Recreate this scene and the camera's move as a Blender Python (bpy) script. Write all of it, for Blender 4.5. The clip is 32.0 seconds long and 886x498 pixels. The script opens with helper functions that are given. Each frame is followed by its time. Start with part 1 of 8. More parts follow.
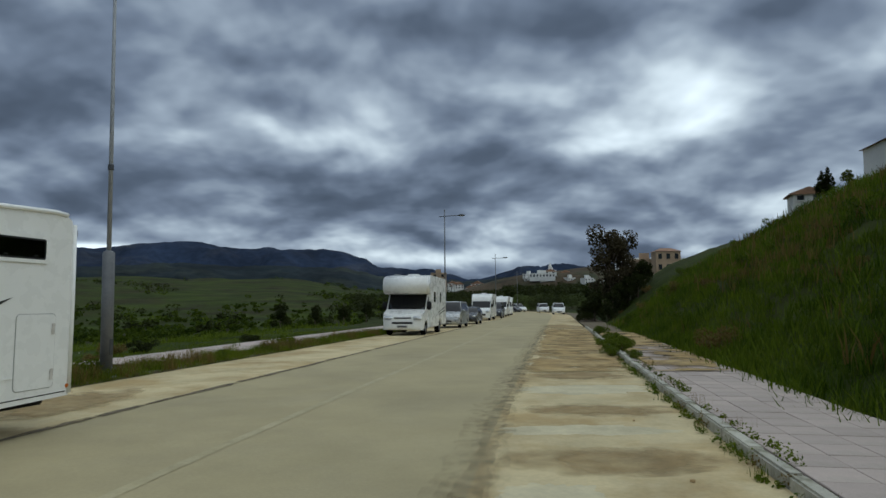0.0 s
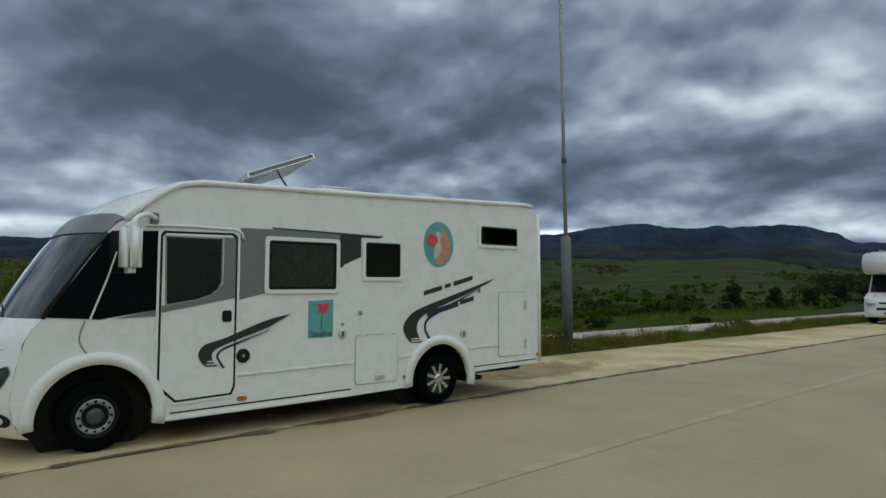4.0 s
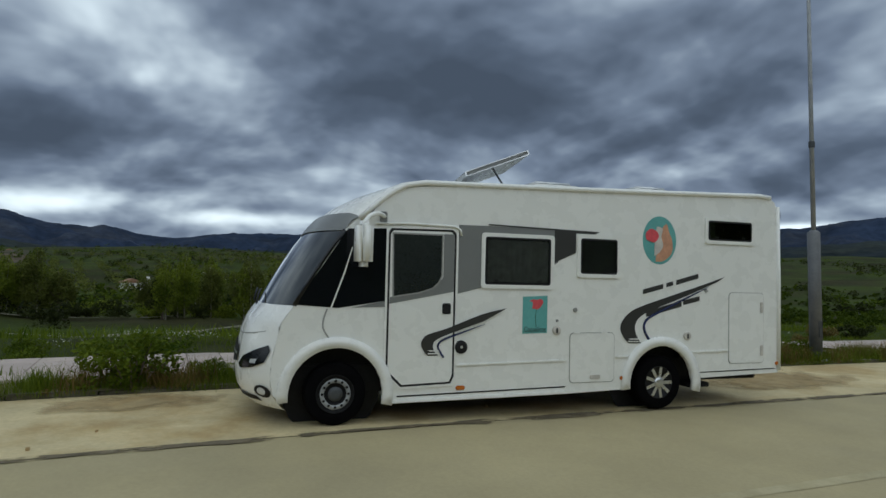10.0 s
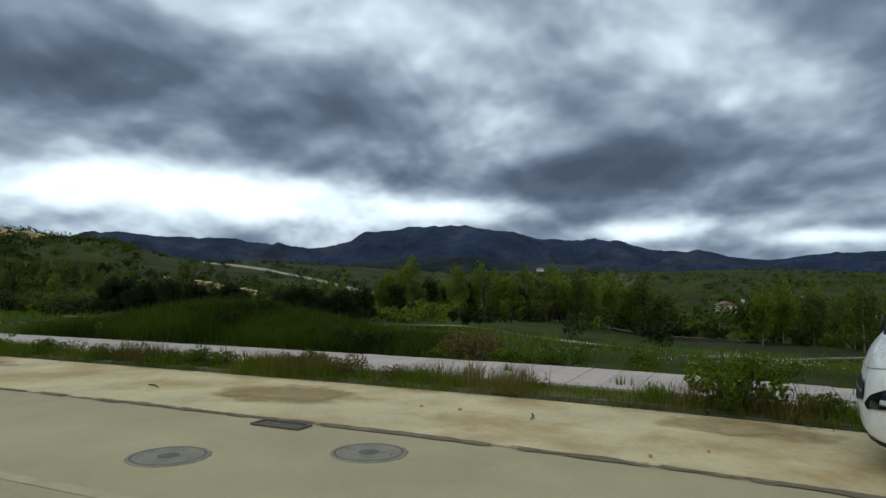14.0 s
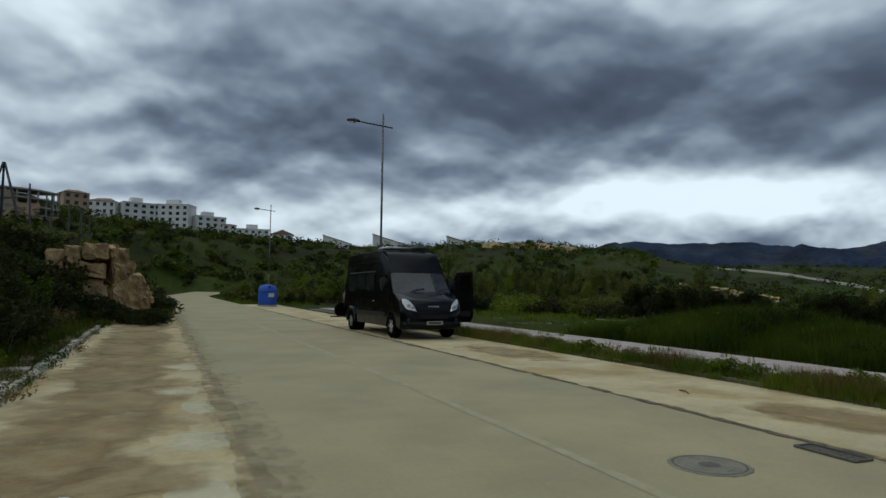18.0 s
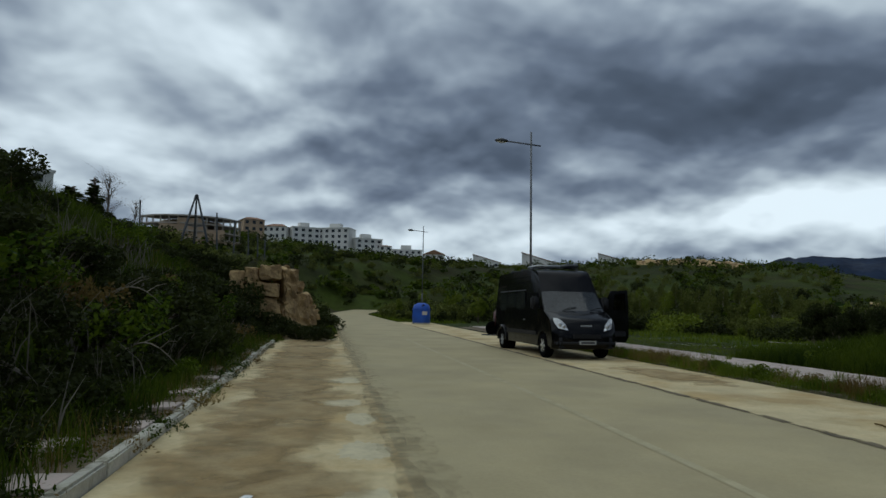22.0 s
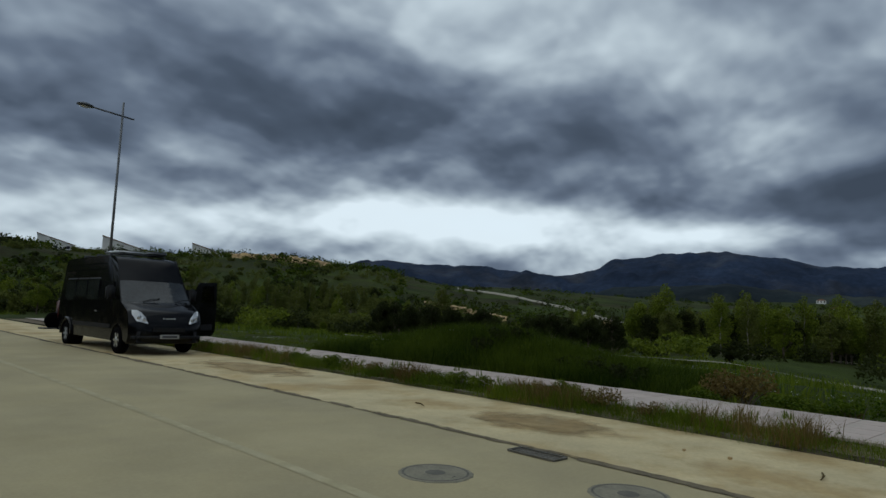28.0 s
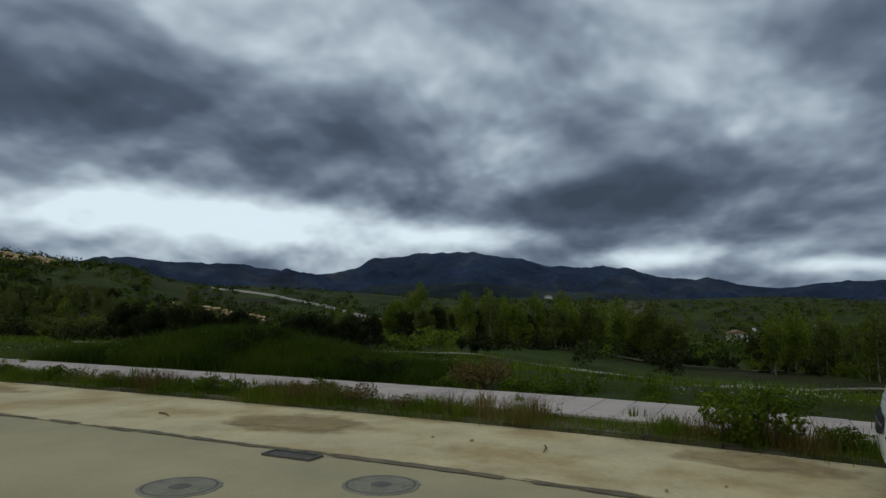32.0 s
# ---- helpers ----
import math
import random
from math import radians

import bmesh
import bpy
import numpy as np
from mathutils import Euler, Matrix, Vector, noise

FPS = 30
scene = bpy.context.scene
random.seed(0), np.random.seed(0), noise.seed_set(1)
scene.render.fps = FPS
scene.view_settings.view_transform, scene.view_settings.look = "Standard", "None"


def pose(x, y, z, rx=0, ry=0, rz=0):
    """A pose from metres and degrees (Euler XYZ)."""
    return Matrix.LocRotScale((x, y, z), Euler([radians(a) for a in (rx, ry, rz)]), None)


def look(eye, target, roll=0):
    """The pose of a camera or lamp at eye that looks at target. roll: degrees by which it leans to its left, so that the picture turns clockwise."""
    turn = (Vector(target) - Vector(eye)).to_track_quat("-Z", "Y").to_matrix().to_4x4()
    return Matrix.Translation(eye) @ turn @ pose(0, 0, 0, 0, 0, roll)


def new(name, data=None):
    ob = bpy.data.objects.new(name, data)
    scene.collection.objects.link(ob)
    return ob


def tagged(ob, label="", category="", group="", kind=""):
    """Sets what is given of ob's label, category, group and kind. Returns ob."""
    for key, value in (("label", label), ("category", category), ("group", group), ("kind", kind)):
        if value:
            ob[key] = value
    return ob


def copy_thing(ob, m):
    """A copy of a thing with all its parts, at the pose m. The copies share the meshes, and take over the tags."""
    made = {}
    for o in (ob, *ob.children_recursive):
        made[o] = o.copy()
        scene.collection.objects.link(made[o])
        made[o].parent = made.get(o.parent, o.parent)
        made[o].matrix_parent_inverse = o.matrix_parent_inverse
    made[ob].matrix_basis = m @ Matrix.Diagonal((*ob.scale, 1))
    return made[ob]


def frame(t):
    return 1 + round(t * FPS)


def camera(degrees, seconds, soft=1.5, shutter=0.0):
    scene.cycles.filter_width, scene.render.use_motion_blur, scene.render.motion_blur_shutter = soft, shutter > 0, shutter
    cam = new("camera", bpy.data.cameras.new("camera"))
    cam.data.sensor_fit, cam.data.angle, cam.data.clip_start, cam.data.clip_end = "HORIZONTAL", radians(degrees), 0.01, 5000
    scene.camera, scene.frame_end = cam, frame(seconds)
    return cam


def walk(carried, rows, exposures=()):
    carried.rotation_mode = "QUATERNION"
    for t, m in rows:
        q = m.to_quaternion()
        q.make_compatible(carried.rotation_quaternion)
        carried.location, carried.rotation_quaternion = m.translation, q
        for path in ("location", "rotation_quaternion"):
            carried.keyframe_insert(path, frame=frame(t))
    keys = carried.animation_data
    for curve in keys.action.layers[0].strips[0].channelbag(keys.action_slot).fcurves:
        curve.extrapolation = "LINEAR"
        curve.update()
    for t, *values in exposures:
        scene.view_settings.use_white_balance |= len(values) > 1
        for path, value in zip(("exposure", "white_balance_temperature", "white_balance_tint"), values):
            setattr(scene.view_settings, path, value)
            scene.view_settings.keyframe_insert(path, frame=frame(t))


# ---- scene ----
cam = camera(70.0, 32.0)
# seconds, eye, then turn about x, y and z in degrees
ROWS = [
    (0.0, 0.027, 0.029, 1.586, 93.39, 0.41, 0.62),
    (0.5, 0.050, 0.039, 1.587, 93.53, 1.03, 3.78),
    (1.0, 0.069, 0.053, 1.587, 92.33, 0.62, 9.81),
    (1.5, 0.076, 0.070, 1.586, 91.79, -0.12, 15.21),
    (2.0, 0.084, 0.065, 1.585, 91.37, 0.76, 20.40),
    (2.5, 0.071, 0.057, 1.585, 91.73, 0.74, 25.12),
    (3.0, 0.054, 0.049, 1.583, 92.24, 1.28, 31.91),
    (3.5, 0.041, 0.038, 1.582, 91.82, 0.80, 36.98),
    (4.0, 0.041, 0.034, 1.583, 92.14, 0.94, 39.57),
    (4.5, 0.036, 0.036, 1.585, 91.13, 1.55, 42.52),
    (6.5, 0.036, 0.044, 1.584, 92.23, 0.59, 57.32),
    (7.0, 0.034, 0.056, 1.585, 92.13, 0.87, 58.15),
    (7.5, 0.034, 0.067, 1.587, 92.45, 0.99, 59.42),
    (8.0, 0.034, 0.070, 1.587, 92.39, 0.93, 59.81),
    (8.5, 0.034, 0.073, 1.588, 91.87, 0.18, 59.21),
    (9.0, 0.035, 0.075, 1.590, 91.82, 0.30, 59.41),
    (9.5, 0.037, 0.075, 1.590, 91.89, 0.03, 59.23),
    (10.0, 0.034, 0.073, 1.589, 91.93, 0.12, 58.97),
    (10.5, 0.018, 0.072, 1.587, 91.41, -0.33, 59.41),
    (11.0, -0.018, 0.070, 1.585, 91.77, -0.60, 61.82),
    (11.5, -0.066, 0.067, 1.584, 92.43, -1.12, 64.07),
    (12.0, -0.107, 0.063, 1.583, 92.69, -1.71, 72.51),
    (12.5, -0.128, 0.063, 1.584, 92.87, -2.58, 82.71),
    (13.0, -0.141, 0.048, 1.585, 93.30, -3.12, 92.85),
    (13.5, -0.137, 0.016, 1.588, 93.19, -2.29, 102.95),
    (14.0, -0.107, -0.013, 1.595, 93.91, -0.33, 109.20),
    (14.5, -0.061, -0.022, 1.607, 95.04, -0.53, 119.73),
    (15.0, -0.037, -0.052, 1.617, 94.64, -0.06, 124.63),
    (15.5, -0.014, -0.077, 1.625, 94.61, 0.33, 132.70),
    (17.5, 0.015, -0.083, 1.631, 94.62, -0.83, 149.94),
    (18.0, 0.031, -0.090, 1.633, 94.07, -0.68, 153.41),
    (18.5, 0.026, -0.114, 1.627, 94.42, -0.82, 156.82),
    (19.0, 0.028, -0.118, 1.624, 93.76, -0.62, 158.98),
    (19.5, 0.034, -0.111, 1.625, 94.40, -1.22, 160.53),
    (20.0, 0.039, -0.106, 1.625, 94.12, -1.11, 161.60),
    (20.5, 0.047, -0.097, 1.626, 94.31, -1.15, 163.15),
    (21.0, 0.053, -0.089, 1.627, 94.71, -1.42, 163.74),
    (21.5, 0.060, -0.080, 1.628, 94.76, -1.27, 164.78),
    (22.0, 0.065, -0.074, 1.627, 95.56, -0.99, 166.88),
    (22.5, 0.075, -0.063, 1.627, 95.25, -0.88, 167.31),
    (23.0, 0.077, -0.059, 1.628, 94.83, -1.02, 168.12),
    (23.5, 0.074, -0.060, 1.632, 95.21, -1.31, 168.31),
    (24.0, 0.063, -0.058, 1.634, 95.88, -0.52, 168.32),
    (24.5, 0.054, -0.060, 1.637, 97.07, -0.14, 168.29),
    (25.0, 0.019, -0.068, 1.637, 98.73, -0.75, 162.41),
    (25.5, -0.010, -0.075, 1.638, 96.83, -2.45, 151.28),
    (27.5, -0.034, -0.076, 1.634, 96.18, -1.92, 137.99),
    (28.0, -0.048, -0.079, 1.632, 95.95, -2.07, 131.23),
    (28.5, -0.059, -0.075, 1.631, 94.24, -2.35, 129.36),
    (29.0, -0.058, -0.072, 1.630, 94.80, -2.04, 125.13),
    (29.5, -0.054, -0.063, 1.629, 95.09, -1.78, 122.68),
    (30.0, -0.055, -0.056, 1.630, 95.55, -1.80, 120.74),
    (30.5, -0.067, -0.064, 1.627, 96.23, -1.65, 118.29),
    (31.0, -0.072, -0.062, 1.627, 96.28, -1.14, 115.63),
    (31.5, -0.068, -0.058, 1.629, 96.25, -0.92, 112.40),
    (32.0, -0.069, -0.058, 1.629, 96.31, -0.62, 109.90),
]
EXPOSURES = [(0.0, -0.18, 5900, 1), (4.0, -0.2, 5900, 1), (6.5, -0.2, 5900, 1), (11.5, -0.2, 5900, 1), (13.5, -0.02, 5900, 1), (15.5, -0.3, 5900, 1), (20.0, -0.46, 5900, 1), (25.5, -0.50, 5900, 1), (28.0, -0.57, 5900, 1), (32.0, -0.60, 5900, 1)]
walk(cam, [(t, pose(x, y, z, rx, ry, rz)) for t, x, y, z, rx, ry, rz in ROWS], EXPOSURES)

# ---- sky and light ----
world = bpy.data.worlds.new("sky")
scene.world = world
world.use_nodes = True
SUN_AZ, SUN_EL = radians(-100), radians(62)


def build_sky():
    nt = world.node_tree
    nt.nodes.clear()
    N, L = nt.nodes.new, nt.links.new
    out, bg = N("ShaderNodeOutputWorld"), N("ShaderNodeBackground")
    sky = N("ShaderNodeTexSky")
    sky.sky_type, sky.sun_disc = "NISHITA", False
    sky.sun_elevation, sky.sun_rotation = SUN_EL, -SUN_AZ
    sky.altitude, sky.dust_density = 700, 2.0
    tc, sep = N("ShaderNodeTexCoord"), N("ShaderNodeSeparateXYZ")
    L(tc.outputs["Generated"], sep.inputs[0])

    def m(op, a, b=None, c=None, clamp=False):
        n = N("ShaderNodeMath")
        n.operation, n.use_clamp = op, clamp
        for i, v in enumerate((a, b, c)):
            if v is None:
                continue
            if isinstance(v, (int, float)):
                n.inputs[i].default_value = v
            else:
                L(v, n.inputs[i])
        return n.outputs[0]

    # the cloud deck: the way up is laid out on a level sheet overhead, so that it closes up into streaks towards the horizon
    den = m("ADD", m("MAXIMUM", sep.outputs[2], 0.0), 0.40)
    comb = N("ShaderNodeCombineXYZ")
    L(m("DIVIDE", sep.outputs[0], den), comb.inputs[0]), L(m("DIVIDE", sep.outputs[1], den), comb.inputs[1])
    swirl = N("ShaderNodeTexNoise")
    swirl.inputs["Scale"].default_value, swirl.inputs["Detail"].default_value = 1.4, 2.0
    L(comb.outputs[0], swirl.inputs["Vector"])
    push = N("ShaderNodeVectorMath")
    push.operation = "MULTIPLY_ADD"
    L(swirl.outputs["Color"], push.inputs[0])
    push.inputs[1].default_value = (0.20, 0.20, 0.0)
    L(comb.outputs[0], push.inputs[2])

    def noise_at(scale, detail, rough, offset, grow=1.0):
        mp = N("ShaderNodeMapping")
        mp.inputs["Location"].default_value = offset
        mp.inputs["Scale"].default_value = (grow, grow, 1.0)
        L(push.outputs[0], mp.inputs["Vector"])
        n = N("ShaderNodeTexNoise")
        n.inputs["Scale"].default_value, n.inputs["Detail"].default_value, n.inputs["Roughness"].default_value = scale, detail, rough
        L(mp.outputs[0], n.inputs["Vector"])
        return n.outputs["Fac"]

    big = noise_at(1.7, 2.0, 0.45, (3.1, 7.7, 0))
    mid = noise_at(4.4, 3.2, 0.46, (1.3, 2.9, 4))
    # the same billows a little further out: the side of each that faces the bright horizon is lit
    shifted = noise_at(4.4, 3.2, 0.46, (1.3, 2.9, 4), 1.045)
    fine = noise_at(11.0, 3.0, 0.55, (8.2, 5.1, 2))
    relief = m("SUBTRACT", mid, shifted)
    body = m("ADD", m("MULTIPLY", m("SUBTRACT", big, 0.5), 0.54), m("MULTIPLY", m("SUBTRACT", mid, 0.5), 0.26))
    body = m("ADD", m("ADD", body, SKY_LEVEL), m("ADD", m("MULTIPLY", relief, 0.40), m("MULTIPLY", m("SUBTRACT", fine, 0.5), 0.06)))
    # height above the horizon and the compass bearing
    el = m("ARCSINE", sep.outputs[2])
    az = m("ARCTAN2", m("MULTIPLY", sep.outputs[0], -1.0), sep.outputs[1])

    def glow(a, e, wa, we):
        d = m("SUBTRACT", az, radians(a))
        d = m("ARCTAN2", m("SINE", d), m("COSINE", d))
        qa = m("DIVIDE", d, radians(wa))
        qe = m("DIVIDE", m("SUBTRACT", el, radians(e)), radians(we))
        return m("EXPONENT", m("MULTIPLY", m("ADD", m("MULTIPLY", qa, qa), m("MULTIPLY", qe, qe)), -1.0))

    lift = None
    for a, e, wa, we, k in SKY_BREAKS + SKY_BELLIES:
        g = m("MULTIPLY", glow(a, e, wa, we), k)
        lift = g if lift is None else m("ADD", lift, g)
    val = m("ADD", body, lift)
    ramp = N("ShaderNodeValToRGB")
    r = ramp.color_ramp
    r.elements[0].position, r.elements[0].color = 0.44, (0.080, 0.097, 0.135, 1)
    r.elements[1].position, r.elements[1].color = 1.0, (1.15, 1.18, 1.22, 1)
    for p, c in ((0.56, (0.117, 0.140, 0.193)), (0.66, (0.211, 0.243, 0.320)), (0.76, (0.395, 0.435, 0.515)), (0.88, (0.78, 0.82, 0.87))):
        e = r.elements.new(p)
        e.color = (*c, 1)
    L(val, ramp.inputs[0])
    # thin places of the deck let the blue sky through
    thin = m("MULTIPLY", m("SUBTRACT", val, 0.72, clamp=True), 0.35, clamp=True)
    mix = N("ShaderNodeMix")
    mix.data_type, mix.blend_type = "RGBA", "ADD"
    dim = N("ShaderNodeMix")
    dim.data_type, dim.blend_type = "RGBA", "MULTIPLY"
    dim.inputs[0].default_value = 1.0
    L(sky.outputs[0], dim.inputs[6])
    dim.inputs[7].default_value = (0.08, 0.08, 0.08, 1)
    L(thin, mix.inputs[0]), L(ramp.outputs[0], mix.inputs[6]), L(dim.outputs[2], mix.inputs[7])
    L(mix.outputs[2], bg.inputs[0])
    bg.inputs[1].default_value = 1.0
    L(bg.outputs[0], out.inputs[0])


SKY_LEVEL = 0.712
# thin and torn places of the cloud deck: bearing, height, half widths (degrees), strength
SKY_BREAKS = [
    (-22, 17, 4, 4, 0.16), (-15, 14, 11, 6, 0.08), (12, 13.5, 8, 3.5, 0.08), (5, 2.6, 8, 1.0, 0.14), (30, 3.2, 4, 0.5, 0.30), (-26, 5.8, 4, 1.5, 0.14),
    (84, 18, 8, 6, 0.19), (88, 5.4, 9, 1.0, 0.20), (76, 4.5, 6, 0.7, 0.24), (41, 10.5, 10, 2.2, 0.06), (127, 8.3, 10, 2.2, 0.42), (108, 7.4, 8, 1.3, 0.26),
    (125, 23, 11, 5, 0.11), (186, 10.5, 7, 3.0, 0.15), (201, 13, 10, 5, 0.20), (139, 8.5, 6, 2.0, 0.13), (163, 6.6, 22, 2.3, 0.23), (190, 21, 18, 5, 0.15), (153, 27, 19, 4.5, 0.20),
]
# heavy bellies of the deck
SKY_BELLIES = [
    (32, 16.5, 12, 5.5, -0.12), (21, 10, 14, 2.6, -0.09), (-2, 22, 13, 3.0, -0.06), (-3, 12.5, 10, 2.4, -0.08), (-21, 6.6, 6, 2.0, -0.08), (10, 6.6, 16, 1.5, -0.05),
    (60, 17, 18, 6.0, -0.15), (88, 11, 11, 2.2, -0.10), (80, 8.0, 12, 1.4, -0.10), (32, 6.6, 9, 1.6, -0.07), (100, 10.4, 18, 1.6, -0.14), (122, 11.2, 14, 1.4, -0.10),
    (151, 17.0, 15, 4.2, -0.13), (172, 12.5, 11, 2.4, -0.10), (123, 16, 13, 2.0, -0.05), (160, 10.9, 9, 1.2, -0.05), (136, 18, 12, 2.5, -0.06), (99, 20, 11, 5, -0.06),
]
build_sky()
sun = new("sun", bpy.data.lights.new("sun", "SUN"))
sun.data.energy, sun.data.angle, sun.data.color = 1.3, radians(110), (1.0, 0.955, 0.88)
sun.matrix_world = look((-math.sin(SUN_AZ) * 60, math.cos(SUN_AZ) * 60, 60 * math.tan(SUN_EL)), (0, 0, 0))
scene.view_settings.exposure = 0.0

# ---- materials ----
def material(name, base, rough=0.7, metal=0.0, var=0.25, scale=4.0, fine=40.0, bump=0.0, bump_scale=60.0, second=None, mask=(0.45, 0.6), coat=0.0, spec=0.5, per_object=0.0, coords="Object", trans=0.0):
    """A surface with its base colour, mottled at two scales, an optional second colour in patches, and fine relief."""
    mat = bpy.data.materials.new(name)
    mat.use_nodes = True
    nt = mat.node_tree
    N, L = nt.nodes.new, nt.links.new
    b = nt.nodes["Principled BSDF"]
    b.inputs["Roughness"].default_value, b.inputs["Metallic"].default_value = rough, metal
    b.inputs["Coat Weight"].default_value, b.inputs["Specular IOR Level"].default_value = coat, spec
    b.inputs["Transmission Weight"].default_value = trans
    tc = N("ShaderNodeTexCoord")

    def noise_node(s, detail=4.0, rough_=0.6):
        n = N("ShaderNodeTexNoise")
        n.inputs["Scale"].default_value, n.inputs["Detail"].default_value, n.inputs["Roughness"].default_value = s, detail, rough_
        L(tc.outputs[coords], n.inputs["Vector"])
        return n

    def mixer(kind, fac, a, c):
        n = N("ShaderNodeMix")
        n.data_type, n.blend_type = "RGBA", kind
        for i, v in ((0, fac), (6, a), (7, c)):
            if hasattr(v, "is_linked"):
                L(v, n.inputs[i])
            elif i == 0:
                n.inputs[0].default_value = v
            else:
                n.inputs[i].default_value = (*v, 1)
        return n.outputs[2]

    def span(src, lo, hi, a, c):
        n = N("ShaderNodeMapRange")
        n.inputs[1].default_value, n.inputs[2].default_value, n.inputs[3].default_value, n.inputs[4].default_value = lo, hi, a, c
        L(src, n.inputs[0])
        return n.outputs[0]

    col = base
    if second:
        col = mixer("MIX", span(noise_node(scale * 0.7, 6.0, 0.65).outputs[0], *mask, 0, 1), base, second)
    grey = span(noise_node(scale).outputs[0], 0.3, 0.7, 1 - var, 1 + var)
    grain = span(noise_node(fine).outputs[0], 0.3, 0.7, 1 - var * 0.5, 1 + var * 0.5)
    mul = N("ShaderNodeMath")
    mul.operation = "MULTIPLY"
    L(grey, mul.inputs[0]), L(grain, mul.inputs[1])
    fac = mul.outputs[0]
    if per_object:
        oi = N("ShaderNodeObjectInfo")
        mo = N("ShaderNodeMath")
        mo.operation = "MULTIPLY"
        L(fac, mo.inputs[0]), L(span(oi.outputs["Random"], 0, 1, 1 - per_object, 1 + per_object), mo.inputs[1])
        fac = mo.outputs[0]
    com = N("ShaderNodeCombineColor")
    for i in range(3):
        L(fac, com.inputs[i])
    L(mixer("MULTIPLY", 1.0, col, com.outputs[0]), b.inputs["Base Color"])
    L(span(noise_node(scale * 2.3).outputs[0], 0.3, 0.7, max(0.02, rough - 0.08), min(1, rough + 0.08)), b.inputs["Roughness"])
    if bump:
        bp = N("ShaderNodeBump")
        bp.inputs["Strength"].default_value, bp.inputs["Distance"].default_value = 1.0, bump
        L(noise_node(bump_scale, 6.0).outputs[0], bp.inputs["Height"])
        L(bp.outputs[0], b.inputs["Normal"])
    return mat


def leafy(name, base, second, rough=0.6, island=0.35, through_light=0.35):
    """Leaves and blades: each piece its own shade, some light coming through."""
    mat = bpy.data.materials.new(name)
    mat.use_nodes = True
    nt = mat.node_tree
    N, L = nt.nodes.new, nt.links.new
    b = nt.nodes["Principled BSDF"]
    b.inputs["Roughness"].default_value, b.inputs["Specular IOR Level"].default_value = rough, 0.10
    geo = N("ShaderNodeNewGeometry")
    tc, n = N("ShaderNodeTexCoord"), N("ShaderNodeTexNoise")
    n.inputs["Scale"].default_value = 0.35
    L(tc.outputs["Object"], n.inputs["Vector"])
    add = N("ShaderNodeMath")
    add.operation = "MULTIPLY_ADD"
    L(geo.outputs["Random Per Island"], add.inputs[0])
    add.inputs[1].default_value = island
    L(n.outputs[0], add.inputs[2])
    mr = N("ShaderNodeMapRange")
    mr.inputs[1].default_value, mr.inputs[2].default_value = 0.4, 0.85
    L(add.outputs[0], mr.inputs[0])
    mix = N("ShaderNodeMix")
    mix.data_type = "RGBA"
    mix.inputs[6].default_value, mix.inputs[7].default_value = (*base, 1), (*second, 1)
    L(mr.outputs[0], mix.inputs[0])
    L(mix.outputs[2], b.inputs["Base Color"])
    if through_light:
        tr, ms = N("ShaderNodeBsdfTranslucent"), N("ShaderNodeMixShader")
        L(mix.outputs[2], tr.inputs[0])
        ms.inputs[0].default_value = through_light
        out = nt.nodes["Material Output"]
        L(b.outputs[0], ms.inputs[1]), L(tr.outputs[0], ms.inputs[2]), L(ms.outputs[0], out.inputs[0])
    return mat


M = {}
M["asphalt"] = material("worn_asphalt", (0.402, 0.340, 0.188), 0.9, var=0.10, scale=0.5, fine=25, bump=0.002, bump_scale=120, second=(0.338, 0.288, 0.166), mask=(0.45, 0.75))
M["slab"] = material("stained_concrete", (0.565, 0.470, 0.262), 0.9, var=0.16, scale=0.9, fine=18, bump=0.003, bump_scale=70, second=(0.43, 0.315, 0.140), mask=(0.45, 0.62))
M["dirt"] = material("dry_dirt", (0.135, 0.105, 0.060), 0.95, var=0.3, scale=2, fine=30, bump=0.01, bump_scale=40)
M["crack"] = material("dirty_joint", (0.15, 0.12, 0.07), 0.95, var=0.35, scale=3, fine=30, bump=0.006, bump_scale=50)
M["kerb"] = material("kerb_concrete", (0.46, 0.44, 0.36), 0.9, var=0.2, scale=3, fine=40, bump=0.003, second=(0.2, 0.19, 0.13), mask=(0.5, 0.65), per_object=0.12)
M["paving"] = material("pink_paving", (0.46, 0.38, 0.33), 0.85, var=0.12, scale=1.2, fine=40, bump=0.002, second=(0.33, 0.29, 0.24), mask=(0.5, 0.7), per_object=0.1)
M["asphalt_dark"] = material("patched_asphalt", (0.22, 0.20, 0.14), 0.9, var=0.25, scale=4, fine=30, bump=0.004, bump_scale=60)
M["line"] = material("faded_paint", (0.430, 0.375, 0.222), 0.85, var=0.12, scale=3, fine=30, second=(0.395, 0.340, 0.192), mask=(0.42, 0.58))
M["dead_wood"] = material("dead_wood", (0.19, 0.165, 0.125), 0.95, var=0.3, scale=4, fine=30)
M["iron"] = material("cast_iron", (0.120, 0.110, 0.088), 0.85, 0.1, var=0.25, scale=6, fine=60, bump=0.002)
M["grass"] = material("meadow", (0.036, 0.051, 0.007), 0.95, var=0.5, scale=0.045, fine=0.7, second=(0.032, 0.031, 0.010), mask=(0.46, 0.60), bump=0.08, bump_scale=3, spec=0.1)
M["hill"] = material("far_hill", (0.022, 0.028, 0.022), 0.95, var=0.35, scale=0.004, fine=0.04, second=(0.06, 0.062, 0.05), spec=0.1)
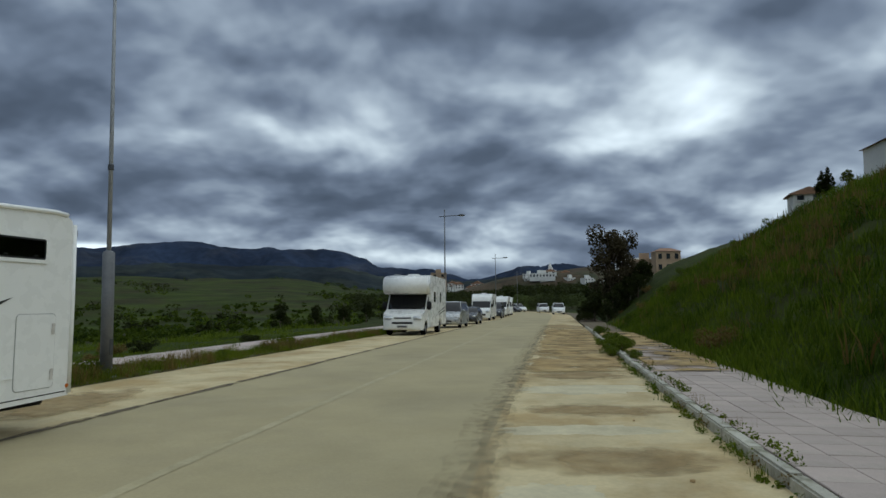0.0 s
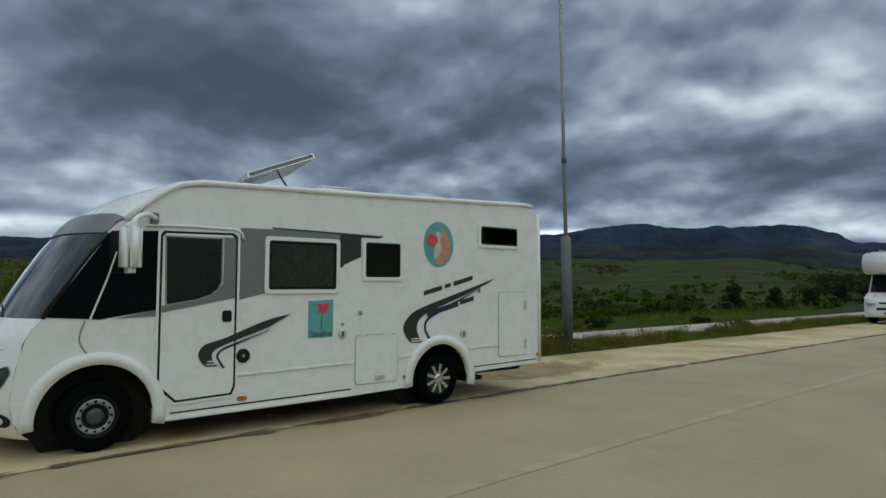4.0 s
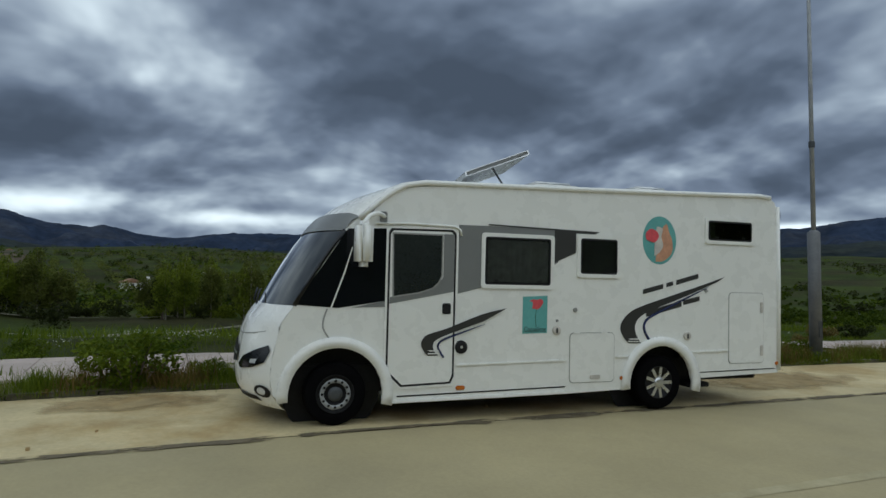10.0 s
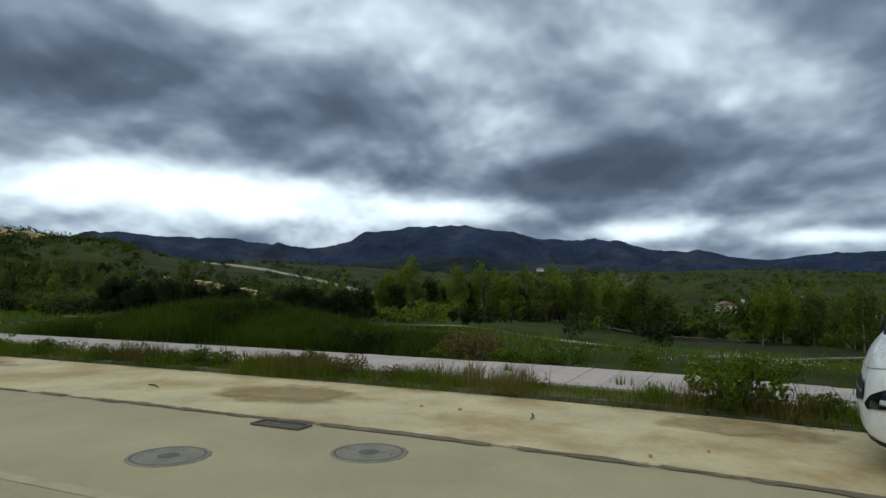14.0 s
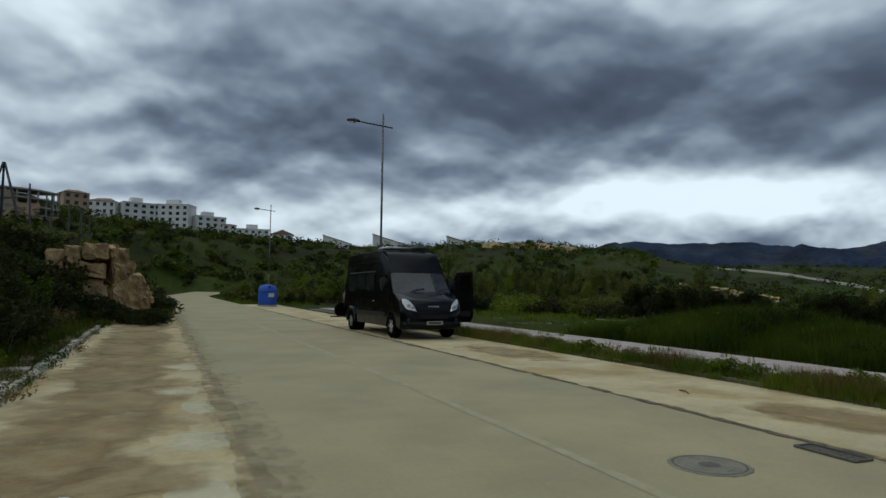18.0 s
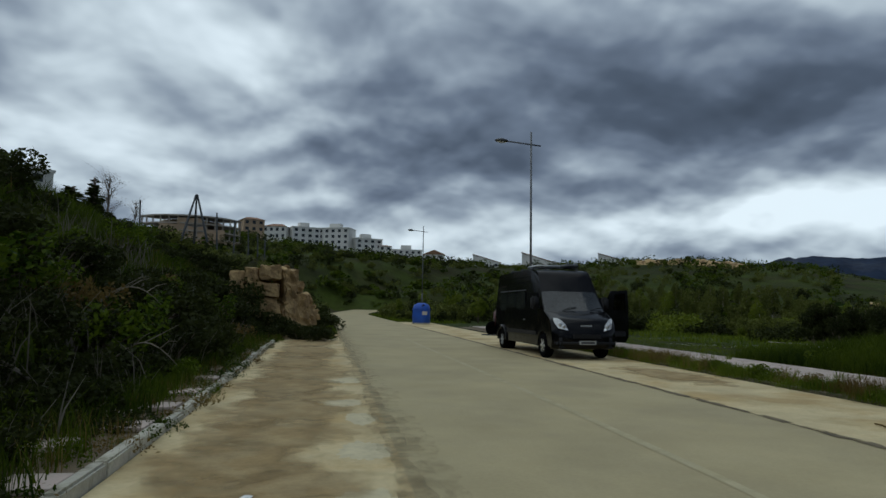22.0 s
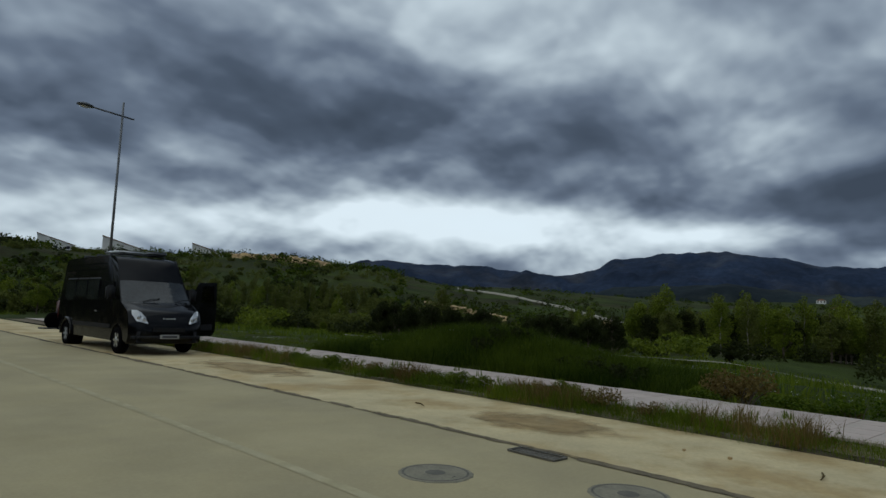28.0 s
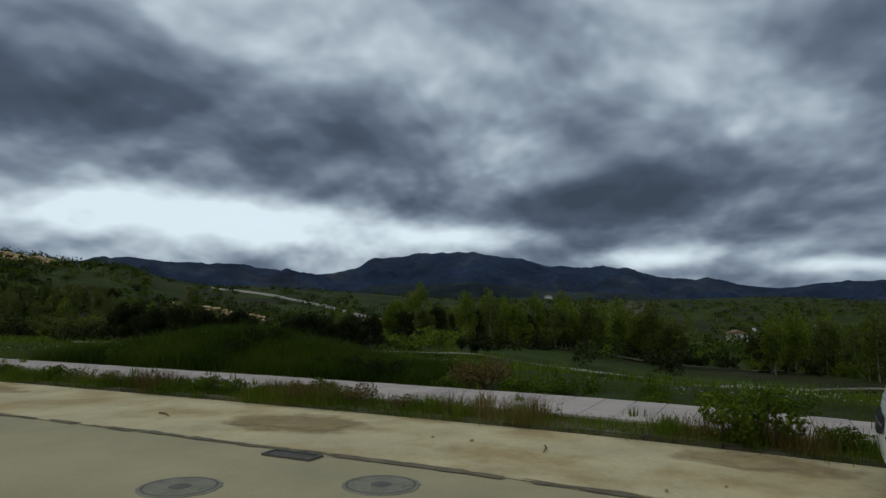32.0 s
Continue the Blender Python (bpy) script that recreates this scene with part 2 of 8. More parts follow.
M["white"] = material("white_gelcoat", (0.83, 0.83, 0.79), 0.28, var=0.012, scale=1.5, fine=20, coat=0.3)
M["grey_panel"] = material("grey_decal", (0.19, 0.195, 0.19), 0.35, var=0.04, scale=2)
M["black_gloss"] = material("black_glass", (0.006, 0.007, 0.009), 0.05, var=0.1, scale=2, spec=0.4)
M["black"] = material("black_plastic", (0.012, 0.012, 0.013), 0.6, var=0.2, scale=8, spec=0.25)
M["rubber"] = material("tyre_rubber", (0.004, 0.004, 0.0045), 0.95, var=0.2, scale=9, bump=0.002, spec=0.03)
M["steel"] = material("galvanised_steel", (0.33, 0.34, 0.345), 0.6, 0.4, var=0.15, scale=3, fine=20)
# dark grey of the lower tubes; on far poles it paints the backlit silhouette
M["pole_steel"] = material("dark_backlit_steel", (0.16, 0.165, 0.17), 0.6, 0.4, var=0.15, scale=3, fine=20)
M["dark_steel"] = material("dark_steel", (0.08, 0.085, 0.09), 0.5, 0.5, var=0.2, scale=3)
M["chrome"] = material("bright_metal", (0.62, 0.63, 0.64), 0.3, 0.9, var=0.08, scale=6)
M["blue"] = material("blue_plastic", (0.010, 0.075, 0.42), 0.5, var=0.1, scale=2)
M["rock"] = material("sandstone", (0.52, 0.37, 0.175), 0.95, var=0.4, scale=0.9, fine=9, bump=0.06, bump_scale=6, second=(0.20, 0.135, 0.065), mask=(0.46, 0.62))
M["bark"] = material("bark", (0.13, 0.10, 0.075), 0.95, var=0.35, scale=3, fine=20, bump=0.01)
M["leaf"] = leafy("spring_leaves", (0.066, 0.096, 0.009), (0.205, 0.245, 0.024))
M["leaf_olive"] = leafy("olive_leaves", (0.060, 0.074, 0.014), (0.160, 0.178, 0.038))
M["pale_bark"] = material("pale_bark", (0.34, 0.31, 0.25), 0.9, var=0.3, scale=3, fine=20, bump=0.006)
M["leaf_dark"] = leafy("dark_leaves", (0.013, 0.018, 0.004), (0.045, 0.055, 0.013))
M["blade"] = leafy("grass_blades", (0.038, 0.072, 0.004), (0.155, 0.196, 0.016))
M["dry_grey"] = leafy("grey_dead_stalks", (0.10, 0.09, 0.07), (0.21, 0.19, 0.155))
M["dry"] = leafy("dry_stalks", (0.10, 0.066, 0.018), (0.21, 0.155, 0.050))
M["wall"] = material("white_render", (0.70, 0.69, 0.65), 0.9, var=0.1, scale=0.3, fine=4)
M["wall_tan"] = material("ochre_render", (0.40, 0.29, 0.19), 0.9, var=0.15, scale=0.3, fine=4)
M["raw_concrete"] = material("raw_concrete", (0.34, 0.30, 0.25), 0.9, var=0.2, scale=0.4, fine=4)
M["petal"] = leafy("white_petals", (0.55, 0.55, 0.48), (0.75, 0.74, 0.66), through_light=0.2)
M["roof"] = material("clay_roof", (0.26, 0.15, 0.09), 0.9, var=0.25, scale=0.5, fine=4)
M["big_screen"] = material("raked_windscreen", (0.022, 0.026, 0.026), 0.07, var=0.3, scale=1.2, coat=0.6)
M["screen"] = material("mottled_grey_windscreen", (0.022, 0.025, 0.026), 0.10, var=0.5, scale=2.2, coat=0.5, spec=0.4)
M["maroon"] = material("dark_red_paint", (0.07, 0.012, 0.012), 0.35, var=0.15, scale=5)
M["pane"] = material("dark_pane", (0.025, 0.03, 0.035), 0.1, var=0.1, scale=1)


def tinted(name, tint, rough=0.03):
    """Glass: lets tinted light through and mirrors at grazing angles."""
    mat = bpy.data.materials.new(name)
    mat.use_nodes = True
    nt = mat.node_tree
    N, L = nt.nodes.new, nt.links.new
    nt.nodes.remove(nt.nodes["Principled BSDF"])
    tr, gl, fr, ms = N("ShaderNodeBsdfTransparent"), N("ShaderNodeBsdfGlossy"), N("ShaderNodeFresnel"), N("ShaderNodeMixShader")
    tr.inputs[0].default_value = (*tint, 1)
    gl.inputs["Roughness"].default_value = rough
    fr.inputs[0].default_value = 1.5
    L(fr.outputs[0], ms.inputs[0]), L(tr.outputs[0], ms.inputs[1]), L(gl.outputs[0], ms.inputs[2])
    L(ms.outputs[0], nt.nodes["Material Output"].inputs[0])
    return mat


M["glass"] = tinted("tinted_glass", (0.52, 0.54, 0.54))
M["clear"] = tinted("clear_glass", (0.85, 0.87, 0.87))
M["glass_dark"] = tinted("dark_tinted_glass", (0.10, 0.11, 0.115))
M["lens"] = material("clear_lens", (0.62, 0.64, 0.66), 0.12, 0.2, var=0.15, scale=8, coat=0.5)
M["orange"] = material("amber_lens", (0.55, 0.16, 0.02), 0.25, var=0.1, scale=9)
M["curtain"] = material("net_curtain", (0.42, 0.42, 0.38), 0.95, var=0.25, scale=14, fine=60)
M["cabin"] = material("dim_cabin", (0.10, 0.10, 0.095), 0.9, var=0.3, scale=3)
M["seat"] = material("seat_cloth", (0.10, 0.09, 0.08), 0.95, var=0.3, scale=8)
M["turq"] = material("turquoise_print", (0.13, 0.38, 0.36), 0.5, var=0.08, scale=5)
M["poppy"] = material("poppy_red_print", (0.62, 0.075, 0.09), 0.5, var=0.15, scale=9)
M["peach"] = material("peach_print", (0.52, 0.27, 0.16), 0.5, var=0.2, scale=9)
M["pale_print"] = material("pale_print", (0.55, 0.52, 0.47), 0.5, var=0.15, scale=9)
M["stem"] = material("green_print", (0.05, 0.16, 0.12), 0.5, var=0.1, scale=9)
M["navy"] = material("navy_decal", (0.02, 0.035, 0.14), 0.35, var=0.05, scale=3)
M["dark_decal"] = material("charcoal_decal", (0.032, 0.032, 0.030), 0.4, var=0.08, scale=3)
M["seam"] = material("panel_seam", (0.30, 0.30, 0.28), 0.6, var=0.1, scale=3)
M["van_black"] = material("black_car_paint", (0.003, 0.003, 0.0038), 0.14, var=0.2, scale=2, spec=0.22)
M["silver"] = material("silver_car_paint", (0.42, 0.43, 0.43), 0.3, 0.5, var=0.06, scale=2, coat=0.4)
M["dark_blue"] = material("dark_blue_car_paint", (0.02, 0.028, 0.045), 0.25, 0.2, var=0.1, scale=2, coat=0.4)
M["dark_grey"] = material("dark_grey_car_paint", (0.035, 0.037, 0.04), 0.28, 0.3, var=0.1, scale=2, coat=0.4)
M["car_white"] = material("white_car_paint", (0.76, 0.76, 0.74), 0.3, var=0.05, scale=2, coat=0.3)
M["plate_white"] = material("number_plate", (0.36, 0.36, 0.34), 0.5, var=0.05, scale=9)
M["plate_bar"] = material("plate_bars", (0.05, 0.05, 0.06), 0.6, var=0.05, scale=9)
M["leaf_brown"] = leafy("brownish_leaves", (0.035, 0.03, 0.018), (0.085, 0.07, 0.035))
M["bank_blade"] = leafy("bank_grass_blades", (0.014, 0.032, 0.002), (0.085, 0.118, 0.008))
# the blue haze of distance is mixed into the colours of both ranges
M["mountain"] = material("hazed_mountain_slopes", (0.022, 0.033, 0.060), 0.95, var=0.40, scale=0.004, fine=0.03, second=(0.046, 0.052, 0.067), mask=(0.5, 0.7), spec=0.05)
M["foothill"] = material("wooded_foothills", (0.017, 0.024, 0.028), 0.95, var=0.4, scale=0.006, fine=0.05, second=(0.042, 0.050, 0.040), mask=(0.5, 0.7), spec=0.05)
M["scrub"] = material("brown_scrub", (0.085, 0.065, 0.042), 0.95, var=0.4, scale=0.06, fine=0.6, second=(0.045, 0.05, 0.028), mask=(0.45, 0.6), spec=0.1)
M["path"] = material("dusty_path", (0.25, 0.225, 0.17), 0.95, var=0.3, scale=0.4, fine=3, second=(0.09, 0.09, 0.045), mask=(0.46, 0.6))
M["crop"] = material("young_corn", (0.050, 0.066, 0.010), 0.95, var=0.25, scale=0.03, fine=0.9, spec=0.05)
M["pale_track"] = material("pale_dust", (0.36, 0.33, 0.27), 0.95, var=0.15, scale=0.3, fine=3)
M["washed"] = material("washed_soil", (0.245, 0.175, 0.080), 0.95, var=0.3, scale=2, fine=30, bump=0.004, bump_scale=60, second=(0.31, 0.245, 0.125), mask=(0.42, 0.6))


def broken(mat, low, high, scale=3.0):
    """Lets a thin layer break up into patches."""
    nt = mat.node_tree
    N, L = nt.nodes.new, nt.links.new
    tc, no, mr = N("ShaderNodeTexCoord"), N("ShaderNodeTexNoise"), N("ShaderNodeMapRange")
    no.inputs["Scale"].default_value, no.inputs["Detail"].default_value = scale, 8.0
    L(tc.outputs["Object"], no.inputs["Vector"])
    mr.inputs[1].default_value, mr.inputs[2].default_value = low, high
    L(no.outputs[0], mr.inputs[0])
    L(mr.outputs[0], nt.nodes["Principled BSDF"].inputs["Alpha"])


M["soil"] = material("spilt_soil", (0.33, 0.225, 0.085), 0.95, var=0.3, scale=1.5, fine=25, bump=0.006, bump_scale=40, second=(0.46, 0.34, 0.15), mask=(0.45, 0.6))
broken(M["soil"], 0.36, 0.52, 0.9)
M["blind_pane"] = material("window_with_blind", (0.105, 0.11, 0.10), 0.16, var=0.2, scale=3, fine=40)
# brighter than bank_blade: the colour makes up for the bank's shaded face
M["bank_green"] = leafy("brightened_bank_grass", (0.024, 0.052, 0.002), (0.125, 0.172, 0.010))
broken(M["washed"], 0.38, 1.05, 4.0)
M["washed_thin"] = material("thin_brown_dust", (0.285, 0.228, 0.120), 0.95, var=0.25, scale=1.5, fine=30, second=(0.33, 0.28, 0.155), mask=(0.42, 0.6))
broken(M["washed_thin"], 0.40, 1.8, 5.0)
broken(M["crack"], 0.36, 0.50, 2.2)
M["kerb_dirty"] = material("dirty_kerb_concrete", (0.15, 0.135, 0.095), 0.95, var=0.3, scale=3, fine=30, bump=0.004, second=(0.07, 0.06, 0.035), mask=(0.45, 0.6), per_object=0.2)


def soft_patch(name, base, second, core=0.30, rim=0.50):
    """A thin layer that thins out towards its ragged rim."""
    mat = material(name, base, 0.95, var=0.2, scale=2.5, fine=25, second=second, mask=(0.45, 0.58))
    nt = mat.node_tree
    N, L = nt.nodes.new, nt.links.new
    tc, sub_, ln, no, mr = N("ShaderNodeTexCoord"), N("ShaderNodeVectorMath"), N("ShaderNodeVectorMath"), N("ShaderNodeTexNoise"), N("ShaderNodeMapRange")
    sub_.operation, ln.operation = "MULTIPLY_ADD", "LENGTH"
    L(tc.outputs["Generated"], sub_.inputs[0])
    sub_.inputs[1].default_value, sub_.inputs[2].default_value = (1, 1, 0), (-0.5, -0.5, 0)
    L(sub_.outputs[0], ln.inputs[0])
    no.inputs["Scale"].default_value, no.inputs["Detail"].default_value = 2.2, 7.0
    L(tc.outputs["Object"], no.inputs["Vector"])
    add = N("ShaderNodeMath")
    add.operation = "MULTIPLY_ADD"
    L(no.outputs[0], add.inputs[0])
    add.inputs[1].default_value = 0.55
    L(ln.outputs["Value"], add.inputs[2])
    mr.inputs[1].default_value, mr.inputs[2].default_value, mr.inputs[3].default_value, mr.inputs[4].default_value = core + 0.16, rim + 0.20, 0.85, 0.0
    L(add.outputs[0], mr.inputs[0])
    L(mr.outputs[0], nt.nodes["Principled BSDF"].inputs["Alpha"])
    return mat


M["stain"] = soft_patch("brown_stain", (0.33, 0.235, 0.102), (0.40, 0.305, 0.150))
M["pale_stain"] = material("scoured_concrete", (0.575, 0.51, 0.325), 0.9, var=0.14, scale=2.0, fine=18, bump=0.003, bump_scale=70, second=(0.50, 0.44, 0.28), mask=(0.50, 0.62))

# ---- building helpers ----
def mesh_from(name, bm, mat, smooth=False):
    bmesh.ops.recalc_face_normals(bm, faces=bm.faces)
    me = bpy.data.meshes.new(name)
    bm.to_mesh(me)
    bm.free()
    me.materials.append(M[mat] if isinstance(mat, str) else mat)
    if smooth:
        me.shade_smooth()
    return me


def part(name, bm, mat, parent, label="", smooth=False, m=None):
    """One mesh object under a thing or under a part."""
    ob = new(name, mesh_from(name, bm, mat, smooth))
    ob.parent = parent
    if m is not None:
        ob.matrix_basis = m
    return tagged(ob, label)


def thing(name, m, label, category, group="", kind=""):
    ob = new(name)
    ob.matrix_basis = m
    ob.empty_display_size = 0.2
    return tagged(ob, label, category, group, kind)


def solid(name, bm, mat, label, category="", kind="", smooth=False, group="", m=None):
    ob = new(name, mesh_from(name, bm, mat, smooth))
    if m is not None:
        ob.matrix_basis = m
    return tagged(ob, label, category, group, kind)


def raw(name, verts, faces, mat, smooth=False):
    me = bpy.data.meshes.new(name)
    me.from_pydata(verts, [], faces)
    me.materials.append(M[mat] if isinstance(mat, str) else mat)
    if smooth:
        me.shade_smooth()
    me.update()
    return me


def box(x0, x1, y0, y1, z0, z1, bevel=0.0, seg=2, bm=None):
    b = bmesh.new()
    vs = [b.verts.new((x, y, z)) for x in (x0, x1) for y in (y0, y1) for z in (z0, z1)]
    for f in ((0, 1, 3, 2), (4, 6, 7, 5), (0, 4, 5, 1), (2, 3, 7, 6), (0, 2, 6, 4), (1, 5, 7, 3)):
        b.faces.new([vs[i] for i in f])
    if bevel:
        bmesh.ops.bevel(b, geom=b.edges[:], offset=bevel, segments=seg, affect="EDGES", clamp_overlap=True)
    return into(b, bm)


def into(b, bm):
    """Adds b to bm, where one is given."""
    if bm is None:
        return b
    me = bpy.data.meshes.new("tmp")
    b.to_mesh(me)
    b.free()
    bm.from_mesh(me)
    bpy.data.meshes.remove(me)
    return bm


def slab_xz(pts, y0, y1, bevel=0.0, bm=None):
    """A flat panel: the outline pts in x and z, from y0 to y1."""
    b = bmesh.new()
    f = b.faces.new([b.verts.new((x, y0, z)) for x, z in pts])
    r = bmesh.ops.extrude_face_region(b, geom=[f])
    bmesh.ops.translate(b, verts=[v for v in r["geom"] if isinstance(v, bmesh.types.BMVert)], vec=(0, y1 - y0, 0))
    bmesh.ops.recalc_face_normals(b, faces=b.faces)
    if bevel:
        bmesh.ops.bevel(b, geom=[e for e in b.edges if e.calc_face_angle(0) > 0.6], offset=bevel, segments=2, affect="EDGES", clamp_overlap=True)
    bmesh.ops.triangulate(b, faces=[f for f in b.faces if len(f.verts) > 4])
    return into(b, bm)


def ring_xz(outer, inner, y0, y1, bm=None):
    """A frame between two outlines with as many points each."""
    b = bmesh.new()
    n = len(outer)
    rows = [[b.verts.new((x, y, z)) for x, z in pts] for pts, y in ((outer, y0), (outer, y1), (inner, y1), (inner, y0))]
    for k in range(4):
        for i in range(n):
            b.faces.new((rows[k][i], rows[k][(i + 1) % n], rows[(k + 1) % 4][(i + 1) % n], rows[(k + 1) % 4][i]))
    return into(b, bm)


def band_xz(outer, inner, y0, y1):
    """An open frame, such as a wheel arch, between two lines with as many points each."""
    b = bmesh.new()
    n = len(outer)
    rows = [[b.verts.new((x, y, z)) for x, z in pts] for pts, y in ((outer, y0), (outer, y1), (inner, y1), (inner, y0))]
    for k in range(4):
        for i in range(n - 1):
            b.faces.new((rows[k][i], rows[k][i + 1], rows[(k + 1) % 4][i + 1], rows[(k + 1) % 4][i]))
    for i in (0, n - 1):
        b.faces.new([r[i] for r in rows])
    return b


def round_rect(x0, x1, z0, z1, r, n=4):
    pts = []
    for cx, cz, a0 in ((x1 - r, z1 - r, 0), (x0 + r, z1 - r, 90), (x0 + r, z0 + r, 180), (x1 - r, z0 + r, 270)):
        for i in range(n + 1):
            a = radians(a0 + 90 * i / n)
            pts.append((cx + r * math.cos(a), cz + r * math.sin(a)))
    return pts


def disc_pts(cx, cz, r, n=24, rz=None):
    return [(cx + r * math.cos(2 * math.pi * i / n), cz + (rz or r) * math.sin(2 * math.pi * i / n)) for i in range(n)]


def lathe(profile, n=24, bm=None, axis="z", at=(0, 0, 0)):
    """A turned shape: pairs of radius and height."""
    b = bmesh.new()
    rows = []
    for r, h in profile:
        row = []
        for i in range(n):
            c, s = r * math.cos(2 * math.pi * i / n), r * math.sin(2 * math.pi * i / n)
            p = {"z": (c, s, h), "y": (c, h, s), "x": (h, c, s)}[axis]
            row.append(b.verts.new((p[0] + at[0], p[1] + at[1], p[2] + at[2])))
        rows.append(row)
    for k in range(len(rows) - 1):
        for i in range(n):
            b.faces.new((rows[k][i], rows[k][(i + 1) % n], rows[k + 1][(i + 1) % n], rows[k + 1][i]))
    b.faces.new(rows[0][::-1])
    b.faces.new(rows[-1])
    return into(b, bm)


def tube(path, radius, n=8, bm=None):
    """A round bar along a path; the radius may differ from point to point."""
    b = bmesh.new()
    pts = [Vector(p) for p in path]
    rad = radius if isinstance(radius, (list, tuple)) else [radius] * len(pts)
    rows = []
    for i, p in enumerate(pts):
        d = (pts[min(i + 1, len(pts) - 1)] - pts[max(i - 1, 0)]).normalized()
        u = d.cross(Vector((0, 0, 1)) if abs(d.z) < 0.95 else Vector((1, 0, 0))).normalized()
        w = d.cross(u)
        rows.append([b.verts.new(p + (u * math.cos(2 * math.pi * j / n) + w * math.sin(2 * math.pi * j / n)) * rad[i]) for j in range(n)])
    for k in range(len(rows) - 1):
        for j in range(n):
            b.faces.new((rows[k][j], rows[k][(j + 1) % n], rows[k + 1][(j + 1) % n], rows[k + 1][j]))
    b.faces.new(rows[0])
    b.faces.new(rows[-1])
    return into(b, bm)


def grid_faces(rows):
    """Faces of a grid of verts."""
    out = []
    for a, c in zip(rows, rows[1:]):
        for i in range(len(a) - 1):
            out.append((a[i], a[i + 1], c[i + 1], c[i]))
    return out


def sheet(fn, us, vs, bm=None):
    """A curved sheet, fn(u, v) giving its points."""
    b = bmesh.new()
    rows = [[b.verts.new(fn(u, v)) for v in vs] for u in us]
    for f in grid_faces(rows):
        b.faces.new(f)
    return into(b, bm)


def steps(a, b, n):
    return [a + (b - a) * i / n for i in range(n + 1)]

# ---- the lie of the land ----
def road_z(y):
    """Height of the road: it falls gently ahead and rises a little behind."""
    return -0.015 * (y + math.sqrt(y * y + 8)) + 0.0424 + 0.0045 * (math.sqrt(y * y + 100) - y - 10) + 0.0010 * min(60.0, max(0.0, -95 - y)) ** 2


def edge_x(y):
    """The carriageway's edge beside the camera; the road bends slightly here and more strongly far behind."""
    x = -0.52 + 0.105 * y + 0.52 * (abs(y / 8) + math.log1p(math.exp(-2 * abs(y / 8))) - math.log(2))
    if y < -92:
        x -= 0.008 * (92 + y) ** 2 if y > -150 else 0.008 * 58 ** 2 - 0.928 * (150 + y)
    if y > 90:
        x -= 0.002 * (y - 90) ** 2
    return x


KERB_R, GUTTER_L, KERB_L, PAVE_L0, PAVE_L1, PAVE_R1 = 2.7, -5.85, -8.75, -9.75, -12.1, 4.85


def smooth(a, b, x):
    t = min(1.0, max(0.0, (x - a) / (b - a)))
    return t * t * (3 - 2 * t)


FAR_RISE = [(-180, 5.5), (-174, 6.2), (-150, 5.5), (-60, 5.0), (-35, 3.0), (-22, 0.6), (-18, -0.7), (6, -0.7), (16, 0.5), (40, 0.8), (60, 1.1), (85, 1.5), (110, 1.7), (128, 2.2), (139, 3.7), (146, 4.3), (160, 3.9), (168, 4.2), (174, 4.75), (180, 5.5)]


def far_rise(az):
    for (a0, e0), (a1, e1) in zip(FAR_RISE, FAR_RISE[1:]):
        if a0 <= az <= a1:
            return e0 + (e1 - e0) * smooth(a0, a1, az)
    return 1.0


def bank_height(y):
    """Height of the bank's crest over the road along the road."""
    return 6.9 + 1.3 * smooth(-6, -18, y) * (1 - smooth(-26, -40, y)) + 0.7 * smooth(-20, -60, y) + 1.9 * smooth(4, 16, y) - 1.3 * smooth(30, 46, y) + 1.0 * smooth(46, 66, y) - 8.0 * smooth(70, 105, y)


def land_z(x, y):
    """Height of the open ground."""
    rz = road_z(y)
    u = x - edge_x(y)
    d = math.hypot(x, y)
    az = math.degrees(math.atan2(-x, y))
    if -12.3 <= u <= 5.0:
        near = rz - 0.12
    elif u > 5.0:
        foot = 5.0 if y > -4 else 5.0 - 1.0 * smooth(-4, -10, y)
        t = max(0.0, u - foot)
        near = rz + bank_height(y) * (1 - math.exp(-((t / 7.5) ** 1.35))) + 0.05 * max(0, t - 10)
        near += 0.35 * noise.noise((x * 0.35, y * 0.35, 1.0)) * smooth(0.3, 4, t) + 0.12 * noise.noise((x * 1.1, y * 1.1, 3.0)) * smooth(0.2, 2, t)
    else:
        t = -12.3 - u
        near = rz - 0.1 - (2.6 - 1.5 * smooth(2, -14, y)) * smooth(2, 34, t) - 2.0 * smooth(30, 110, t)
        near += 0.25 * noise.noise((x * 0.2, y * 0.2, 5.0)) * smooth(0.5, 6, t)
        near += 0.95 * math.exp(-((y + 12.3) / 4.7) ** 2 - ((u + 14.9) / 1.6) ** 2)
    top = 1.6 + d * math.tan(radians(far_rise(az)))
    top *= 1.0
    k = smooth(90, 520, d) if az > -5 and az < 135 else smooth(60, 260, d)
    if -120 < y < 200:
        k *= smooth(8, 75, max(0.0, -12.3 - u, u - 5.0))
    far = near + (top - near) * k
    far += (0.012 * d) * noise.noise((x * 0.006, y * 0.006, 2.0)) * smooth(150, 500, d)
    return far if d < 700 else far * 1.0


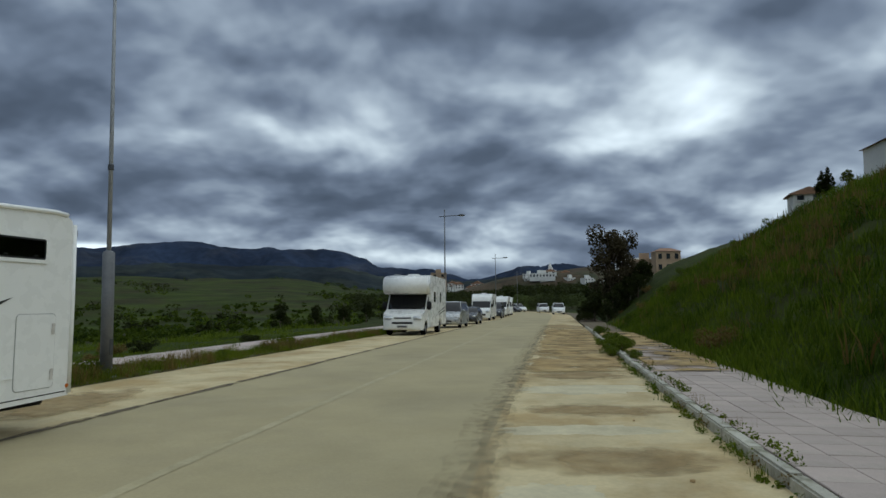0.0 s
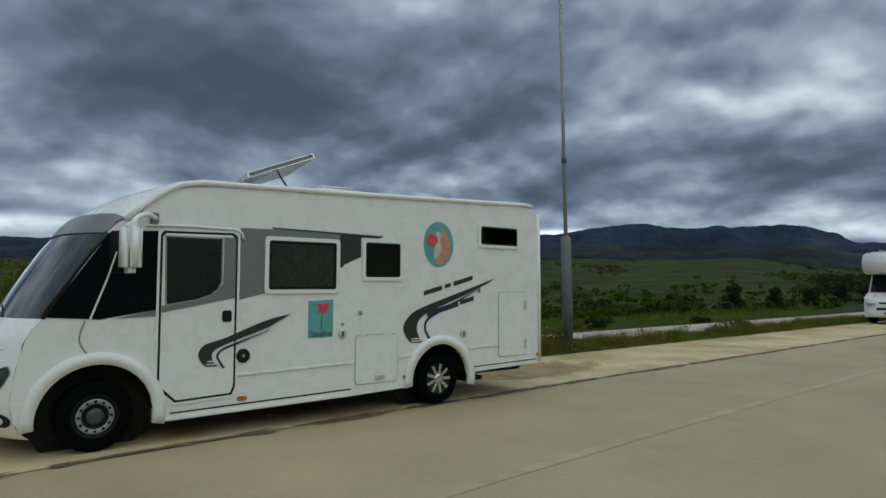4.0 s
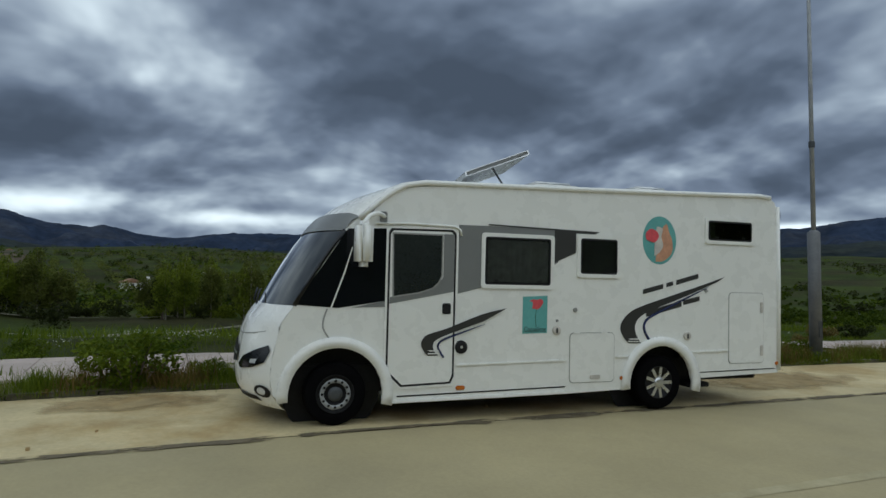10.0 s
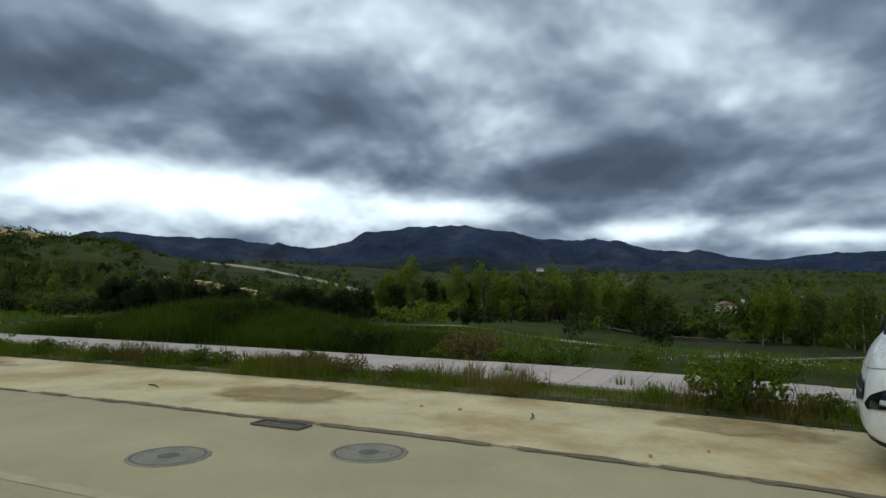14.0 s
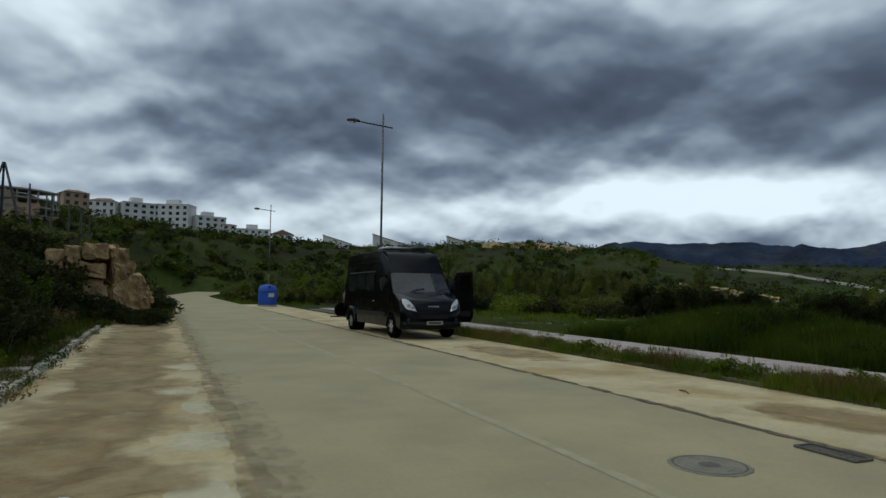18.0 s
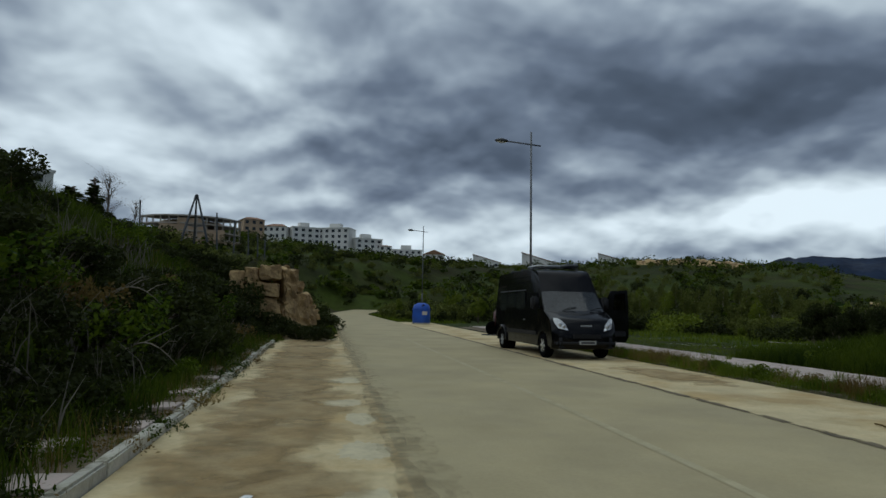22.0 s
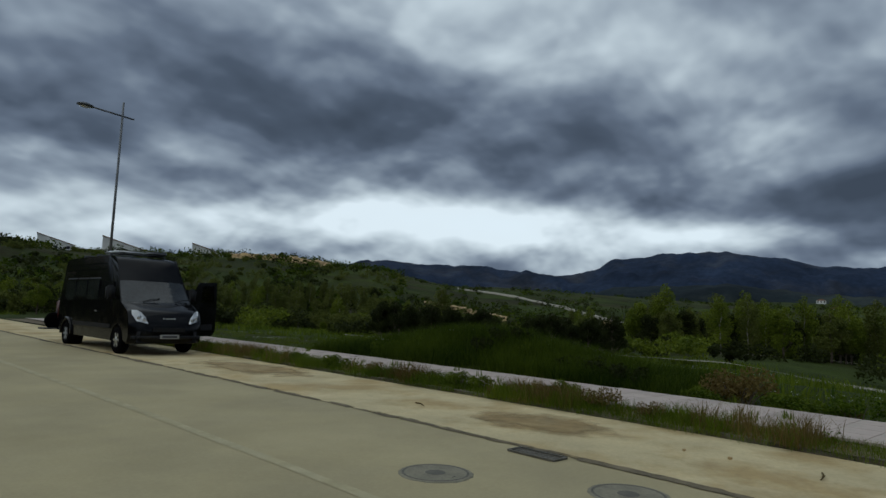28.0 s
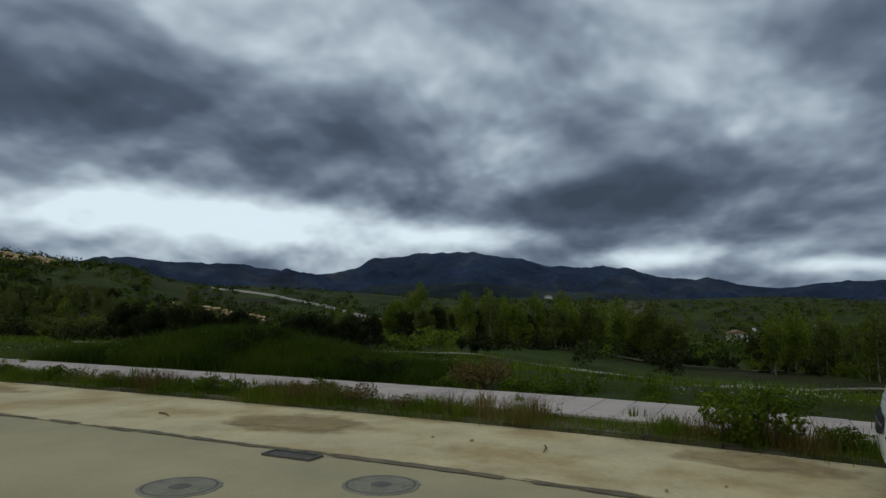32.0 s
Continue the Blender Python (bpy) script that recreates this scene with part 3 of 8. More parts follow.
def build_ground():
    """One sheet of ground to the horizon, finer close by."""
    verts, faces = [(0, 0, road_z(0) - 0.2)], []
    radii, r = [], 1.5
    while r < 4700:
        radii.append(r)
        r *= 1.045 if r < 200 else 1.09
    n = 420
    for r in radii:
        for i in range(n):
            a = 2 * math.pi * i / n
            x, y = -r * math.sin(a), r * math.cos(a)
            verts.append((x, y, land_z(x, y) if r < 1500 else land_z(x * 1500 / r, y * 1500 / r) - (r - 1500) * 0.03))
    for i in range(n):
        faces.append((0, 1 + i, 1 + (i + 1) % n))
    for k in range(len(radii) - 1):
        for i in range(n):
            a, b = 1 + k * n + i, 1 + k * n + (i + 1) % n
            faces.append((a, a + n, b + n, b))
    me = raw("ground", verts, faces, "grass", True)
    return tagged(new("ground", me), "green meadow, bank and fields running out to the hills", "ground", kind="structure")


ground = build_ground()


def strip(name, o0, o1, ys, lift, mat, label, kind="structure", wob=0.0, category="road", depth=0.0):
    """A band along the road between two offsets from its edge."""
    verts, faces = [], []
    for y in ys:
        for j in range(5):
            o = o0 + (o1 - o0) * j / 4
            if wob and j in (0, 4):
                o += wob * (noise.noise((y * 0.5, j * 3.0, o0)) + 0.6 * noise.noise((y * 2.3, j * 5.0, o0)) + 0.35 * noise.noise((y * 7.0, j, o0)))
            verts.append((edge_x(y) + o, y, road_z(y) + lift))
    for i in range(len(ys) - 1):
        for j in range(4):
            a = i * 5 + j
            faces.append((a, a + 1, a + 6, a + 5))
    ob = new(name, raw(name, verts, faces, mat))
    return tagged(ob, label, category, kind=kind)


YS = steps(-170, -40, 52) + steps(-39, 45, 168) + steps(46, 190, 60)
strip("road", GUTTER_L, 0.0, YS, 0.0, "asphalt", "pale worn asphalt carriageway with a faded centre line")
strip("parking_strip_near", 0.0, KERB_R, [y for y in YS if y > -37], 0.004, "slab", "stained pale concrete parking strip beside the road")
strip("parking_strip_far", KERB_L, GUTTER_L, [y for y in YS if y > -58], 0.006, "slab", "pale concrete parking strip beside the far pavement")
strip("pavement_bed_far", PAVE_L1, KERB_L - 0.05, [y for y in YS if y > -46], 0.06, "dirt", "earth bed under the far pavement", category="pavement")
strip("pavement_bed_near", KERB_R + 0.05, PAVE_R1, [y for y in YS if y > -36], 0.06, "dirt", "earth bed under the near pavement", category="pavement")
strip("centre_line", -3.07, -2.93, [y for y in YS if -30 < y < 60], 0.004, "line", "faded white centre line on the asphalt", wob=0.02)
strip("gutter_joint_far", GUTTER_L - 0.07, GUTTER_L + 0.07, steps(-50, 60, 1100), 0.010, "crack", "dirty broken joint between asphalt and concrete", wob=0.10)
strip("soil_spill_near", 0.2, KERB_R - 0.05, steps(15, 40, 160), 0.022, "soil", "brown soil spilt over the parking strip", wob=0.3)
strip("soil_spill_pavement", KERB_R + 0.3, PAVE_R1 - 0.1, steps(14, 34, 120), 0.135, "soil", "brown soil spilt over the pavement", wob=0.3, category="pavement")
FINE = steps(-40, 50, 900)
strip("gutter_joint_near", -0.14, 0.12, FINE, 0.0062, "washed", "soil washed along the edge of the asphalt", wob=0.10)
strip("gutter_dust_near", -0.44, 0.22, FINE, 0.0074, "washed_thin", "thin brown dust along the edge of the asphalt", wob=0.14)
strip("gutter_dust_middle", -0.27, 0.14, FINE, 0.0086, "washed_thin", "thin brown dust along the edge of the asphalt", wob=0.14)


# ---- kerbs, paving, covers ----
def along(y, off, lift=0.0):
    """A pose on the road's line: x across to the near side, y ahead."""
    dx = edge_x(y + 0.5) - edge_x(y - 0.5)
    slope = math.degrees(math.atan2(road_z(y + 0.5) - road_z(y - 0.5), 1.0))
    return pose(edge_x(y) + off, y, road_z(y) + lift, slope, 0, -math.degrees(math.atan(dx)))


def kerb_row(name, off, y0, y1, side, label, mat="kerb", top=0.145):
    """A row of kerb stones, one metre each, with worn edges."""
    T = thing(name, along((y0 + y1) / 2, off), label, "kerb", kind="structure")
    inv = T.matrix_basis.inverted()
    meshes = []
    for k in range(3):
        b = box(-0.075, 0.075, -0.494, 0.494, -0.08, top, 0.014 + 0.006 * k, 2)
        for v in b.verts:
            v.co += Vector((noise.noise(v.co * 9 + Vector((k, 0, 0))), 0, noise.noise(v.co * 7 + Vector((0, k, 0))))) * 0.006
        meshes.append(mesh_from("kerb_stone", b, mat))
    y, i = y0, 0
    while y < y1:
        ob = new("kerb_stone", meshes[i % 3])
        ob.parent = T
        ob.matrix_basis = inv @ along(y, off + random.uniform(-0.01, 0.01)) @ pose(0, 0, random.uniform(-0.015, 0.012) if y > 0 or off < 0 else random.uniform(-0.075, 0.005), 0, random.uniform(-0.9, 0.9), random.uniform(-0.6, 0.6))
        y += 1.0
        i += 1
    return T


def paving(name, o0, o1, n, y0, y1, step, label, lift=0.115, keep=lambda y, j: True):
    """Square paving slabs with open joints, slightly uneven."""
    T = thing(name, along((y0 + y1) / 2, o0), label, "pavement", kind="structure")
    inv = T.matrix_basis.inverted()
    w = (o1 - o0) / n
    me = mesh_from("paving_slab", box(-w / 2 + 0.006, w / 2 - 0.006, -step / 2 + 0.006, step / 2 - 0.006, -0.05, 0.0, 0.006, 1), "paving")
    y = y0
    while y < y1:
        for j in range(n):
            if keep(y, j):
                ob = new("paving_slab", me)
                ob.parent = T
                ob.matrix_basis = inv @ along(y, o0, lift + random.uniform(-0.003, 0.003)) @ pose((j + 0.5) * w, 0, 0, random.uniform(-0.5, 0.5), random.uniform(-0.5, 0.5), 0)
        y += step
    return T


def ragged(b, k):
    """Breaks up the outline of a flat patch."""
    for v in b.verts:
        v.co.xy *= 1 + k * noise.noise((v.co.x * 14, v.co.y * 14, 2.0))
    return b


def cover(name, x, y, r, label):
    """A round cast-iron cover in its ring, patterned, with the patched asphalt round it."""
    T = thing(name, pose(x, y, road_z(y) + 0.004), label, "manhole cover")
    part("patch", ragged(lathe([(r * 1.16, -0.008), (r * 1.12, 0.003), (r * 1.02, 0.005)], 40), 0.05), "asphalt_dark", T, "patched asphalt round the ring")
    part("ring", lathe([(r * 1.03, -0.004), (r * 1.03, 0.006), (r * 0.96, 0.006), (r * 0.96, 0.0)], 32), "iron", T, "cast-iron ring")
    part("lid", lathe([(r * 0.95, -0.002), (r * 0.95, 0.004), (r * 0.1, 0.005)], 32), "iron", T, "round cast-iron lid")
    part("lifting_slot", box(-0.03, 0.03, r * 0.70, r * 0.74, 0.004, 0.0056, 0.0006, 1), "black", T, "dark lifting slot")
    part("boss", lathe([(r * 0.32, 0.0045), (r * 0.30, 0.0060), (r * 0.1, 0.0062)], 24), "iron", T, "low round boss")
    return T


cover("manhole_cover", -4.95, -4.40, 0.33, "round cast-iron manhole cover in the asphalt")
cover("manhole_cover", -5.78, -2.74, 0.33, "round cast-iron manhole cover near the joint")


def build_drain(m):
    T = thing("drain_grate", m, "rusty slotted drain grate in the gutter", "drain")
    part("frame", ring_xz(round_rect(-0.34, 0.34, -0.14, 0.14, 0.02), round_rect(-0.31, 0.31, -0.11, 0.11, 0.01), -0.02, 0.0), "iron", T, "iron frame", m=pose(0, 0, 0, -90, 0, 0))
    part("pit", box(-0.31, 0.31, -0.11, 0.11, -0.02, -0.012), "black", T, "dark pit")
    for i in range(9):
        x = -0.29 + i * 0.0725
        part("bar", box(x - 0.02, x + 0.02, -0.11, 0.11, -0.012, 0.004, 0.003, 1), "iron", T)
    for k, yy in enumerate((-0.06, 0.0, 0.06)):
        part("cross_bar", box(-0.31, 0.31, yy - 0.012, yy + 0.012, -0.010, 0.006, 0.003, 1), "iron", T)
    return T


build_drain(along(-4.2, -5.60, 0.006) @ pose(0, 0, 0, 0, 0, 90))
kerb_row("kerb_near", KERB_R + 0.08, -26, 44, 1, "worn concrete kerb stones with weeds in the joints")
kerb_row("kerb_far", KERB_L - 0.08, -36, 46, -1, "low dirty kerb stones along the far verge", "kerb_dirty", 0.062)
paving("pavement_near", KERB_R + 0.18, PAVE_R1, 4, 2.6, 25, 0.5, "pinkish concrete paving slabs beside the bank", keep=lambda y, j: y < 17 or random.random() < 0.75)
paving("pavement_near_buried", KERB_R + 0.18, PAVE_R1, 4, -14, 2.6, 0.5, "pale paving slabs half buried under weeds", keep=lambda y, j: random.random() < (0.28, 0.14, 0.0, 0.0)[j])
paving("pavement_far", PAVE_L1, PAVE_L0, 4, -24, 16, 0.56, "pinkish paving slabs along the far verge", lift=0.125)
strip("pavement_far_rest", PAVE_L1, PAVE_L0, [y for y in YS if y > 16.2], 0.12, "paving", "pinkish far pavement running on down the road", category="pavement")
strip("pavement_far_back", PAVE_L1, PAVE_L0, [y for y in YS if -46 < y < -24.2], 0.12, "paving", "pinkish far pavement running on behind the van", category="pavement")


def stain(y, off, ry, rx, mat, label):
    """A thin irregular patch of soil or scoured concrete on the strip."""
    pale = mat == "pale_stain"
    n, verts, ry, rx = 110, [], ry * (0.9 if pale else 1.3), rx * (0.85 if pale else 1.2)
    for i in range(n):
        a = 2 * math.pi * i / n
        k = 1 + 0.32 * noise.noise((math.cos(a) * 1.6 + y, math.sin(a) * 1.6, off)) + 0.2 * noise.noise((math.cos(a) * 5, math.sin(a) * 5 + y, off)) + (0.22 * noise.noise((math.cos(a) * 8, math.sin(a) * 3 + y, off)) if pale else 0)
        oy, ox = math.sin(a) * ry * k, off + math.cos(a) * rx * k
        ox = min(max(ox, 0.06), KERB_R - 0.04) if off > 0 else min(max(ox, KERB_L + 0.04), GUTTER_L - 0.10)
        verts.append((edge_x(y + oy) + ox, y + oy, road_z(y + oy) + (0.0050 + 0.02 * (STAIN_LIFT[0] - 0.0065) if pale else STAIN_LIFT[0])))
    STAIN_LIFT[0] += 0.0004
    verts.append((edge_x(y) + off, y, road_z(y) + (0.0050 + 0.02 * (STAIN_LIFT[0] - 0.0065) if pale else STAIN_LIFT[0])))
    me = raw("soil_patch", verts, [(i, (i + 1) % n, n) for i in range(n)], mat)
    ob = new("soil_patch", me)
    return tagged(ob, label, "dirt", kind="structure")


STAIN_LIFT = [0.0065]
for y, off, ry, rx, mat in ((6.6, 1.5, 0.5, 1.5, "stain"), (8.1, 1.2, 0.35, 1.4, "pale_stain"), (9.6, 1.6, 0.5, 1.3, "stain"), (12.0, 1.3, 0.7, 1.5, "pale_stain"), (14.2, 1.4, 0.7, 1.5, "stain"), (17.0, 1.2, 0.8, 1.5, "pale_stain"), (21.5, 1.3, 1.6, 1.6, "stain"),
                           (27, 1.3, 3.5, 1.6, "stain"), (36, 1.3, 5.0, 1.5, "stain"), (46, 1.4, 5.0, 1.5, "stain"), (4.6, 1.9, 0.3, 0.9, "pale_stain"), (5.4, 0.7, 0.35, 0.6, "pale_stain"),
                           (-6.0, 1.1, 0.6, 1.2, "stain"), (-8.3, 1.5, 1.1, 1.0, "stain"), (-7.2, 0.35, 0.5, 0.35, "pale_stain"), (-9.2, 0.3, 0.5, 0.3, "pale_stain"), (-11.5, 0.9, 1.2, 1.2, "stain"), (-15.5, 1.3, 2.2, 1.3, "stain"), (-20, 1.2, 2.0, 1.4, "stain"), (-13.6, 0.4, 0.5, 0.4, "pale_stain"),
                           (-26, 1.4, 3.0, 1.3, "stain"), (-4.4, 0.9, 0.7, 1.1, "stain"), (-7.0, 1.9, 1.0, 0.9, "stain"), (-9.8, 1.7, 1.2, 1.1, "stain"), (-13, 1.6, 1.6, 1.1, "stain"), (-17.8, 1.7, 2.0, 1.1, "stain"), (-22, 1.6, 2.2, 1.3, "stain"), (-5.4, 0.4, 0.4, 0.35, "pale_stain"), (-10.6, 0.5, 0.45, 0.4, "pale_stain"), (-3.2, 1.8, 0.5, 0.8, "pale_stain"), (-1.0, -7.6, 0.5, 0.8, "pale_stain"), (-5.2, -7.4, 1.0, 0.8, "stain"), (-9.0, -7.3, 1.4, 0.7, "pale_stain"), (0.8, -8.1, 0.9, 0.5, "stain"), (10.5, -7.4, 1.6, 0.9, "stain"), (15.0, -7.2, 1.5, 0.8, "pale_stain"), (-14, -7.6, 2.0, 0.9, "stain")):
    stain(y, off, ry, rx, mat, "brown soil washed over the concrete" if mat == "stain" else "pale scoured patch of concrete")

# ---- vehicles ----
def wheel(parent, x, y0, y1, z, r, rim, name="wheel", spokes=6, hub="chrome", thin=False):
    """A wheel on the y axis whose outer face looks to y0: tyre, rim, spokes and hub."""
    s = 1 if y1 > y0 else -1
    w = abs(y1 - y0)
    tyre = part(name, lathe([(rim, s * 0.015), (r * 0.90, 0), (r * 0.97, s * 0.02), (r, s * 0.05), (r, s * (w - 0.05)), (r * 0.95, s * w), (rim, s * w)], 32, axis="y"), "rubber", parent, "black rubber tyre", True, pose(x, y0, z))
    part("rim", lathe([(rim, s * 0.012), (rim * 0.97, s * 0.004), (rim * 0.92, s * 0.03), (rim * 0.88, s * 0.05), (rim * 0.30, s * 0.055)], 32, axis="y"), "black", tyre, "wheel rim", True)
    if thin:
        part("trim_ring", lathe([(rim * 0.82, s * 0.016), (rim * 0.78, s * 0.006), (rim * 0.58, s * 0.012), (rim * 0.54, s * 0.03)], 32, axis="y"), "steel", tyre, "grey steel wheel disc", True)
        for i in range(12):
            a = 2 * math.pi * i / 12
            part("vent_hole", lathe([(rim * 0.075, s * 0.004), (rim * 0.07, s * 0.002), (rim * 0.02, s * 0.002)], 10, axis="y", at=(rim * 0.68 * math.cos(a), 0, rim * 0.68 * math.sin(a))), "black", tyre)
    for i in range(0 if thin else spokes):
        a = 2 * math.pi * i / spokes
        t = 1.12 / spokes
        b = box(rim * 0.26, rim * 0.96, 0.0, 0.03, -rim * t, rim * t, 0.006)
        bmesh.ops.scale(b, vec=(1, s, 1), verts=b.verts)
        bmesh.ops.translate(b, vec=(0, s * 0.008, 0), verts=b.verts)
        bmesh.ops.rotate(b, cent=(0, 0, 0), matrix=Matrix.Rotation(a, 3, "Y"), verts=b.verts)
        part("spoke", b, hub, tyre)
    part("hub", lathe([(rim * (0.40 if thin else 0.34), s * 0.03), (rim * (0.38 if thin else 0.33), s * 0.0), (rim * 0.2, -s * 0.008), (rim * 0.06, -s * 0.01)], 20, axis="y"), "dark_steel" if thin else hub, tyre, "round hub cap", True)
    return tyre


def stroke(pts, widths):
    """The outline of a band along a line, with a width at each point."""
    up, dn = [], []
    P = [Vector(p) for p in pts]
    for i, p in enumerate(P):
        d = (P[min(i + 1, len(P) - 1)] - P[max(i - 1, 0)]).normalized()
        n = Vector((-d.y, d.x))
        up.append(tuple(p + n * widths[i]))
        dn.append(tuple(p - n * widths[i]))
    return up + dn[::-1]


def soft_line(pts, n=5):
    """A smooth line through points."""
    out = []
    for i in range(len(pts) - 1):
        p = [Vector(pts[max(0, i - 1)]), Vector(pts[i]), Vector(pts[i + 1]), Vector(pts[min(len(pts) - 1, i + 2)])]
        for j in range(n):
            t = j / n
            out.append(tuple(0.5 * (2 * p[1] + (p[2] - p[0]) * t + (2 * p[0] - 5 * p[1] + 4 * p[2] - p[3]) * t * t + (3 * p[1] - p[0] - 3 * p[2] + p[3]) * t ** 3)))
    out.append(tuple(pts[-1]))
    return out


def arch(cx, cz, r, a0, a1, n=14):
    return [(cx + r * math.cos(radians(a)), cz + r * math.sin(radians(a))) for a in steps(a0, a1, n)]


def framed_window(parent, x0, x1, z0, z1, curtain=False, border=0.045):
    """A caravan window: a white frame standing proud, a black inner frame and a dark acrylic pane."""
    w = part("window", ring_xz(round_rect(x0, x1, z0, z1, 0.04), round_rect(x0 + border, x1 - border, z0 + border, z1 - border, 0.03), -0.022, 0.01), "white", parent, "white framed window with dark acrylic pane")
    part("inner_frame", ring_xz(round_rect(x0 + border, x1 - border, z0 + border, z1 - border, 0.03), round_rect(x0 + border + 0.03, x1 - border - 0.03, z0 + border + 0.03, z1 - border - 0.03, 0.02), -0.016, 0.02), "black", w, "black inner frame")
    a, b, c, d = x0 + border + 0.025, x1 - border - 0.025, z0 + border + 0.025, z1 - border - 0.025
    pane = part("pane", slab_xz(round_rect(a, b, c, d, 0.02), -0.021, -0.017), "glass", w, "tinted acrylic pane")
    pane.visible_shadow = False
    for hx in (a + 0.12, b - 0.12):
        part("catch", box(hx - 0.03, hx + 0.03, -0.024, -0.012, c + 0.012, c + 0.03, 0.004), "black", w)
    if curtain:
        part("curtain", sheet(lambda u, v: (u, -0.0105 + 0.003 * math.sin(u * 95) + 0.0015 * math.sin(u * 41), v), steps(a, b, 90), [c, d]), "curtain", w, "grey net curtain behind the pane", True)
    else:
        part("blind", slab_xz([(a, c), (b, c), (b, d), (a, d)], -0.012, -0.008), "blind_pane", w, "grey blind behind the pane")
    return w


def build_motorhome(m):
    W = 2.28
    T = thing("motorhome", m, "white motorhome with grey side decals parked on the concrete strip", "motorhome")
    front = [(-0.84, 0.20), (-0.90, 0.25), (-0.97, 0.36), (-1.0, 0.52), (-0.99, 0.68), (-0.95, 0.90), (-0.88, 1.10), (-0.76, 1.27)]
    screen = [(-0.76, 1.27), (-0.63, 1.50), (-0.49, 1.73), (-0.36, 1.93), (-0.25, 2.08)]
    top = [(-0.25, 2.08), (-0.10, 2.26), (0.09, 2.41), (0.28, 2.51), (0.47, 2.58), (0.70, 2.655), (0.95, 2.695), (2.6, 2.735), (4.3, 2.785), (5.70, 2.835), (5.88, 2.82), (5.97, 2.76), (6.01, 2.65), (6.03, 1.6), (6.03, 0.42)]

    def corner(x, z):
        if x > 3:
            return -0.05
        return 0.32 * (1 - smooth(-0.1, 0.9, x)) if z > 1.0 else 0.34

    def skin(pts):
        us = [0.0, 0.02, 0.05, 0.1, 0.17, 0.26, 0.38, 0.5, 0.62, 0.74, 0.83, 0.9, 0.95, 0.98, 1.0]

        def at(p, u):
            k = abs(2 * u - 1)
            c = corner(*p)
            edge = max(0.0, (k - 0.86) / 0.14)
            return (p[0] + c * k ** 3.2, u * W, p[1] - (0.05 * edge ** 2 if p[1] > 2.2 else 0))
        b = bmesh.new()
        rows = [[b.verts.new(at(p, u)) for u in us] for p in pts]
        for f in grid_faces(rows):
            b.faces.new(f)
        return b

    fine = lambda pts: [(a, b) for a, b in soft_line(pts, 3)]
    shell = part("front_panel", skin(fine(front)), "white", T, "white moulded nose and bumper", True)
    part("windscreen", skin(screen), "big_screen", T, "large raked dark windscreen", True)
    part("roof", skin(top), "white", T, "white roof and rear wall", True)

    # side walls with the wheel openings cut out
    side_front = [(x + corner(x, z), z) for x, z in front[1:] + screen[1:]] + [(x + corner(x, z), z - 0.05) for x, z in top[1:-1]]
    outline = side_front + [(5.98, 1.6), (5.98, 0.42), (4.66, 0.38)] + arch(4.10, 0.33, 0.47, 5, 175) + [(3.55, 0.275), (2.76, 0.25), (0.62, 0.22)] + arch(0.02, 0.33, 0.50, -8, 178)
    near = part("side_wall", slab_xz(outline, 0.0, 0.035), "white", T, "flat white side wall")
    part("side_wall", slab_xz(outline, W - 0.035, W), "white", T, "flat white side wall")
    part("underbody", box(-0.6, 5.9, 0.30, W - 0.30, 0.30, 0.62, 0.02), "black", T, "dark underbody")
    for cx in (0.02, 4.10):
        part("wheel_well", slab_xz(disc_pts(cx, 0.36, 0.55, 20), 0.33, 0.35), "black", T, "dark wheel housing")
    for cx, r, a1 in ((0.02, 0.50, 178), (4.10, 0.47, 178)):
        part("wheel_arch", band_xz(arch(cx, 0.33, r + 0.115, -12, a1 + 8, 20) , arch(cx, 0.33, r, -12, a1 + 8, 20), -0.03, 0.02), "white", T, "moulded white wheel arch", True)
    # black glazing that wraps round to the side, and the pillar line
    part("quarter_window", slab_xz([(-0.43, 1.28), (0.10, 2.10), (0.52, 2.12), (0.52, 1.33), (0.02, 1.25)], -0.006, 0.002), "black_gloss", T, "black quarter window beside the windscreen")
    part("pillar_trim", slab_xz(stroke([(-0.06, 1.25), (0.07, 1.62), (0.15, 1.9)], [0.008, 0.008, 0.006]), -0.012, 0.0), "white", T, "thin white pillar line")
    part("screen_edge", tube([(x + corner(x, z), 0.012, z) for x, z in screen], 0.026, 8), "black_gloss", T, "black edge of the windscreen", True)
    part("nose_seam", slab_xz(stroke(soft_line([(-0.10, 1.24), (-0.14, 1.05), (-0.02, 0.86)]), [0.009] * 11), -0.004, 0.0), "seam", T)
    part("screen_visor", skin([(-0.255, 2.075), (-0.17, 2.19), (-0.09, 2.275)]), "grey_panel", T, "grey band over the windscreen", True, pose(-0.008, 0, 0.008))
    # roof edge rail sweeping down over the cab
    rail = [(x + corner(x, z) + 0.0, -0.005, z - 0.045) for x, z in top[1:11]]
    part("edge_rail", tube(rail, 0.032, 8), "white", T, "white rail along the roof edge", True)
    # a grey strip draws in the shadow below the rail
    part("rail_shadow_trim", slab_xz(stroke(soft_line([(0.33, 2.22), (0.42, 2.42), (0.62, 2.55), (0.95, 2.62), (1.5, 2.645)], 4), [0.012] * 17), -0.004, 0.0), "seam", T, "grey line drawn as the shadow under the roof rail")
    part("rear_corner", tube([(5.985, 0.0, 0.45), (5.985, 0.0, 1.6), (5.965, 0.0, 2.66)], 0.03, 8), "white", T, "white rear corner moulding", True)

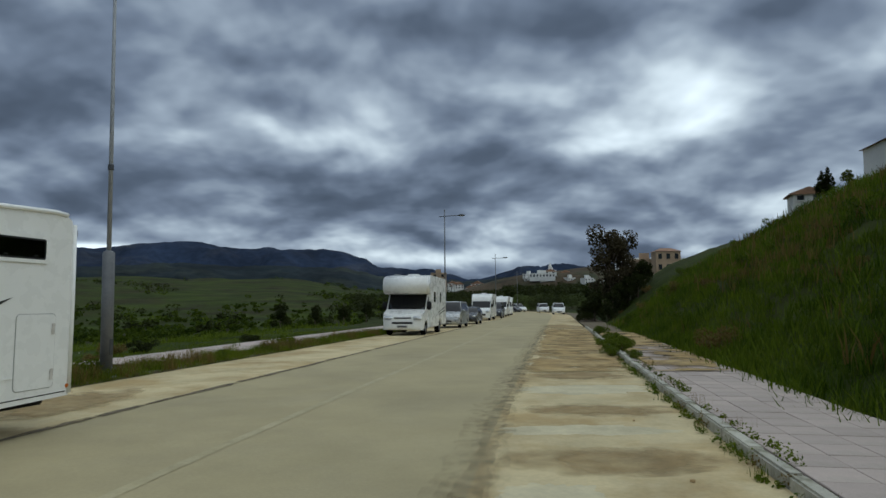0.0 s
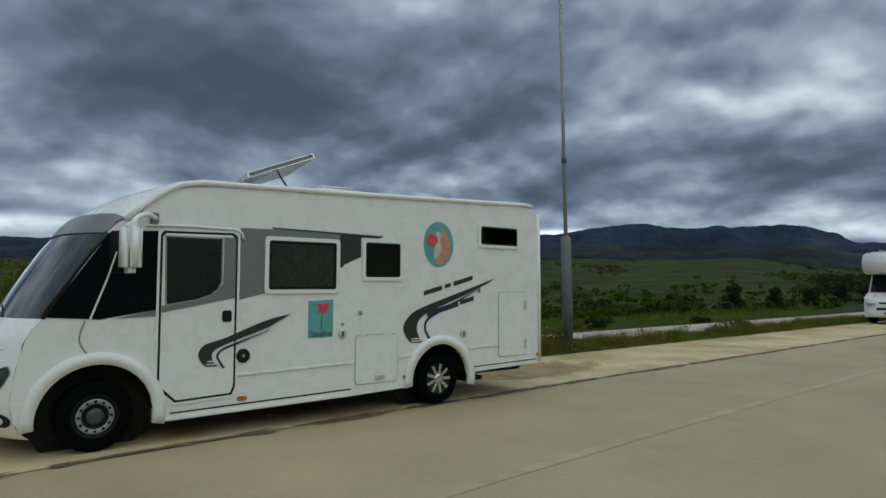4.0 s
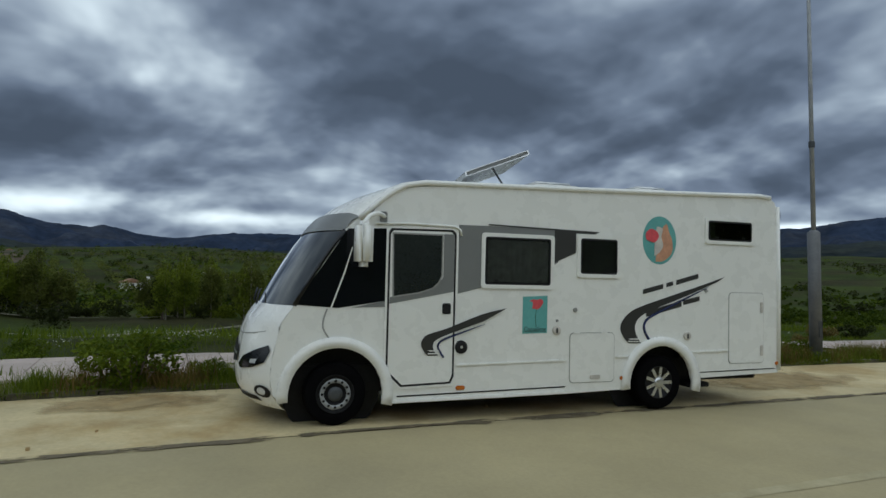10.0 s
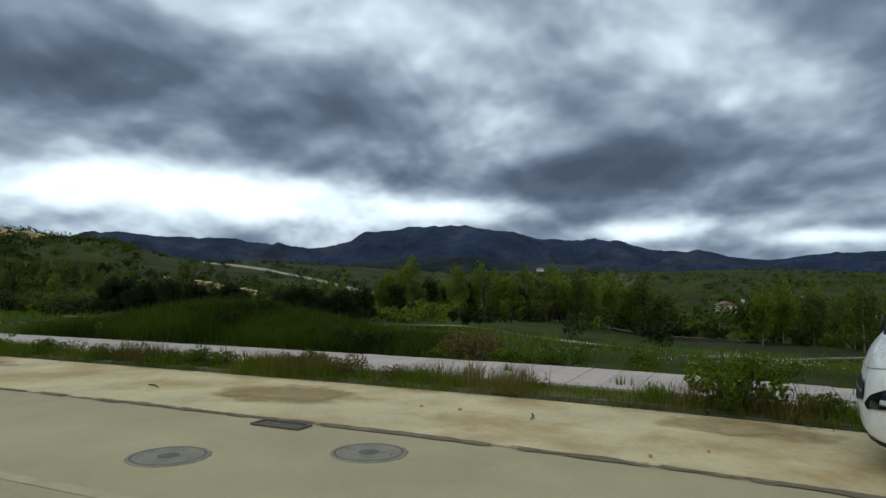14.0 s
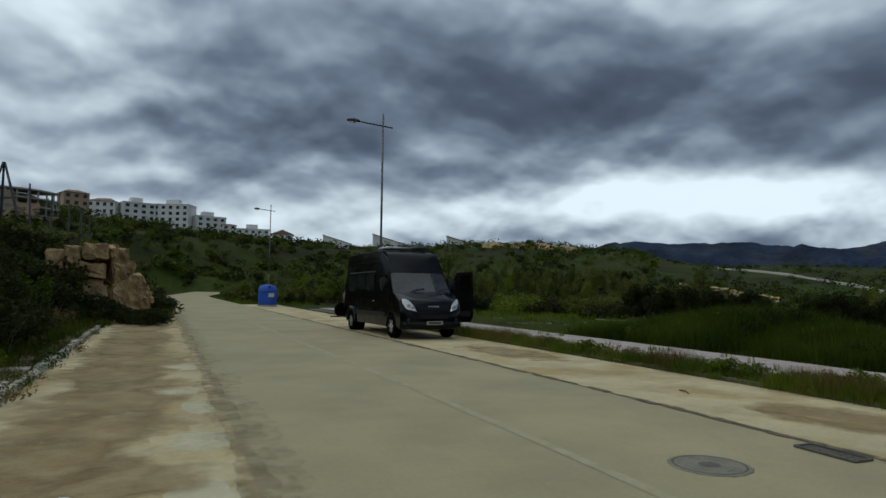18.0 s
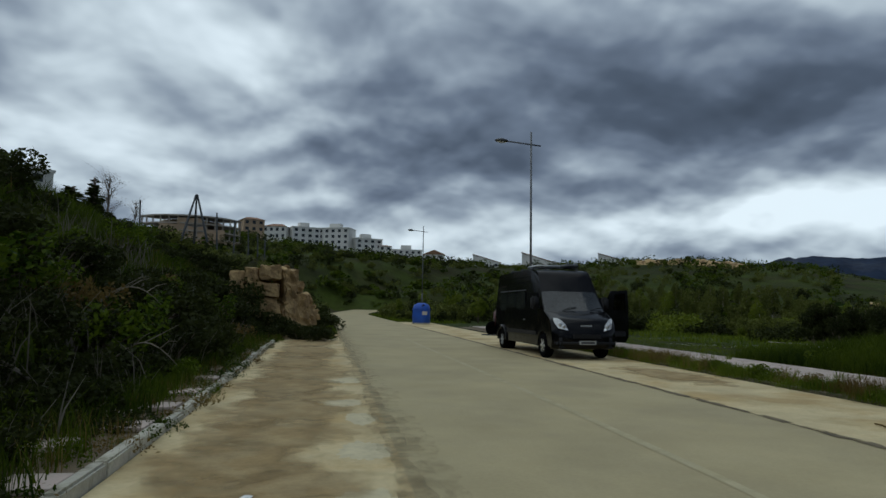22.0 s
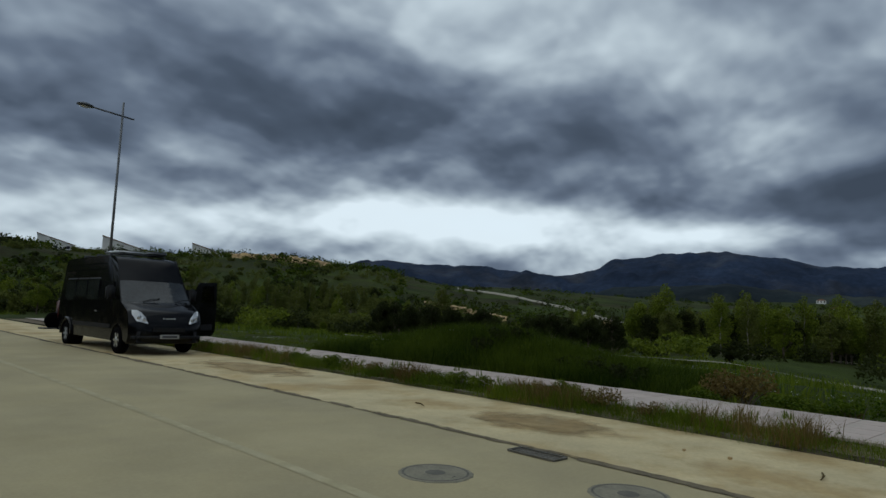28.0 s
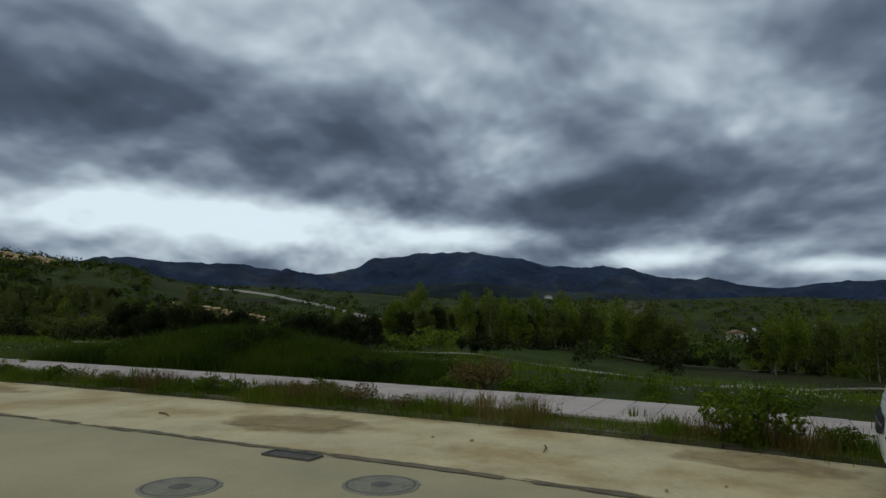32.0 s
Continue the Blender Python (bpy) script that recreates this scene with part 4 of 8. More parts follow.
    # decals
    part("grey_decal", slab_xz([(1.36, 2.20), (2.62, 2.205), (2.62, 1.80), (2.3, 1.68), (1.64, 1.49), (1.36, 1.42)], -0.004, 0.0), "grey_panel", T, "grey side decal")
    part("dark_decal", slab_xz([(1.72, 2.225), (3.19, 2.195), (3.12, 2.165), (2.86, 2.165), (2.86, 1.93), (2.57, 1.80), (2.57, 2.19), (1.72, 2.21)], -0.007, -0.003), "dark_decal", T, "charcoal flash beside the windows")
    part("nose_decal", slab_xz([(0.16, 1.255), (0.52, 1.33), (0.52, 1.265)], -0.007, 0.0), "grey_panel", T)

    big_up, big_low = [(5.09, 1.69), (4.673, 1.559), (4.245, 1.432), (3.817, 1.3), (3.645, 1.228), (3.528, 1.121), (3.496, 1.015), (3.538, 0.918), (3.613, 0.838)], [(3.795, 0.836), (3.72, 0.953), (3.71, 1.068), (3.784, 1.166), (3.977, 1.257), (4.459, 1.426), (4.94, 1.611)]
    big_blue = [(4.801, 1.543), (4.352, 1.352), (4.052, 1.222), (3.891, 1.14), (3.838, 1.059), (3.859, 0.961), (3.945, 0.835)]
    small_up, small_low = [(1.960, 1.258), (1.644, 1.185), (1.240, 1.031), (1.020, 0.966), (0.953, 0.909), (0.939, 0.845), (0.976, 0.772), (1.020, 0.731)], [(1.137, 0.731), (1.086, 0.788), (1.079, 0.861), (1.123, 0.909), (1.277, 0.974), (1.681, 1.112)]
    small_blue = [(1.695, 1.08), (1.387, 0.974), (1.203, 0.909), (1.137, 0.853), (1.145, 0.796), (1.203, 0.707)]
    for up, low, blue, lift, w in ((small_up, small_low, small_blue, 0.017, 0.011), (big_up, big_low, big_blue, 0.004, 0.016)):
        part("swoosh", slab_xz(soft_line(up, 4) + soft_line(low, 4), -lift - 0.003, -lift), "dark_decal", T, "sweeping charcoal stripe decal")
        q = soft_line(blue, 4)
        part("swoosh", slab_xz(stroke(q, [w * min(1.0, 0.2 + i / 6) for i in range(len(q))]), -lift - 0.004, -lift - 0.001), "black", T, "thin dark stripe decal")
        part("swoosh", slab_xz(stroke(q, [w * 0.5 * min(1.0, 0.2 + i / 6) for i in range(len(q))]), -lift - 0.008, -lift - 0.004), "navy", T, "thin navy stripe decal")
        (xa, za), (xb, zb) = up[-1], low[0]
        for k in range(2):
            dz = 0.022 + 0.03 * k
            part("stripe_end", slab_xz([(xa + 0.02 * k, za + dz - 0.006), (xb + 0.015, zb + dz - 0.006), (xb + 0.01, zb + dz + 0.006), (xa - 0.005, za + dz + 0.006)], -lift - 0.006, -lift - 0.002), "white", T, "thin white line across the stripe")
    # lettering that is a name: plain bars, following the slope of the stripe
    for x0, x1, z0, z1, h in ((3.82, 4.12, 1.475, 1.55, 0.030), (4.17, 4.27, 1.565, 1.59, 0.026), (4.32, 4.66, 1.60, 1.69, 0.030), (3.87, 4.40, 1.20, 1.33, 0.036), (4.43, 4.68, 1.345, 1.40, 0.03)):
        part("lettering", slab_xz([(x0, z0 - h), (x1, z1 - h), (x1, z1 + h), (x0, z0 + h)], -0.004, 0.0), "dark_decal", T, "dark lettering bar")

    # the habitation door
    door_pts = [(0.55, 2.08), (0.58, 2.12), (1.28, 2.13), (1.325, 2.09), (1.325, 0.50), (1.29, 0.42), (0.72, 0.40), (0.55, 0.56)]
    grow = lambda pts, k: [(0.94 + (x - 0.94) * (1 + k / 0.39), 1.26 + (z - 1.26) * (1 + k / 0.86)) for x, z in pts]
    door = part("door", slab_xz(grow(door_pts, -0.018), -0.012, 0.0), "white", T, "white entrance door with window")
    part("door_seal", ring_xz(grow(door_pts, 0.004), grow(door_pts, -0.018), -0.006, 0.0), "black", door, "black rubber seal")
    part("door_frame", ring_xz(grow(door_pts, 0.03), grow(door_pts, 0.006), -0.014, 0.0), "white", door, "white door frame")
    part("door_decal", slab_xz([(1.18, 2.085), (1.305, 2.085), (1.305, 1.44), (0.57, 1.30), (0.57, 1.37), (0.63, 1.385), (0.9, 1.43), (1.1, 1.50), (1.18, 1.60)], -0.016, -0.012), "grey_panel", door, "grey upper door decal")
    glass = [(0.60, 2.065), (1.155, 2.065), (1.155, 1.62), (1.12, 1.54), (1.05, 1.48), (0.9, 1.43), (0.615, 1.385)]
    part("door_window", slab_xz(glass, -0.018, -0.012), "big_screen", door, "dark door window")
    part("door_window_trim", ring_xz([(0.875 + (x - 0.875) * 1.055, 1.74 + (z - 1.74) * 1.05) for x, z in glass], glass, -0.02, -0.011), "seam", door)
    part("handle", box(1.175, 1.275, -0.03, -0.010, 1.19, 1.31, 0.015), "black", door, "black door handle")
    part("rain_gutter", tube([(0.40, -0.02, 2.17), (0.8, -0.02, 2.185), (1.30, -0.02, 2.175), (1.37, -0.02, 2.14), (1.385, -0.02, 2.07)], 0.014, 6), "white", T, "white gutter over the door", True)

    framed_window(T, 1.635, 2.565, 1.485, 2.125, True)
    framed_window(T, 2.875, 3.48, 1.635, 2.155)
    framed_window(T, 4.755, 5.56, 2.115, 2.465)

    # hatches, caps, mouldings and lamps on the side
    for x0, x1, z0, z1, locks in ((2.80, 3.405, 0.38, 0.965, ((3.14, 0.44),)), (5.155, 5.72, 0.56, 1.48, ())):
        h = part("hatch", slab_xz(round_rect(x0, x1, z0, z1, 0.05), -0.010, 0.0), "white", T, "white service hatch")
        part("hatch_seam", ring_xz(round_rect(x0 - 0.008, x1 + 0.008, z0 - 0.008, z1 + 0.008, 0.055), round_rect(x0, x1, z0, z1, 0.05), -0.004, 0.0), "seam", h)
        for lx, lz in locks:
            part("lock", box(lx - 0.07, lx + 0.07, -0.022, -0.01, lz - 0.025, lz + 0.025, 0.012), "pale_print", h, "oval hatch lock")
        if not locks:
            for lz in (1.29, 0.72):
                part("hinge", box(x1 - 0.06, x1 - 0.01, -0.02, -0.01, lz - 0.07, lz + 0.07, 0.008), "pale_print", h)
        else:
            for lx in (x0 + 0.09, x1 - 0.14):
                part("hinge", box(lx - 0.04, lx + 0.04, -0.018, -0.008, z1 - 0.012, z1 + 0.02, 0.006), "white", h)
    cap = part("fuel_cap", lathe([(0.075, 0.0), (0.075, -0.02), (0.06, -0.03), (0.03, -0.03)], 24, axis="y", at=(1.41, 0, 0.82)), "black", T, "black round filler cap", True)
    part("cap_centre", lathe([(0.018, -0.029), (0.016, -0.036)], 12, axis="y", at=(1.41, 0, 0.82)), "chrome", cap)
    for cx, cz, r, mt in ((2.615, 1.0, 0.055, "pale_print"), (4.49, 0.92, 0.055, "pale_print"), (2.62, 1.115, 0.016, "seam"), (2.86, 1.245, 0.026, "seam"), (4.78, 1.50, 0.022, "seam")):
        c = part("vent_cap", lathe([(r, 0.0), (r, -0.014), (r * 0.8, -0.022), (r * 0.3, -0.018)], 20, axis="y", at=(cx, 0, cz)), mt, T, "round service cap", True)
        if r > 0.05:
            part("lock", box(cx - 0.012, cx + 0.012, -0.028, -0.018, cz - 0.03, cz + 0.03, 0.004), "dark_steel", c)
    part("side_moulding", slab_xz([(1.36, 0.605), (2.74, 0.635), (2.74, 0.66), (1.36, 0.63)], -0.016, 0.0, 0.004), "white", T, "white side moulding")
    part("side_moulding", slab_xz([(3.44, 0.66), (3.68, 0.665), (3.68, 0.69), (3.44, 0.685)], -0.016, 0.0, 0.004), "white", T, "white side moulding")
    part("side_moulding", slab_xz([(4.55, 0.70), (5.12, 0.715), (5.12, 0.74), (4.55, 0.725)], -0.016, 0.0, 0.004), "white", T, "white side moulding")
    part("skirt_line", slab_xz([(0.68, 0.285), (2.74, 0.325), (2.74, 0.34), (0.68, 0.30)], -0.004, 0.0), "black", T, "dark line along the skirt")
    part("skirt_line", slab_xz([(4.63, 0.445), (5.93, 0.47), (5.93, 0.482), (4.63, 0.457)], -0.004, 0.0), "black", T, "dark line along the skirt")
    part("skirt", slab_xz([(0.62, 0.22), (2.76, 0.25), (2.76, 0.285), (0.62, 0.255)], -0.02, 0.01, 0.006), "white", T, "white lower skirt")
    for cx, cz in ((1.41, 0.365), (3.545, 0.415)):
        part("side_marker", box(cx - 0.055, cx + 0.055, -0.022, 0.0, cz - 0.024, cz + 0.024, 0.012), "orange", T, "amber side marker lamp")
    part("indicator", slab_xz([(-0.20, 0.845), (-0.145, 0.815), (-0.15, 0.89)], -0.014, 0.002), "orange", T, "amber side indicator")
    part("rear_marker", box(5.93, 6.0, -0.02, 0.01, 0.52, 0.57, 0.01), "orange", T, "amber rear marker")
    part("rear_reflector", box(5.965, 6.02, -0.012, 0.01, 2.50, 2.60, 0.012), "dark_steel", T, "rear corner lamp")
    part("tow_step", box(4.62, 4.95, 0.12, 0.5, 0.24, 0.30, 0.01), "black", T, "black support under the rear")
    # printed panels
    sign = part("poppy_panel", slab_xz([(2.17, 0.965), (2.49, 0.97), (2.49, 1.41), (2.17, 1.395)], -0.004, 0.0), "turq", T, "turquoise panel with a red poppy and its name")
    petals = [(2.29, 1.26), (2.30, 1.33), (2.26, 1.345), (2.30, 1.365), (2.35, 1.36), (2.40, 1.37), (2.435, 1.34), (2.41, 1.29), (2.36, 1.25)]
    part("poppy", slab_xz(soft_line(petals + petals[:1], 3)[:-1], -0.007, -0.004), "poppy", sign, "red poppy bloom")
    part("stem", slab_xz(stroke([(2.345, 1.26), (2.335, 1.15), (2.345, 1.04)], [0.004] * 3), -0.007, -0.004), "stem", sign)
    cu = bpy.data.curves.new("panel_text", "FONT")
    cu.body, cu.size, cu.extrude, cu.align_x = "Coquelicot", 0.075, 0.001, "CENTER"
    tx = new("panel_text", cu)
    tx.parent, tx.matrix_basis = sign, pose(2.33, -0.006, 0.985, 90, 0, 0) @ Matrix.Diagonal((0.84, 1.2, 1, 1))
    cu.materials.append(M["dark_decal"])
    disc = part("round_panel", slab_xz(disc_pts(4.06, 2.13, 0.25, 36, 0.305), -0.004, 0.0), "turq", T, "oval turquoise print with a red flower")
    blob = lambda pts: soft_line(pts + pts[:1], 4)[:-1]
    part("print_shape", slab_xz(blob([(4.00, 1.86), (4.12, 1.87), (4.24, 1.97), (4.25, 2.12), (4.20, 2.24), (4.16, 2.34), (4.10, 2.28), (4.08, 2.16), (4.10, 2.05), (4.02, 1.97)]), -0.007, -0.004), "peach", disc, "peach coloured shape")
    part("print_shape", slab_xz(blob([(3.98, 1.93), (4.06, 1.98), (4.11, 2.07), (4.08, 2.17), (4.10, 2.27), (4.02, 2.30), (4.00, 2.2), (3.98, 2.05)]), -0.010, -0.007), "pale_print", disc, "pale shape")
    part("flower", slab_xz(blob([(3.86, 2.13), (3.85, 2.21), (3.92, 2.27), (4.01, 2.24), (4.04, 2.17), (3.97, 2.10)]), -0.013, -0.010), "poppy", disc, "red flower shape")

    # nose: headlamp, grille, fog lamp, bumper slot, on both sides
    def on_nose(y, z, d=0.0):
        k = abs(2 * y / W - 1)
        pts = front
        for (x0, z0), (x1, z1) in zip(pts, pts[1:]):
            if z0 <= z <= z1:
                x = x0 + (x1 - x0) * (z - z0) / (z1 - z0)
                return (x + 0.34 * k ** 3.2 - d, y, z)
        return (-1.0 + 0.34 * k ** 3.2 - d, y, z)

    def nose_patch(name, pts, mat, label, d=0.018):
        """A patch laid on the nose; pts in y and z."""
        b = bmesh.new()
        f = b.faces.new([b.verts.new((0, y, z)) for y, z in pts])
        r = bmesh.ops.triangulate(b, faces=[f])
        bmesh.ops.subdivide_edges(b, edges=b.edges[:], cuts=7, use_grid_fill=True)
        for v in b.verts:
            v.co = on_nose(v.co.y, v.co.z, d)
        return part(name, b, mat, shell, label)
    for mirror in (False, True):
        fy = (lambda pts: [(W - y, z) for y, z in pts]) if mirror else (lambda pts: pts)
        nose_patch("headlamp", fy([(0.02, 0.80), (0.05, 0.86), (0.40, 0.72), (0.52, 0.62), (0.45, 0.58), (0.20, 0.62), (0.06, 0.68)]), "black_gloss", "dark headlamp glass", 0.020)
        nose_patch("headlamp_lens", fy([(0.14, 0.71), (0.24, 0.70), (0.24, 0.66), (0.16, 0.66)]), "lens", "clear headlamp lens", 0.028)
        nose_patch("fog_lamp", fy([(0.10 + 0.10 * math.cos(a), 0.38 + 0.065 * math.sin(a)) for a in steps(0, 5.8, 12)]), "black", "dark round fog lamp", 0.014)
        nose_patch("fog_lens", fy([(0.10 + 0.05 * math.cos(a), 0.38 + 0.04 * math.sin(a)) for a in steps(0, 5.8, 10)]), "lens", "fog lamp lens", 0.02)
    nose_patch("grille", [(0.60, 0.64), (0.66, 0.80), (W / 2, 0.84), (W - 0.66, 0.80), (W - 0.60, 0.64), (W / 2, 0.58)], "black", "black grille")
    nose_patch("grille_bar", [(0.64, 0.70), (0.64, 0.725), (W - 0.64, 0.725), (W - 0.64, 0.70)], "chrome", "bright grille bar", 0.02)
    nose_patch("bumper_slot", [(0.16, 0.27), (0.20, 0.32), (W - 0.20, 0.32), (W - 0.16, 0.27)], "black", "black bumper slot")
    nose_patch("plate_bar", [(0.85, 0.44), (0.85, 0.54), (1.43, 0.54), (1.43, 0.44)], "plate_white", "number plate with its lettering as a plain bar", 0.016)
    part("bonnet_seam", tube([on_nose(y, 0.93 + 0.10 * (abs(2 * y / W - 1)) ** 3, 0.002) for y in steps(0.03, W - 0.03, 24)], 0.007, 5), "seam", shell, "seam under the bonnet")
    for y in (0.55, 1.35):
        part("wiper", tube([(-0.80, y, 1.27), (-0.77, y + 0.25, 1.36), (-0.74, y + 0.62, 1.40)], 0.012, 6), "black", T, "black wiper arm", True)

    # mirror on its arm
    arm = part("mirror_arm", tube(soft_line([(0.50, 0.0, 2.24), (0.40, -0.10, 2.27), (0.28, -0.20, 2.22), (0.22, -0.24, 2.12)], 3), [0.027] * 10, 8), "white", T, "white mirror arm", True)
    mb = box(-0.085, 0.085, -0.11, 0.11, -0.24, 0.24, 0.055, 4)
    part("mirror", mb, "white", T, "white door mirror", True, pose(0.22, -0.26, 1.93, 0, 0, 12))
    part("mirror_foot", box(0.44, 0.52, -0.03, 0.02, 2.17, 2.30, 0.01), "grey_panel", T)

    # roof: tilted solar panel, hatches
    sp = part("solar_panel", box(-0.42, 0.42, -0.42, 0.42, -0.02, 0.02, 0.006), "grey_panel", T, "tilted solar panel on the roof", m=pose(1.92, 0.62, 2.93, -7, -22, 0))
    part("panel_frame", ring_xz(round_rect(-0.44, 0.44, -0.03, 0.03, 0.01), round_rect(-0.42, 0.42, -0.02, 0.02, 0.005), -0.43, 0.43), "chrome", sp)
    part("panel_cells", box(-0.40, 0.40, -0.40, 0.40, 0.021, 0.026), "pane", sp)
    part("strut", tube([(2.03, 0.3, 2.72), (1.88, 0.3, 2.93)], 0.012, 6), "dark_steel", T, "dark panel strut")
    part("strut", tube([(2.03, 1.25, 2.72), (1.88, 1.25, 2.93)], 0.012, 6), "dark_steel", T, "dark panel strut")
    for x, z, w in ((2.78, 2.755, 0.33), (4.25, 2.79, 0.30)):
        rv = part("roof_hatch", box(x - w, x + w, 0.35, 1.0, z - 0.03, z + 0.045, 0.025), "white", T, "white roof hatch", True)
        part("hatch_dome", box(x - w * 0.8, x + w * 0.8, 0.42, 0.93, z + 0.035, z + 0.085, 0.03), "lens", rv, "translucent dome", True)
    for x, hub, n in ((0.02, "steel", 14), (4.10, "chrome", 7)):
        for y0, y1 in ((0.03, 0.25), (W - 0.03, W - 0.25)):
            wheel(T, x, y0, y1, 0.335, 0.335, 0.205, spokes=n if x < 1 else 9, hub=hub, thin=x < 1)
    return T


HEAD, SIDE = Vector((0.2195, 0.9756, -0.027)).normalized(), Vector((-0.9756, 0.2195, 0))
UP = HEAD.cross(SIDE)
build_motorhome(Matrix(((HEAD.x, SIDE.x, UP.x, -6.32), (HEAD.y, SIDE.y, UP.y, 2.54), (HEAD.z, SIDE.z, UP.z, road_z(2.54) + 0.006), (0, 0, 0, 1))))


def oriented(y, off, turn=0.0, lift=0.006):
    """A pose for a vehicle at y along the road: its x runs to its rear, which lies ahead, its y to the far side."""
    d = Vector((edge_x(y + 1) - edge_x(y - 1), 2.0, road_z(y + 1) - road_z(y - 1))).normalized()
    a = Vector((-d.y, d.x, 0)).normalized()
    u = d.cross(a)
    return Matrix(((d.x, a.x, u.x, edge_x(y) + off), (d.y, a.y, u.y, y), (d.z, a.z, u.z, road_z(y) + lift), (0, 0, 0, 1))) @ pose(0, 0, 0, 0, 0, turn)


def hull(profile, W, tuck=0.10, top_in=0.12, z_shoulder=1.0, z_top=2.0, span=None):
    """A body swept across its width from a side outline, drawn in at the ends and over the shoulder."""
    us = [0.0, 0.03, 0.09, 0.2, 0.35, 0.5, 0.65, 0.8, 0.91, 0.97, 1.0]
    b = bmesh.new()
    xs = [p[0] for p in profile]
    x0, x1 = span or (min(xs), max(xs))
    rows = []
    for x, z in profile:
        row = []
        for u in us:
            k = abs(2 * u - 1)
            e = smooth(0.25, 0.0, (x - x0) / (x1 - x0))
            e2 = smooth(0.06, 0.0, (x1 - x) / (x1 - x0))
            inset = top_in * smooth(z_shoulder, z_top, z)
            y = (u - 0.5) * (W - 2 * inset)
            row.append(b.verts.new((x + e * tuck * 2.2 * k ** 4 - e2 * tuck * k ** 6, y, z - (0.035 * k ** 8 if z > z_shoulder else 0))))
        rows.append(row)
    n = len(rows)
    for i in range(n - 1):
        for j in range(len(us) - 1):
            b.faces.new((rows[i][j], rows[i][j + 1], rows[i + 1][j + 1], rows[i + 1][j]))
    return b, rows


def side_panels(T, outline, W, mat, inset=0.0):
    for s in (-1, 1):
        y = s * (W / 2 - inset)
        part("side_panel", slab_xz(outline, y - s * 0.03, y), mat, T, "painted side panel")


def plate(T, x, z, w=0.52, h=0.11, y=0.0):
    p = part("number_plate", box(x - 0.012, x, y - w / 2, y + w / 2, z - h / 2, z + h / 2, 0.004), "plate_white", T, "number plate")
    part("plate_bar", box(x - 0.016, x - 0.010, y - w * 0.40, y + w * 0.40, z - h * 0.28, z + h * 0.28), "plate_bar", p)


